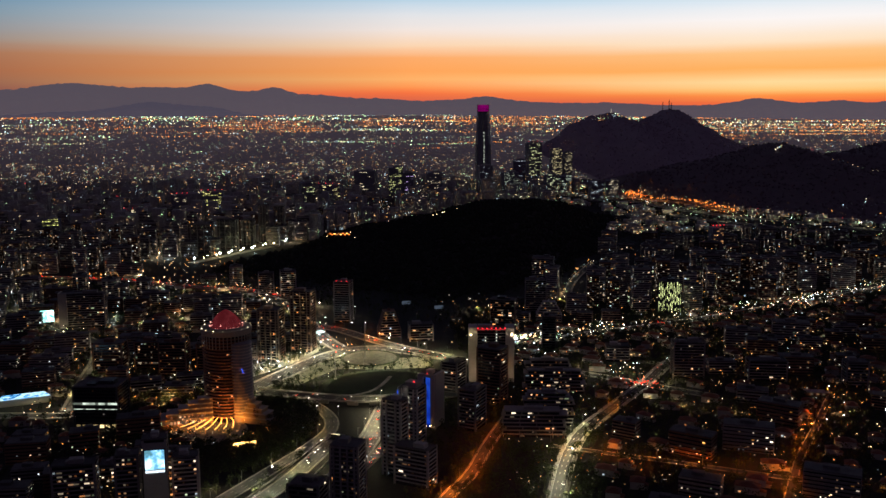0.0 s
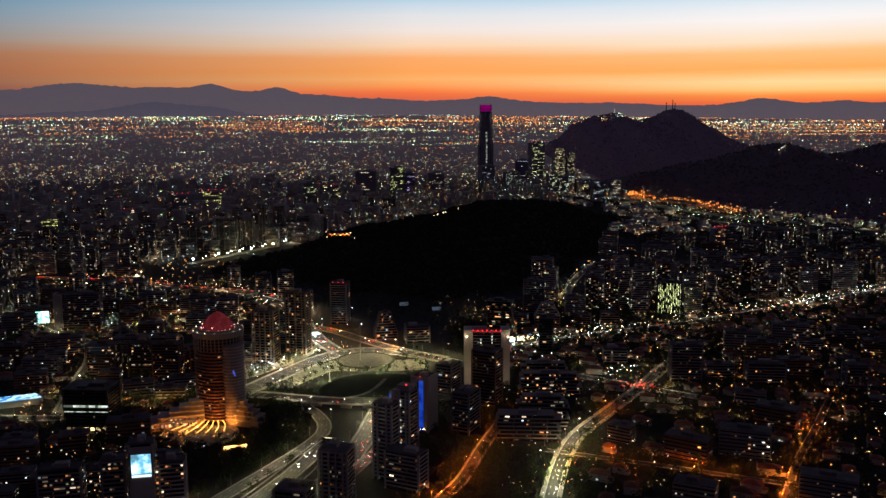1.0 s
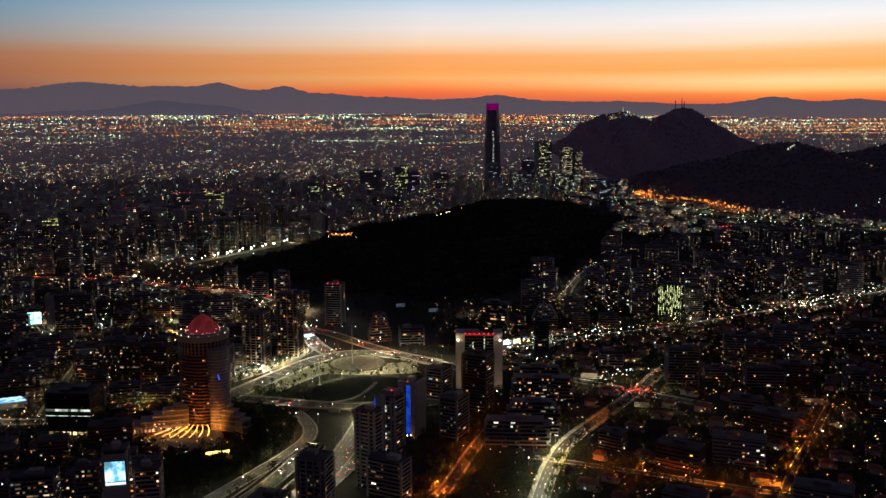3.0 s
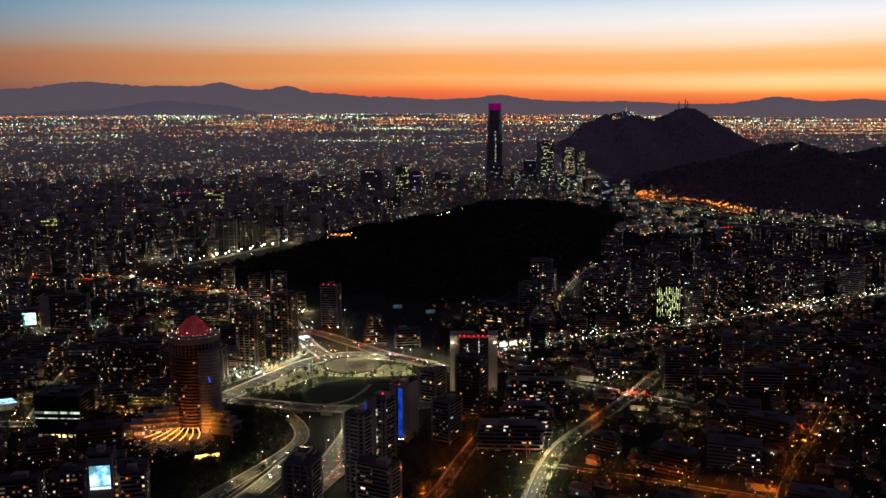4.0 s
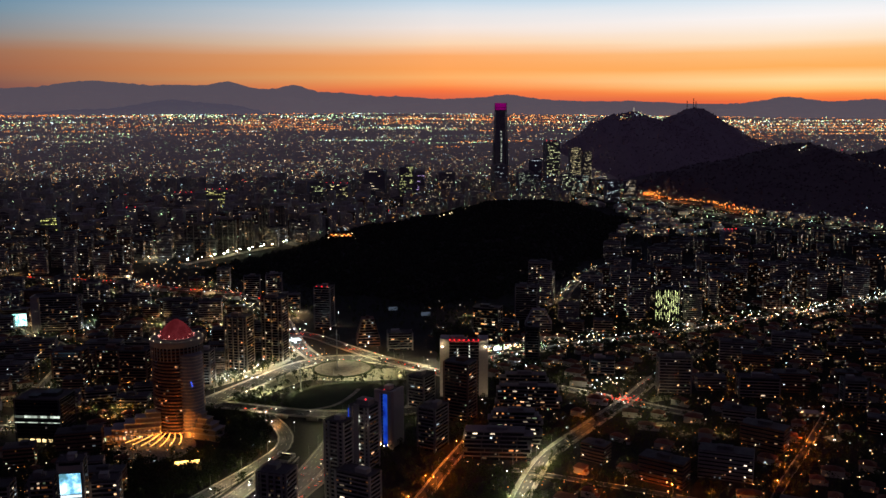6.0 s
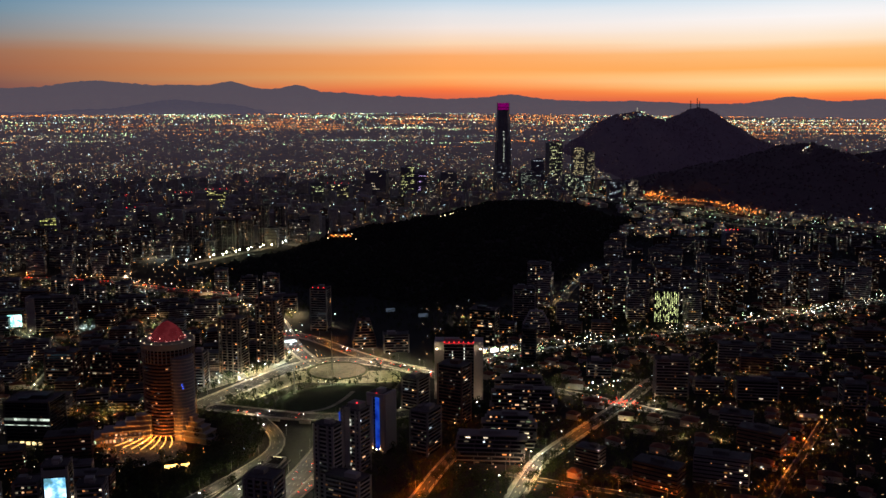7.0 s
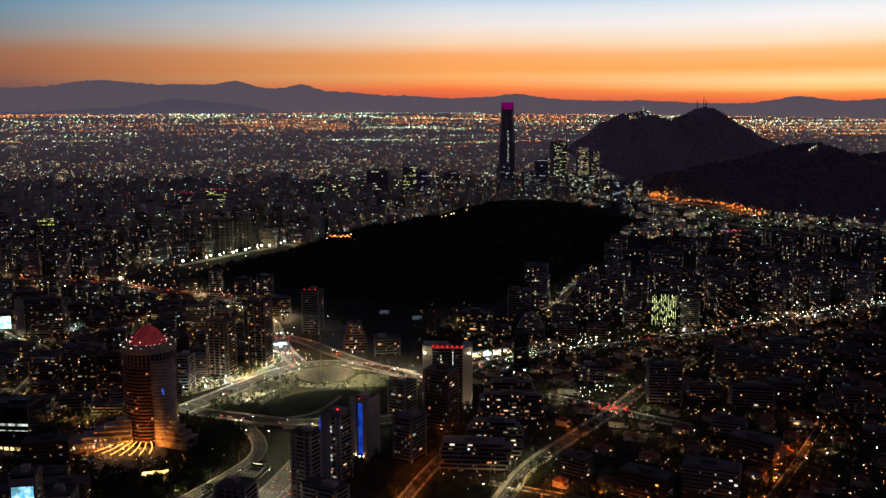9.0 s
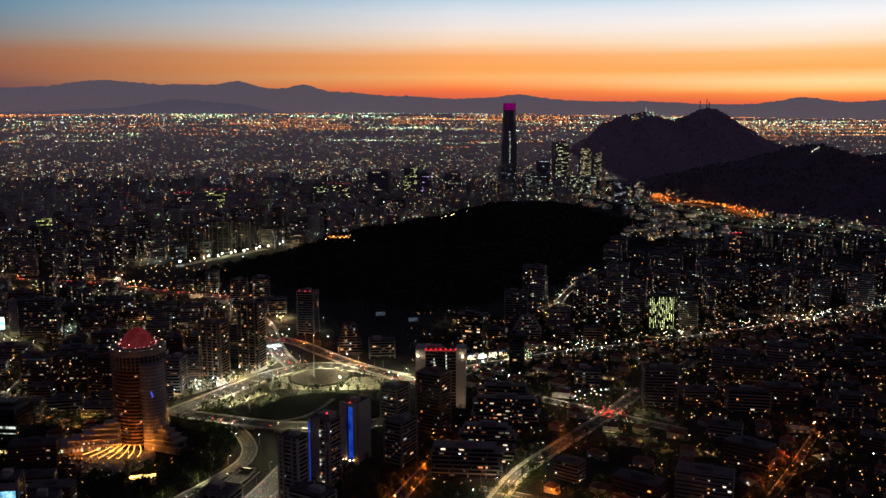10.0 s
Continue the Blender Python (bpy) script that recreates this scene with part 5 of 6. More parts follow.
scatter(TOWERS, 120, -1000, -120, 1640, 2150, 17, 0.05)
scatter([TOWERS[0], TOWERS[3], *LOWS], 46, -760, -140, 1290, 1640, 18, 0.05)
scatter(HOUSES, 50, -640, -150, 1120, 1600, 10, 0.1, 0.3)
scatter([*TOWERS, *LOWS], 75, -1050, 170, 2150, 2700, 20, 0.05)
scatter(LOWS, 40, -620, -190, 900, 1300, 19, 0.05)
scatter(LOWS, 14, -620, -140, 1120, 1480, 18, 0.05)
scatter(TOWERS, 62, 250, 1150, 1230, 1520, 17, radians(-15), keep=lambda x, y: x > 150 + (y - 1200) * 0.25)
scatter([TOWERS[0], TOWERS[3], *LOWS], 70, 400, 1250, 1520, 1950, 18, radians(-15))
scatter(LOWS, 18, 130, 640, 900, 1230, 18, radians(-15))
scatter(LOWS, 11, 110, 480, 570, 900, 19, GRID)
scatter(LOWS[:3], 12, -420, -210, 560, 800, 18, 0.1)
scatter(HOUSES, 130, 120, 640, 570, 1180, 10, GRID, 0.3)
scatter(HOUSES, 60, 420, 900, 1000, 1360, 10, GRID, 0.3)
scatter(HOUSES, 40, -560, -200, 700, 1250, 10, 0.1, 0.3)
for m in (*TOWERS, *LOWS, *HOUSES):
    for o in (*m.children_recursive, m):
        bpy.data.objects.remove(o)

# ---- trees ----
for px, py, r0, n in ((-126, 800, 42, 24), (-205, 765, 50, 14), (-150, 735, 40, 14), (-130, 870, 22, 8), (-476, 1226, 14, 5)):
    for k in range(n):
        a, q = rng.uniform(0, 6.28), r0 * math.sqrt(rng.random())
        x, y = px + q * math.cos(a), py + q * math.sin(a)
        if (x + 186) ** 2 + (y - 806) ** 2 > 32 ** 2 and not near_road(x, y, 0) and (x + 158) ** 2 + (y - 760) ** 2 > 150:
            put(rng.choice(TREES), x, y, rng.uniform(0, 6), 0, rng.uniform(0.8, 1.25))


def line_trees(line, off, step, start=0.0):
    run = start
    for p, q in zip(line, line[1:]):
        a, b2 = Vector(p), Vector(q)
        d = b2 - a
        run += d.length
        if run >= step:
            run = 0
            d.normalize()
            for side in (-1, 1):
                if rng.random() < 0.8:
                    x, y = a.x - d.y * side * off, a.y + d.x * side * off
                    if not near_road(x, y, -4.2):
                        put(rng.choice(TREES), x, y, rng.uniform(0, 6), 0, rng.uniform(0.7, 1.1))


line_trees(AVE, 7.2, 12)
line_trees(EAST, 3.8, 10)
line_trees(LANE, 5.0, 12)
line_trees(ORANGE, 6.6, 11)
line_trees(CROSS, 9.5, 24)
line_trees(SIDE, 8.5, 24)
for k in range(34):
    x, y = -132 + k * 1.6 + rng.uniform(-4, 4), 1030 + k * 2.4 + rng.uniform(-4, 4)
    if not near_road(x, y, -1):
        put(TREES[k % 5], x - 16, y + 6, k, 0, 0.8)


def canopy(name, count, x0, x1, y0, y1, label, seed, keep=None, open_ground=False):
    """Garden trees too many to count: loose leaf clumps on short trunks."""
    r = random.Random(seed)
    b = Build()
    tries = 60000
    while count and tries:
        tries -= 1
        y = r.uniform(y0, y1)
        x = r.uniform(x0, x1)
        if not in_view(x, y) or (keep and not keep(x, y)) or (near_road(x, y, 1) if open_ground else not free(x, y, 1.5, False)):
            continue
        count -= 1
        h, s = r.uniform(4, 11), r.uniform(2.2, 4.6)
        b.box(x, y, 0, 0.4, 0.4, h * 0.5)
        for k in range(26):
            d = Vector((r.gauss(0, 1), r.gauss(0, 1), r.gauss(0, 0.8))).normalized() * s * r.uniform(0.3, 1.0)
            q = r.uniform(0.6, 1.4)
            c = Vector((x, y, h * 0.65)) + d
            vs = [tuple(c + Vector((r.uniform(-q, q), r.uniform(-q, q), r.uniform(-q, q) * 0.7))) for _ in range(4)]
            b.add(vs, [(0, 1, 2), (0, 2, 3), (0, 3, 1), (1, 3, 2)])
    stuff(name, b, M_LEAF, label, "trees")


canopy("garden_trees", 4600, 70, 900, 570, 1330, "dark garden trees between houses", 21)
canopy("hotel_woods", 1250, -290, -96, 700, 925, "dark trees round the hotel and along the slip road", 23, lambda x, y: (x + 190) ** 2 + (y - 812) ** 2 > 42 ** 2 and not (-272 < x < -140 and 786 < y < 866) and (x + 158) ** 2 + (y - 760) ** 2 > 120, True)
b = Build()
q = random.Random(8)
for k in range(150):
    t = q.random()
    a = q.uniform(0, 6.28)
    if k % 2:
        x, y = -41 + q.uniform(36, 52) * math.cos(a), 1040 + q.uniform(34, 46) * math.sin(a)
    else:
        x, y = -36 + q.uniform(50, 62) * math.cos(a) * 1.1, 935 + q.uniform(48, 58) * math.sin(a)
    if near_road(x, y, -3):
        continue
    s = q.uniform(0.6, 1.8)
    for j in range(14):
        c = Vector((x + q.gauss(0, s * 0.5), y + q.gauss(0, s * 0.5), s * q.uniform(0.2, 1.2)))
        b.add([tuple(c + Vector((q.uniform(-0.5, 0.5), q.uniform(-0.5, 0.5), q.uniform(-0.4, 0.4)))) for _ in range(4)], [(0, 1, 2), (0, 2, 3), (0, 3, 1), (1, 3, 2)])
stuff("plaza_shrubs", b, M_LEAF, "low shrubs round the roundabout plaza", "shrubs")
canopy("river_trees", 1300, 380, 1150, 1900, 2750, "dark trees along the river and between low blocks", 28, lambda x, y: not any(near_road(x, y + g, 2) for g in (0, 25, 50, 75, 100)))
canopy("foot_trees", 900, -330, 420, 1180, 1700, "dark trees along the foot of the hill", 26, lambda x, y: in_park(x, y) and island_hill(x, y) < 4, True)
canopy("plaza_trees", 130, -190, 30, 930, 1085, "trees round the roundabout lit yellow-green by lamps", 31, lambda x, y: (x + 41) ** 2 + (y - 1040) ** 2 > 42 ** 2 and ((x + 36) / 54) ** 2 + ((y - 935) / 50) ** 2 > 1, True)
canopy("street_trees", 520, -30, 128, 570, 860, "dark trees round the near apartment towers", 24)
canopy("strip_trees", 420, 150, 900, 1040, 1420, "dark trees along the shopping avenue", 25, lambda x, y: any(abs(p[0] - x) < 30 and abs(p[1] - y) < 30 for p in STRIP))
canopy("district_trees", 2000, -760, -120, 570, 1640, "dark trees among apartment blocks", 22, lambda x, y: clears(x, y, 45))

for m in TREES:
    for o in (*m.children_recursive, m):
        bpy.data.objects.remove(o)

# ---- street lamps ----


def lamp_model(name, face, h, label):
    ob = thing(name, 0, -3000, 0, 0, label, "street lamp", "street lamps")
    b = Build()
    b.turned([(0.14, 0), (0.09, h)], 6)
    b.box(0.9, 0, h - 0.1, 2.0, 0.1, 0.12)
    part("pole", b, M_STEEL, ob)
    b = Build()
    b.box(1.9, 0, h - 0.12, 1.0, 0.5, 0.16)
    head = part("head", b, M_DARKSTEEL, ob)
    b = Build()
    b.add([(1.45, -0.22, h - 0.15), (2.35, -0.22, h - 0.15), (2.35, 0.22, h - 0.15), (1.45, 0.22, h - 0.15)], [(3, 2, 1, 0)])
    part("lamp_face", b, face, head)
    return ob


LAMP_W = lamp_model("street_lamp", G_LAMPW, 10, "tall steel street lamp shining white")
LAMP_O = lamp_model("street_lamp", G_LAMPO, 9, "steel street lamp shining sodium orange")


def line_lamps(model, line, off, step, both=True, first=0.0, last=1.0):
    run = step
    n = len(line)
    for i, (p, q) in enumerate(zip(line, line[1:])):
        if not first <= i / n <= last:
            continue
        a, b2 = Vector(p), Vector(q)
        d = b2 - a
        run += d.length
        if run >= step:
            run = 0
            d.normalize()
            ang = math.atan2(d.y, d.x)
            for side in ((-1, 1) if both else (1,)):
                put(model, a.x - d.y * side * off, a.y + d.x * side * off, ang - math.pi / 2 * side, a.z)


line_lamps(LAMP_W, HWY_R, 10.6, 26)
line_lamps(LAMP_W, HWY_L, 7.8, 44, False)
line_lamps(LAMP_W, SLIP, 7.0, 36, False, 0.0, 0.74)
line_lamps(LAMP_W, BRIDGE, -9.6, 60, False)
line_lamps(LAMP_W, RING_W, 12.6, 34)
for k in range(7):
    a = 2 * math.pi * k / 7
    put(LAMP_W, -41 + 37 * math.cos(a), 1040 + 37 * math.sin(a), a, 0)
line_lamps(LAMP_W, NORTH, 8.6, 80, False)
line_lamps(LAMP_O, DIAG, 8.2, 34, False, 0.1, 0.5)
line_lamps(LAMP_W, DIAG, 8.2, 40, False, 0.5, 1.0)
line_lamps(LAMP_W, AVE, 6.4, 28, True, 0.0, 0.36)
line_lamps(LAMP_O, AVE, 6.4, 40, False, 0.45, 0.53)
line_lamps(LAMP_W, AVE, 6.4, 50, False, 0.60, 1.0)
line_lamps(LAMP_W, CROSS, 6.4, 34, False)
line_lamps(LAMP_O, ORANGE, 5.0, 30)
line_lamps(LAMP_O, EAST, 3.4, 34, False, 0.05, 0.95)
line_lamps(LAMP_O, LANE, 3.8, 26, False)
line_lamps(LAMP_W, STRIP, 8.0, 58, False)
line_lamps(LAMP_W, HILLRD, 5.0, 70, False)
line_lamps(LAMP_O, LEFTRD, 7.5, 110, False)
line_lamps(LAMP_W, SIDE, 5.4, 40, False)
line_lamps(LAMP_W, OFFICE_RD, 7.0, 36, False)
line_lamps(LAMP_O, RIVER_OR, 16, 48)
line_lamps(LAMP_W, RIVER_RD, 14, 110, False)
line_lamps(LAMP_W, RIVER_LO, 11, 190, False)
for x, y, a in ((-118, 946, 0.6), (-100, 962, 0.7), (-84, 985, 0.6), (-66, 996, 0.4), (-42, 1002, 0), (-16, 1004, 0), (8, 1010, -0.2), (-132, 930, 0.8)):
    put(LAMP_W, x, y, a + math.pi / 2, 0)
for m in (LAMP_W, LAMP_O):
    for o in (*m.children_recursive, m):
        bpy.data.objects.remove(o)

# ---- cars ----


def car_model(kind):
    ob = thing("car", 0, -3000, 0, 0, "passenger car on the road with its lights on", "car", "cars in traffic")
    b = Build()
    b.box(0, 0, 0.35, 4.3, 1.75, 0.55)
    b.box(-0.1, 0, 0.9, 2.6, 1.6, 0.6, taper=0.78)
    part("body", b, M_CARPAINT, ob)
    b = Build()
    b.box(-0.1, 0, 0.98, 2.5, 1.66, 0.36, taper=0.84)
    part("glazing", b, M_GLASSWALL, ob)
    b = Build()
    for sx in (-1.35, 1.35):
        b.box(sx, 0, 0.02, 0.6, 1.84, 0.5, taper=0.7)
    part("wheelbase", b, M_TYRE, ob)
    for sy in (-0.6, 0.6):
        b = Build()
        b.box(2.18, sy, 0.6, 0.12, 0.4, 0.25)
        part("headlight", b, G_HEAD, ob)
        b = Build()
        b.box(-2.18, sy, 0.65, 0.12, 0.4, 0.22)
        part("taillight", b, G_CARTAIL, ob)
    return ob


CAR = car_model(0)


def traffic(line, offsets, gap, first=0.0, last=1.0):
    n = len(line)
    for i, (p, q) in enumerate(zip(line, line[1:])):
        if not first <= i / n <= last:
            continue
        a, b2 = Vector(p), Vector(q)
        d = b2 - a
        if d.length < 1:
            continue
        u = d.normalized()
        for o, way in offsets:
            if rng.random() < 0.75 * d.length / gap:
                s = rng.random()
                c = a + d * s
                put(CAR, c.x - u.y * o, c.y + u.x * o, math.atan2(u.y, u.x) + (0 if way > 0 else math.pi), c.z)


traffic(HWY_L, ((-3.5, -1), (0, -1), (3.5, -1)), 60)
traffic(SLIP, ((-3, -1), (2.5, -1)), 80, 0.0, 0.7)
traffic(HWY_R, ((-5.5, 1), (-1.8, 1), (1.8, 1), (5.5, 1)), 80)
traffic(FRONT, ((-2, 1), (2, 1)), 24, 0.3)
traffic(RING_W, ((-8, -1), (-3, -1), (3, 1), (8, 1)), 110)
traffic(NORTH, ((-4, -1), (4, 1)), 110)
traffic(DIAG, ((-4, -1), (0, -1), (4, 1)), 60)
traffic(BRIDGE, ((-4, -1), (4, 1)), 70)
traffic(AVE, ((-3, -1), (3, 1)), 70, 0.0, 0.75)
traffic(CROSS, ((-3, -1), (3, 1)), 40, 0.0, 0.4)
for k in range(10):
    put(CAR, 240 + (k % 5) * 7 * 0.78 - (k // 5) * 2.4, 905 - (k % 5) * 7 * 0.63 - (k // 5) * 2.8, radians(141 - 180 * 0), 0.25)
for o in (*CAR.children_recursive, CAR):
    bpy.data.objects.remove(o)

# ---- masts, antennas, hill lights ----
for x, y, h in ((-81, 958, 33), (-47, 1040, 46)):
    ob = thing("flag_mast", x, y, 0, 0, "tall slender steel mast on the plaza", "mast")
    b = Build()
    b.turned([(0.55, 0), (0.3, h)], 8)
    part("pole", b, M_STEEL, ob)
    b = Build()
    b.turned([(1.6, 0), (1.6, 0.9), (0.8, 1.1)], 12)
    part("plinth", b, M_CONC, ob)
for x, h in ((1349, 37), (1378, 46), (1389, 33)):
    z = far_hill(x, 4100) + plain(x, 4100) - 4
    ob = thing("antenna", x, 4100, z, 0, "tall lattice broadcasting antenna on the summit", "antenna")
    b = Build()
    for sx, sy in ((-2, -2), (2, -2), (2, 2), (-2, 2)):
        b.box(sx * 0.6, sy * 0.6, 0, 0.9, 0.9, h, taper=0.6)
    for k in range(int(h / 6)):
        b.box(0, 0, k * 6, 3.4, 3.4, 0.7)
    part("lattice", b, M_DARKSTEEL, ob)
z = far_hill(1110, 4100) + plain(1110, 4100) - 4
ob = thing("summit_statue", 1110, 4100, z, 0, "pale lit statue on a plinth on the lower summit", "statue")
b = Build()
b.turned([(5, 0), (5, 4), (2.6, 5), (2.2, 11), (2.6, 14), (1.4, 17), (1.1, 19), (0.2, 20)], 10)
# floodlighting put in as the figure's own weak emission
part("figure", b, glow("statue_floodlight_glow", (1.0, 0.9, 0.75), 0.3), ob)


def lights(name, pts, material, label, category="lights"):
    b = Build()
    for x, y, z, s in pts:
        b.gem(x, y, z, s)
    stuff(name, b, material, label, category)


r = random.Random(77)
pts = []
for k in range(34):
    x = 1023 + 193 * r.random()
    y = 4060 - r.random() * 60
    pts.append((x, y, far_hill(x, y) + plain(x, y) + r.uniform(1, 6), r.uniform(1.6, 2.6)))
for k in range(12):
    x, y = 1505 + r.uniform(-60, 90), 3780 + r.uniform(-60, 60)
    pts.append((x, y, far_hill(x, y) + plain(x, y) + 6, r.uniform(1.8, 3)))
for x, y in ((1318, 2880), (1330, 2890), (1340, 2900), (1352, 2915), (1362, 2930), (1345, 2895)):
    pts.append((x, y, spur_hill(x, y) + 6, 2.4))
for k in range(26):
    x = 1420 + k * 14
    y = 2700 - k * 4
    pts.append((x, y, spur_hill(x, y) + 4, 1.1))
for k in range(14):
    x, y = 1150 + r.uniform(-150, 250), 2150 + r.uniform(50, 200)
    pts.append((x, y, spur_hill(x, y) + 4, 1.6))
lights("hill_lights", pts, G_DOTS, "small lights of paths and huts on the hills")
ob = thing("hillside_restaurant", -92, 2052, island_hill(-92, 2052) + 1, 0, "long low building lit orange on the hill edge", "building")
b = Build()
b.box(0, 0, 0, 52, 12, 9)
part("wall", b, M_BRICK, ob)
for k in range(11):
    b = Build()
    b.box(-23 + k * 4.6, -6.4, 3 + (k % 2) * 2.4, 3.6, 0.5, 2.0)
    part("lit_window", b, G_ORANGE, ob)
lights("hill_edge_lamps", [(x, y, island_hill(x, y) + z, s) for x, y, z, s in ((-118, 2040, 2, 0.9), (-66, 2050, 9, 1.3), (-56, 2030, 0, 1.0), (144, 2300, 3, 1.1), (154, 2300, 3, 1.4), (168, 2300, 3, 1.4), (174, 2300, 3, 1.1), (30, 2290, 4, 0.7), (205, 2290, 4, 0.7))], G_BULBW, "lamps along the edge of the hill")

for x, y in ((19, 1329), (65, 1291)):
    ob = thing("billboard", x, y, island_hill(x, y) - 2, 0.1, "dim blue-grey billboard on posts at the hill foot", "billboard")
    b = Build()
    b.box(0, 0, 4, 13, 0.5, 5)
    part("panel", b, glow("dim_billboard", (0.05, 0.065, 0.09), 1.0), ob)
    for u in (-4, 4):
        b = Build()
        b.box(u, 0.5, 0, 0.4, 0.4, 9)
        part("post", b, M_STEEL, ob)

# sports ground floodlights
FLOODS = [glow("floodlight", c, s, True) for c, s in (((1.0, 0.92, 0.55), 30.0), ((0.6, 0.88, 1.0), 26.0), ((1.0, 0.78, 0.36), 30.0), ((0.78, 1.0, 0.62), 36.0))]
for k in range(17):
    t = k / 16
    x, y = -366 + 160 * t + 7 * (k % 2), 1768 + 236 * t - 9 * (k % 2)
    ob = thing("floodlight_mast", x, y, 0, 0, "tall mast with a bright white floodlight", "floodlight", "floodlights of the sports ground")
    b = Build()
    b.turned([(0.3, 0), (0.2, 8)], 6)
    part("pole", b, M_STEEL, ob)
    b = Build()
    b.gem(0, 0, 9, rng.uniform(0.8, 2.3))
    part("lamp", b, FLOODS[rng.randrange(4)], ob)
b = Build()
b.ribbon([(-372, 1766, 0.2), (-226, 1982, 0.2)], 20)
structure("sports_ground", b, M_PAVE, "pale floodlit sports ground", "sports ground")
# shopping forecourt lights
pts = []
for k in range(90):
    x, y = r.uniform(120, 205), r.uniform(1085, 1125)
    pts.append((x, y, r.uniform(1, 8), r.uniform(0.35, 0.8)))
lights("shop_lights", pts, G_BRIGHT, "cluster of bright shop and sign lights")
pts = []
for line, n, h, spread in ((STRIP, 520, 11, 20), (SIDE, 70, 6, 20), (OFFICE_RD, 40, 5, 14), (NORTH, 60, 6, 12), (AVE, 40, 5, 10)):
    for k in range(n):
        p = r.choice(line)
        pts.append((p[0] + r.gauss(0, spread), p[1] + r.gauss(0, spread), r.uniform(2, h), r.uniform(0.22, 0.6)))
for k in range(20):
    pts.append((r.uniform(-140, -95), r.uniform(1150, 1250), r.uniform(1, 6), r.uniform(0.5, 1.0)))
for k in range(24):
    pts.append((r.uniform(225, 262), r.uniform(925, 965), r.uniform(2, 12), r.uniform(0.3, 0.8)))
spots = []
for k in range(170):
    p = r.choice(STRIP)
    spots.append((p[0] + r.gauss(0, 20), p[1] + r.gauss(0, 20), r.uniform(4, 12), r.uniform(0.35, 0.85)))
for k in range(60):
    spots.append((r.gauss(640, 70), r.gauss(1290, 45), r.uniform(4, 12), r.uniform(0.3, 0.85)))
for k in range(30):
    y = r.uniform(1230, 1900)
    x = r.uniform(0.25 * y + 40, 0.55 * y)
    spots.append((x, y, r.uniform(5, 16), r.uniform(0.6, 1.2)))
for k in range(36):
    y = r.uniform(900, 1900)
    spots.append((r.uniform(-0.42 * y, -0.14 * y), y, r.uniform(5, 14), r.uniform(0.5, 1.1)))
reds = []
for line, n in ((LEFTRD, 80), (DIAG, 26), (STRIP, 50), (NORTH, 14)):
    for k in range(n):
        p = r.choice(line)
        k2 = 1.1 if line is LEFTRD else 1.0
        reds.append((p[0] + r.gauss(0, 4), p[1] + r.gauss(0, 4), 1.2 * k2, k2 * r.uniform(0.3, 0.6)))
for k in range(16):
    reds.append((r.gauss(-118, 7), r.gauss(1128, 8), 1.2, r.uniform(0.3, 0.55)))
for k in range(34):
    reds.append((r.gauss(250, 9), r.gauss(908, 7), 1.2, r.uniform(0.35, 0.7)))
for k in range(46):
    p = r.choice(FRONT[len(FRONT) // 3:])
    (reds if k % 3 == 0 else spots).append((p[0] + r.gauss(-1, 2), p[1] + r.gauss(0, 2), 1.3, r.uniform(0.25, 0.5)))
for k in range(30):
    p = r.choice(HWY_R)
    spots.append((p[0] + r.uniform(-8, 8), p[1] + r.gauss(0, 3), 1.2, r.uniform(0.15, 0.35)))
lights("tail_lights", reds, G_TAIL, "red tail lights of distant traffic")
lights("bright_street_lights", spots, G_SPOT, "scattered bright white and warm lamps over the streets")
lights("street_lights", pts, G_SPOT, "small shop signs and lamps along the avenues")
for x, y, z in ((106, 716, 6), (378, 750, 8), (432, 848, 8), (-58, 1291, 9), (-97, 840, 9), (-76, 836, 9), (-106, 866, 9), (448, 770, 8), (400, 760, 8), (560, 1180, 8), (610, 1250, 8), (420, 1010, 8), (166, 1010, 8)):
    ob = thing("area_lamp", x, y, 0, 0, "pole lamp with a bare bright white globe", "lamp", "bare globe lamps")
    b = Build()
    b.turned([(0.12, 0), (0.08, z)], 6)
    part("pole", b, M_STEEL, ob)
    b = Build()
    b.gem(0, 0, z + 0.3, 0.5)
    part("globe", b, G_BULB, ob)

glints = []
for k in range(100):
    p = r.choice(LEFTRD[: int(len(LEFTRD) * 0.95)])
    glints.append((p[0] + r.gauss(0, 9), p[1] + r.gauss(0, 9), r.uniform(3, 10), r.uniform(0.4, 1.0)))
glints += [(r.gauss(-350, 45), r.gauss(1690, 45), r.uniform(3, 14), r.uniform(0.4, 0.9)) for k in range(60)]
lights("avenue_lights", glints, G_PORCH, "orange lamps and headlights strung along the avenue")
glints = []
for k in range(60):
    p = r.choice(HILLRD)
    glints.append((p[0] + r.gauss(0, 5), p[1] + r.gauss(0, 5), r.uniform(3, 10), r.uniform(0.4, 0.9)))
lights("hill_road_lights", glints, G_DOTS, "yellow-white lamps along the road at the hill foot")
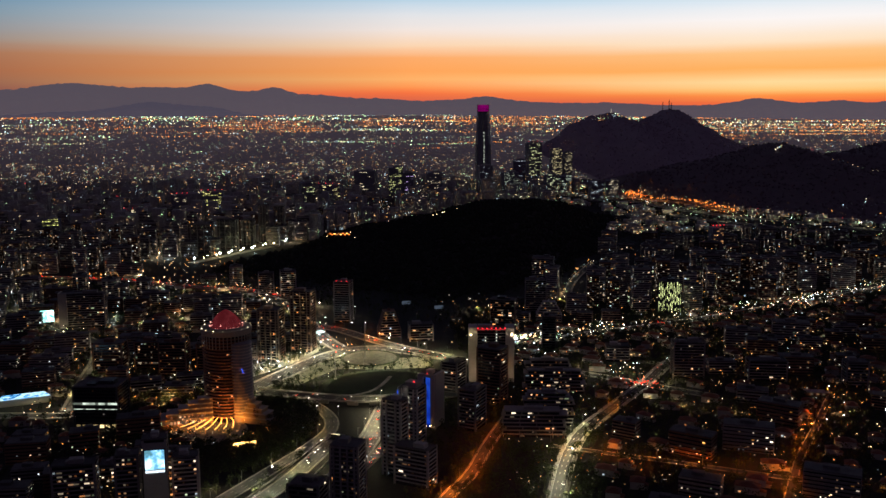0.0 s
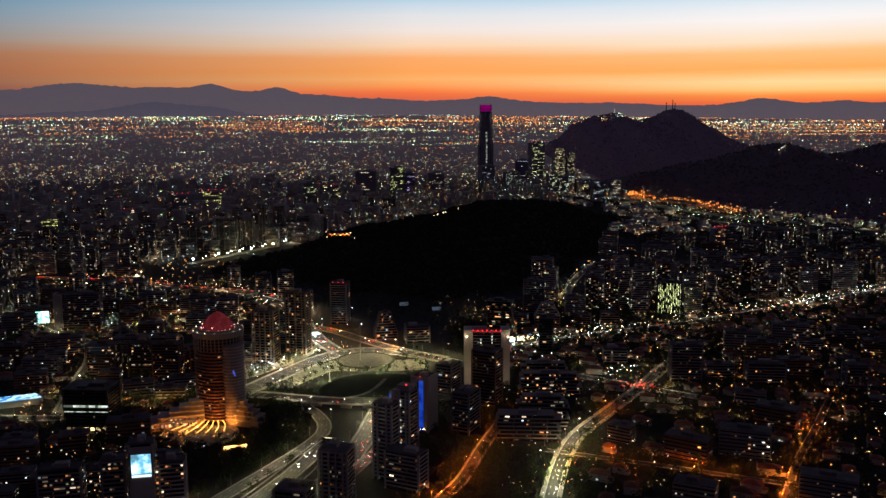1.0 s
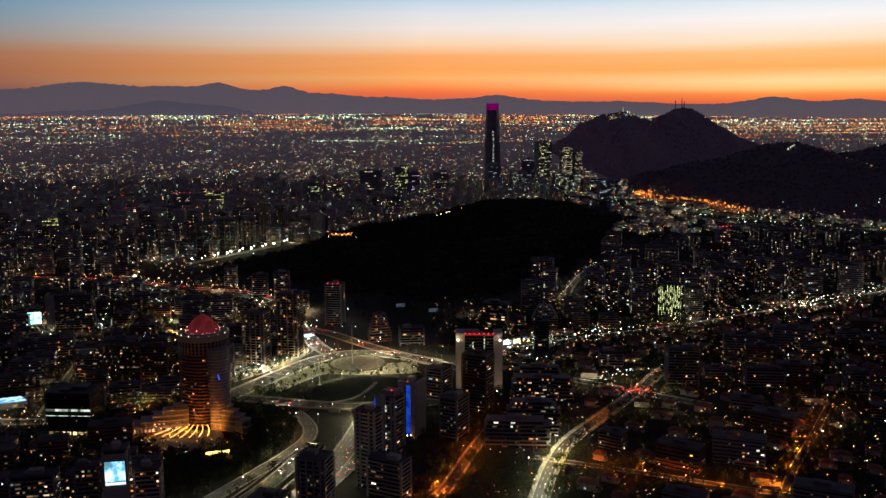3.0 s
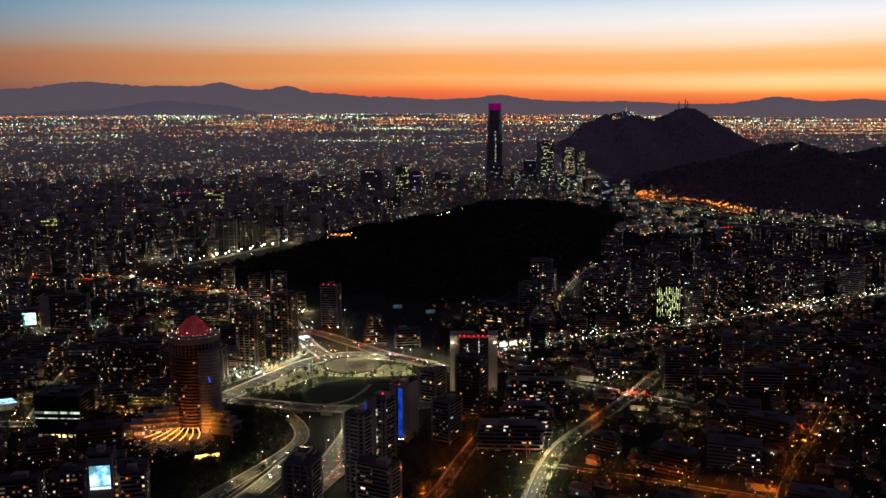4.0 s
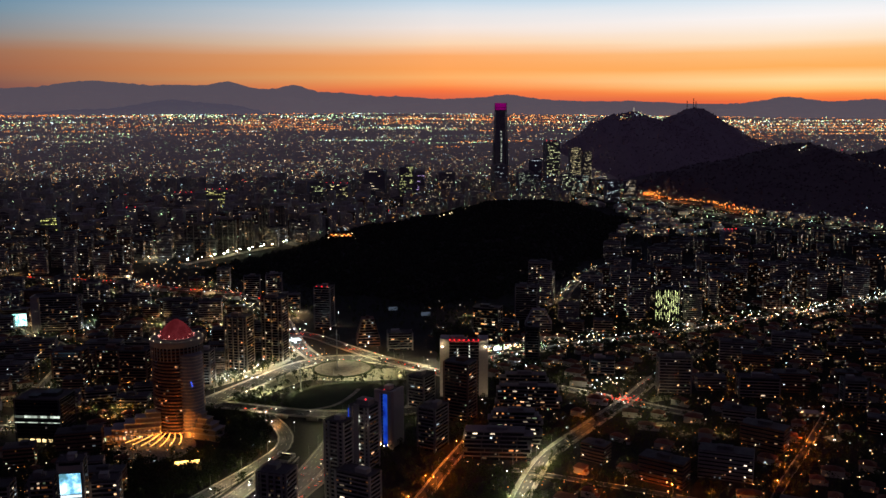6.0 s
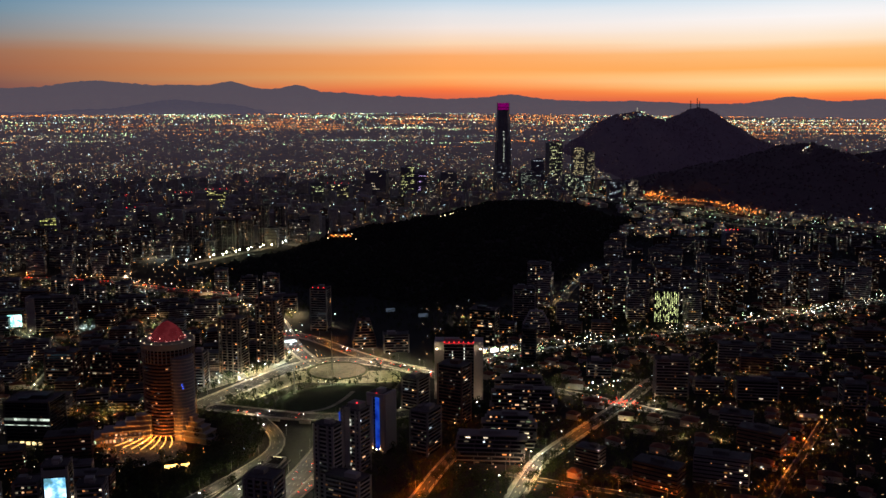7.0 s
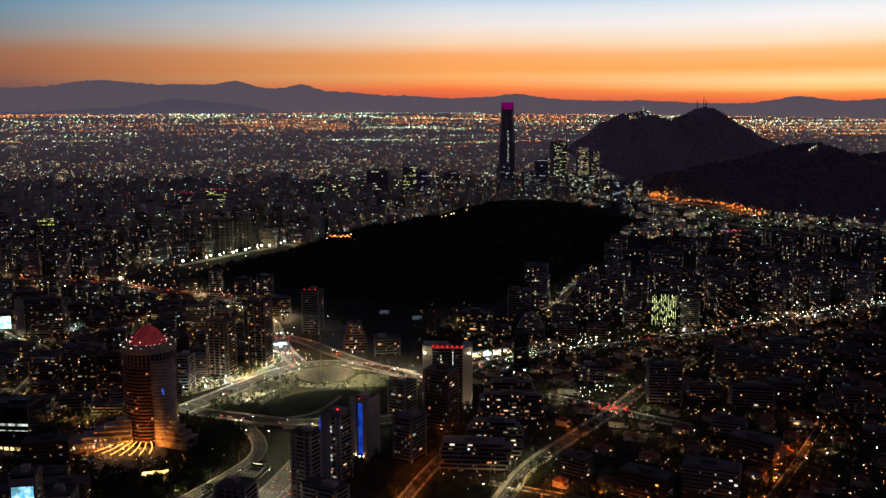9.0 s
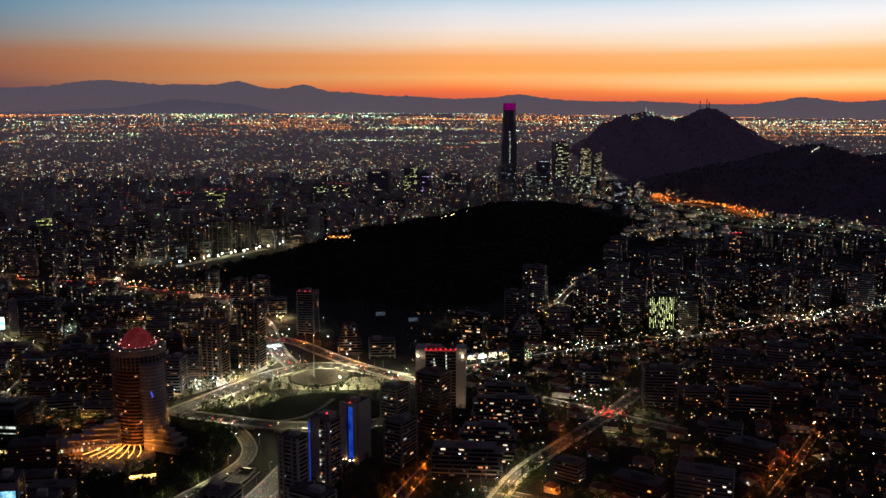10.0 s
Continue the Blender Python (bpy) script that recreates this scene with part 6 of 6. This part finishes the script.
# garden and porch lights in the low district
pts = []
for k in range(520):
    y = r.uniform(580, 1340)
    x = r.uniform(60, 0.6 * y + 40)
    if not near_road(x, y, 1):
        pts.append((x, y, r.uniform(1.5, 9), r.uniform(0.22, 0.55)))
for k in range(260):
    x, y = r.gauss(480, 130), r.gauss(1120, 90)
    pts.append((x, y, r.uniform(2, 9), r.uniform(0.3, 0.75)))
for k in range(260):
    y = r.uniform(620, 1500)
    x = r.uniform(-0.42 * y, -190)
    if free(x, y, 0.5, False):
        pts.append((x, y, r.uniform(1.5, 9), r.uniform(0.25, 0.6)))
lamps = []
for k in range(200):
    y = r.uniform(590, 1350)
    x = r.uniform(70, 0.58 * y + 40) if k % 3 else r.uniform(-0.40 * y, -200)
    if free(x, y, 0.5, False):
        lamps.append((x, y, r.uniform(2.5, 4.5), r.uniform(0.14, 0.34)))
for cx, cy, sx, sy, n in ((-290, 962, 40, 28, 26), (-330, 1080, 60, 40, 22), (-240, 1060, 46, 30, 18), (-300, 690, 60, 40, 24), (-236, 705, 30, 30, 12), (-235, 925, 26, 14, 14), (430, 1120, 110, 70, 76), (560, 1180, 90, 60, 54), (360, 980, 90, 60, 34), (-380, 1120, 90, 130, 50), (-300, 690, 50, 60, 14), (-262, 905, 36, 22, 16), (-185, 1300, 45, 80, 44), (-150, 1060, 20, 45, 20), (300, 1060, 60, 40, 18), (-125, 1120, 22, 40, 16), (-150, 1010, 30, 20, 16), (-225, 960, 50, 16, 14), (-245, 880, 40, 20, 8), (-460, 1235, 16, 10, 8), (-60, 1030, 45, 25, 16), (150, 1105, 36, 16, 18), (243, 945, 14, 16, 8), (190, 1000, 30, 30, 8), (-120, 770, 16, 40, 7), (-104, 785, 6, 26, 12), (-98, 850, 6, 16, 6)):
    for k in range(n):
        x, y = r.gauss(cx, sx), r.gauss(cy, sy)
        if not in_park(x, y) and island_hill(x, y) < 0.8:
            lamps.append((x, y, r.uniform(2.5, 5), r.uniform(0.16, 0.4)))
# paved yards between the blocks, each under its own lamps
b = Build()
b.ribbon(curve([(-196, 978, 0.1), (-160, 1020, 0.1), (-128, 1066, 0.1), (-104, 1128, 0.1)], 10), 34)
structure("yard_paving", b, M_PLAZA, "pale lit yard beside the apartment towers", "yard")
b = Build()
b.box(-248, 900, -0.1, 66, 22, 0.2, 0.2)
structure("yard_paving", b, M_PLAZA, "lit garden terrace behind the hotel", "yard")
for k in range(22):
    lamps.append((r.gauss(-248, 20), r.gauss(900, 8), r.uniform(6, 9), r.uniform(0.3, 0.5)))
made = 0
while made < 34:
    y = r.uniform(880, 1480) if made % 2 else r.uniform(760, 1260)
    x = r.uniform(-0.42 * y, -205) if made % 2 else r.uniform(200, 0.54 * y)
    if not free(x, y, 6, True):
        continue
    made += 1
    b = Build()
    b.box(0, 0, -0.2, r.uniform(16, 34), r.uniform(10, 18), 0.28)
    ob = structure("yard_paving", b, M_PLAZA, "small lit yard between blocks", "yard")
    ob.matrix_basis = pose(x, y, 0, 0, 0, r.uniform(-30, 30))
    for k in range(r.randint(2, 4)):
        lamps.append((x + r.gauss(0, 6), y + r.gauss(0, 5), r.uniform(3, 6), r.uniform(0.28, 0.5)))
pools, hoods, globes = Build(), Build(), []
for stops, n in (([(-150, 925), (-118, 950), (-92, 972), (-64, 990), (-30, 996), (10, 1003), (45, 1015)], 34), ([(-150, 960), (-118, 1002), (-92, 1035), (-70, 1062)], 16), ([(-84, 1040), (-62, 1068), (-30, 1074), (0, 1058)], 16), ([(-170, 990), (-146, 1030), (-112, 1075), (-90, 1110)], 14)):
    line = curve([(*p, 0) for p in stops], 3)
    for k in range(n):
        p = line[int((k + r.random()) / n * (len(line) - 1))]
        x, y = p[0] + r.gauss(0, 5), p[1] + r.gauss(0, 5)
        pools.add([(x - 0.3, y - 0.3, 4.6), (x + 0.3, y - 0.3, 4.6), (x + 0.3, y + 0.3, 4.6), (x - 0.3, y + 0.3, 4.6)], [(3, 2, 1, 0)])
        hoods.box(x, y, 4.64, 0.9, 0.9, 0.2)
        hoods.box(x + 0.4, y, -0.1, 0.12, 0.12, 4.8)
        if k % 3 == 0:
            globes.append((x, y, 5.0, r.uniform(0.16, 0.36)))
stuff("plaza_lamp_faces", pools, glow("plaza_lamps", WHITE, 330.0, True, colors=[(0.7, (1.0, 0.88, 0.42)), (0.3, (0.95, 1.0, 0.6))], islands=True), "low lamps over the roundabout plaza", "lamps")
lights("plaza_lamp_heads", globes, G_SPOT, "lamp heads over the roundabout plaza")
district, heads = Build(), []
while len(heads) < 380:
    y = r.uniform(1240, 2300) if len(heads) < 200 else r.uniform(1900, 3500)
    x = r.uniform(-0.43, 0.52) * y
    if (x > 380 and y > 1700) or (x > 0 and y < 1900 and r.random() < 0.8) or in_park(x, y) or island_hill(x, y) > 0.8 or spur_hill(x, y) > 0.8 or not free(x, y, 1.0, False):
        continue
    if len(heads) % 2:
        heads.append((x, y, 7.7, r.uniform(0.4, 0.9)))
    else:
        heads.append((x + r.uniform(-9, 9), y, r.uniform(8, 20), r.uniform(0.3, 0.6)))
    hoods.box(x, y, 7.05, 1.3, 1.3, 0.25)
    hoods.box(x + 0.6, y, -0.1, 0.16, 0.16, 7.2)
    district.add([(x - 0.45, y - 0.45, 7), (x + 0.45, y - 0.45, 7), (x + 0.45, y + 0.45, 7), (x - 0.45, y + 0.45, 7)], [(3, 2, 1, 0)])
for x, y in ((-172, 1020), (-150, 1024), (-185, 1180), (-204, 1124), (-150, 1160), (-165, 1250), (-132, 1290), (-190, 1300), (-112, 1335), (-222, 1250), (-240, 1190), (-138, 1050), (-122, 1066), (-106, 1070), (-100, 1092), (-182, 1032), (-128, 1036), (-92, 1130)):
    hoods.box(x, y, 7.05, 1.3, 1.3, 0.25)
    hoods.box(x + 0.6, y, -0.1, 0.16, 0.16, 7.2)
    district.add([(x - 0.45, y - 0.45, 7), (x + 0.45, y - 0.45, 7), (x + 0.45, y + 0.45, 7), (x - 0.45, y + 0.45, 7)], [(3, 2, 1, 0)])
stuff("lamp_posts", hoods, M_DARKSTEEL, "posts and hoods of lamps over plaza and streets", "lamps")
stuff("district_lamp_faces", district, glow("district_lamps", WHITE, 2400.0, True, colors=[(0.4, (1.0, 0.62, 0.3)), (0.4, (1.0, 0.84, 0.55)), (0.2, (0.8, 0.95, 1.0))], islands=True), "street lamps between the apartment blocks", "lamps")
lights("district_lamp_heads", heads, G_SPOT, "bright heads of lamps between the apartment blocks")
faces, caps = Build(), Build()
for x, y, z, s in lamps:
    z += 1.5
    h = 0.12 + s * 0.8
    faces.add([(x - h, y - h, z), (x + h, y - h, z), (x + h, y + h, z), (x - h, y + h, z)], [(3, 2, 1, 0)])
    caps.box(x, y, z + 0.03, h * 2.6, h * 2.6, 0.25)
    caps.box(x + h * 1.3, y, -0.2, 0.12, 0.12, z + 0.3)
stuff("garden_lamp_faces", faces, G_GARDEN, "glowing lamps in gardens and yards", "lamps")
stuff("garden_lamp_posts", caps, M_DARKSTEEL, "posts and hoods of garden lamps", "lamps")
porch = []
for k in range(900):
    y = 580 + 800 * r.random()
    x = r.uniform(60, 0.58 * y + 40)
    if not near_road(x, y, 1):
        c = r.random()
        for j in range(1 + int(3 * c * c)):
            porch.append((x + r.gauss(0, 4), y + r.gauss(0, 4), r.uniform(1.5, 8), r.uniform(0.22, 0.6)))
for k in range(760):
    y = r.uniform(620, 1600)
    porch.append((r.uniform(-0.42 * y, -200), y, r.uniform(1.5, 8) if k % 2 else r.uniform(6, 30), r.uniform(0.18, 0.5)))
for k in range(110):
    x, y = r.gauss(-215, 45), r.gauss(1310, 100)
    if free(x, y, 0.5, False):
        porch.append((x, y, r.uniform(2, 12), r.uniform(0.3, 0.6)))
for k in range(130):
    x, y = r.gauss(-196, 34), r.gauss(788, 17)
    porch.append((x, y, r.uniform(3, 9), r.uniform(0.16, 0.42)))
lights("porch_lights", porch, G_PORCH, "small warm lights of porches and terraces")
cool = [(r.gauss(cx, 9), r.gauss(cy, 9), r.uniform(5, 8), r.uniform(0.18, 0.32)) for cx, cy in ((-165, 985), (-178, 1000), (-150, 1030), (-138, 1048), (-186, 980), (-95, 1110), (-104, 1132), (-128, 1065), (-158, 1008), (-170, 1030), (-118, 1180), (-108, 1205), (-112, 1160), (-140, 1000), (240, 940), (-22, 1120), (-50, 1200), (160, 1020), (560, 1240), (640, 1285)) for j in range(2)]
for k in range(26):
    p = r.choice(STRIP)
    cool.append((p[0] + r.gauss(0, 12), p[1] + r.gauss(0, 12), r.uniform(5, 9), r.uniform(0.2, 0.4)))
lights("yard_lamps", cool, G_COOLLAMP, "cool white lamps over yards and parking")
lights("garden_lights", pts, G_PORCH, "small garden and porch lights between trees")

# ---- the city to the horizon ----
r = random.Random(99)
b, far_b, wins = Build(), Build(), Build()
taken = {(int(ox // 40), int(oy // 40)) for ox, oy, o in OCCUPIED if oy > 2050}
count = 0
while count < 5600:
    v = r.uniform(34, 250)
    dist = 492000 / v
    if dist < 2050:
        continue
    u = r.uniform(-0.45, 0.62)
    y = reach(dist, u)
    x = u * y
    k = y / dist
    if in_park(x, y) or island_hill(x, y) > 0.5 or spur_hill(x, y) > 0.5 or far_hill(x, y) > 0.5:
        continue
    if y < 3700 and any((ox - x) ** 2 + (oy - y) ** 2 < (o + 20) ** 2 for ox, oy, o in OCCUPIED[-40:]):
        continue
    if (int(x // 40), int(y // 40)) in taken:
        continue
    if dist < 3800 and (near_road(x, y, 14) or (u > 0.2 and any(near_road(x, y + g, 14) for g in (45, 90, 130)))):
        continue
    if u > 0.2 and dist < 3300 and r.random() < 0.6:
        continue
    count += 1
    h = r.choice((10, 14, 20, 28, 36, 48)) * r.uniform(0.8, 1.25)
    if u < 0.0 and dist < 3200:
        h *= 1.25
    if u > 0.2 and dist < 3000:
        h = min(h, 11)
    if dist > 3300:
        h = r.choice((5, 6, 8, 10, 14, 24)) * r.uniform(0.8, 1.25)
    w, d = r.uniform(14, 34), r.uniform(14, 26)
    z = plain(x, y)
    (b if dist < 3300 else far_b).box(x, y, z - 3, w * k, d * k, (h + 3) * k, r.uniform(-0.3, 0.3))
    for q in range(r.randint(3, 14) if dist < 5000 else r.randint(0, 4)):
        s = max(1.2, y * 0.00036) * r.uniform(0.5, 1.3)
        wins.box(x + r.uniform(-0.5, 0.5) * w * k, y - d * k * 0.62, z + r.uniform(0.1, 0.95) * h * k, s * 1.2, s, s * 0.7)
stuff("city_blocks", b, M_CITYWALL, "countless weathered city blocks reaching to the mountains", "buildings")
# haze painted as emission on far blocks and plain, stronger with distance
haze = mat("far_city_haze_glow", (0.34, 0.31, 0.31), 1.0, scale=0.05, fine=0.6, vary=0.3)
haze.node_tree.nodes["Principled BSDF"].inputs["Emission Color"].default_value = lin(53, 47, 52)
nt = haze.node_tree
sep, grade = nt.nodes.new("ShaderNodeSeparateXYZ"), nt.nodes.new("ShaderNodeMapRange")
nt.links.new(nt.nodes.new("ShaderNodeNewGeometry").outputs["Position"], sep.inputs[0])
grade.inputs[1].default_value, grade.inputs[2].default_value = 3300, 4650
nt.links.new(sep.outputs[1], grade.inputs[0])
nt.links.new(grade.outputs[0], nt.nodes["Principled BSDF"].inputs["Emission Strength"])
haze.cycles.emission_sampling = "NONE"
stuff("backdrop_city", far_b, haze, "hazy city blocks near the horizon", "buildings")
g = Build()
rows = [3605 + 1085 * i / 20 for i in range(21)]
for y in rows:
    for i in range(41):
        x = -3300 + 6800 * i / 40
        g.v.append((x, y, plain(x, y) + 1.5))
for j in range(20):
    for i in range(40):
        a = j * 41 + i
        g.f.append((a, a + 1, a + 42, a + 41))
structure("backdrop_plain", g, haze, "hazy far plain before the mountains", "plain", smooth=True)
stuff("city_windows", wins, G_DIM, "countless dim lit windows of the far city", "windows")

sets = {"dots": Build(), "dim": Build(), "orange": Build(), "bright": Build(), "red": Build()}
for k in range(17500):
    v = 13 + 235 * r.random() ** 1.5
    dist = 492000 / v
    u = r.uniform(-0.46, 0.62)
    y = reach(dist, u)
    x = u * y
    edge = 17 if u < 0.05 else 17 + (u - 0.05) * 26
    if v < edge or dist < 2000:
        continue
    if (in_park(x, y) or island_hill(x, y) > 0.5 or spur_hill(x, y) > 0.5 or (far_hill(x, y) > 0.5)):
        continue
    kind = "dots"
    if 48 < v < 130 and r.random() < 0.5:
        continue
    patch = noise.noise((u * 7, v * 0.14, 1.3)) + 0.6 * noise.noise((u * 26, v * 0.5, 8.8))
    if v < 58 and r.random() > 0.36 + patch:
        continue
    if v < 52 and noise.noise((u * 5, v * 0.2, 21.7)) > 0.0 and r.random() < 0.7:
        kind = "orange"
    elif v < 52 and r.random() < 0.45:
        kind = "bright"
    elif 45 < v < 125 and r.random() < 0.8:
        kind = "dim"
    elif r.random() < 0.02:
        kind = "red" if v > 60 and r.random() < 0.5 else "bright"
    s = y * 0.00038 * r.uniform(0.5, 1.35)
    sets[kind].gem(x, y, plain(x, y) + r.uniform(2, 22) * y / dist, s, 0.65)
for k in range(3400):
    y, u = r.uniform(1950, 3700), r.uniform(-0.46, 0.5)
    x = u * y
    if in_park(x, y) or island_hill(x, y) > 0.5 or spur_hill(x, y) > 0.5 or far_hill(x, y) > 0.5:
        continue
    if u > 0.2 and r.random() < 0.75:
        continue
    kind = "red" if r.random() < 0.03 else ("bright" if r.random() < 0.06 else "dots")
    sets[kind].gem(x, y, plain(x, y) + r.uniform(8, 40), y * 0.0004 * r.uniform(0.5, 1.3), 0.7)
for k in range(10500):
    u = r.uniform(-0.46, 0.62)
    edge = 17 if u < 0.05 else 17 + (u - 0.05) * 26
    v = edge + 0.3 + 30 * r.random() ** 1.7
    row = noise.noise((u * 2.2, v * 0.8, 5.5)) + 0.5 * noise.noise((u * 24, v * 0.9, 2.2))
    if r.random() > 0.24 + 1.2 * row:
        continue
    y = reach(492000 / v, u)
    x = u * y
    if far_hill(x, y) > 0.5 or spur_hill(x, y) > 0.5:
        continue
    kind = "orange" if noise.noise((u * 6, v * 0.25, 31)) > -0.05 else "bright"
    if r.random() < 0.25:
        kind = "dots"
    sets[kind].gem(x, y - 3, plain(x, y) + 3, y * 0.0004 * r.uniform(0.6, 1.4), 0.6)
# long lit roads far off
STRINGS = []
for k in range(70):
    u0, v0, run = r.uniform(-0.46, 0.58), 18 + 62 * r.random() ** 1.3, r.uniform(0.02, 0.12)
    STRINGS.append((u0, u0 + run, v0, v0 + r.uniform(-14, 14) * run, int(run * r.uniform(150, 420)) + 3, r.choice(("dots", "dots", "bright", "bright", "orange"))))
BANDS = []
for u0, u1, v0, v1, n, kind in ((-0.26, -0.15, 19, 26, 90, "bright"), (-0.47, -0.38, 20, 23, 60, "orange"), (-0.18, -0.04, 27, 42, 230, "orange"), (-0.12, 0.0, 20, 26, 70, "bright"), (-0.03, 0.06, 41, 45, 90, "bright"), (-0.02, 0.06, 22, 38, 90, "orange"), (0.06, 0.21, 22, 30, 110, "orange"), (-0.36, -0.24, 50, 56, 50, "bright"), (0.34, 0.62, 36, 60, 330, "orange"), (0.36, 0.62, 32, 56, 190, "bright"), (0.30, 0.4, 30, 44, 60, "orange")):
    for k in range(4):
        va = v0 + (v1 - v0) * (k + 0.5) / 4
        BANDS.append((u0 + r.uniform(0, 0.03), u1 - r.uniform(0, 0.03), va + r.uniform(-1, 1), va + r.uniform(-1, 1), n // 4, kind))
for u0, u1, v0, v1, n, kind in (*STRINGS, (-0.47, -0.385, 67, 65, 60, "orange"), (-0.42, -0.39, 64, 63, 10, "bright"), (-0.40, -0.05, 36, 46, 60, "dots"), (-0.02, 0.10, 26, 30, 46, "bright"), (0.36, 0.60, 49, 53, 130, "orange"), (0.36, 0.60, 36, 42, 70, "bright"), (0.36, 0.6, 44, 47, 60, "orange"), (-0.43, -0.2, 20, 22, 60, "orange"), (-0.22, 0.02, 21, 24, 70, "bright"), (0.02, 0.2, 26, 34, 90, "orange"), *BANDS):
    for k in range(n):
        t = (k + r.random()) / n
        u, v = u0 + (u1 - u0) * t, v0 + (v1 - v0) * t + r.gauss(0, 0.5)
        y = reach(492000 / max(v, 14), u)
        if far_hill(u * y, y) > 0.5 or spur_hill(u * y, y) > 0.5:
            continue
        sets[kind].gem(u * y, y - 4, plain(u * y, y) + 3, y * 0.00046 * r.uniform(0.7, 1.3), 0.7)
for k in range(260):
    p = r.choice(RIVER_OR)
    sets["orange"].gem(p[0] + r.gauss(0, 13), p[1] + r.gauss(0, 13), r.uniform(6, 14), r.uniform(0.8, 1.7))
for k in range(170):
    p = r.choice(RIVER_RD if k % 3 else RIVER_LO)
    sets["dots" if k % 2 else "bright"].gem(p[0] + r.gauss(0, 10), p[1] + r.gauss(0, 10), r.uniform(6, 12), r.uniform(0.6, 1.1))
for k in range(900):
    x, y = (r.gauss(600, 150), r.gauss(3120, 260)) if k % 2 else (r.uniform(-420, 330), r.uniform(2350, 3450))
    if not in_park(x, y) and island_hill(x, y) < 0.5 and spur_hill(x, y) < 0.5 and far_hill(x, y) < 0.5:
        sets["bright" if r.random() < 0.3 else "dots"].gem(x, y, plain(x, y) + r.uniform(4, 50), r.uniform(0.6, 1.4), 0.7)
stuff("far_street_lights", sets["dots"], G_FARDOTS, "countless street and house lights of the far city", "lights")
stuff("far_dim_lights", sets["dim"], G_DIM, "countless faint lights of the far city", "lights")
stuff("far_orange_lights", sets["orange"], G_ORANGE, "countless orange street lights near the horizon", "lights")
stuff("far_bright_lights", sets["bright"], G_BRIGHT, "scattered bright green-white lights of the far city", "lights")
stuff("far_red_lights", sets["red"], G_RED, "scattered red roof lights of the far city", "lights")
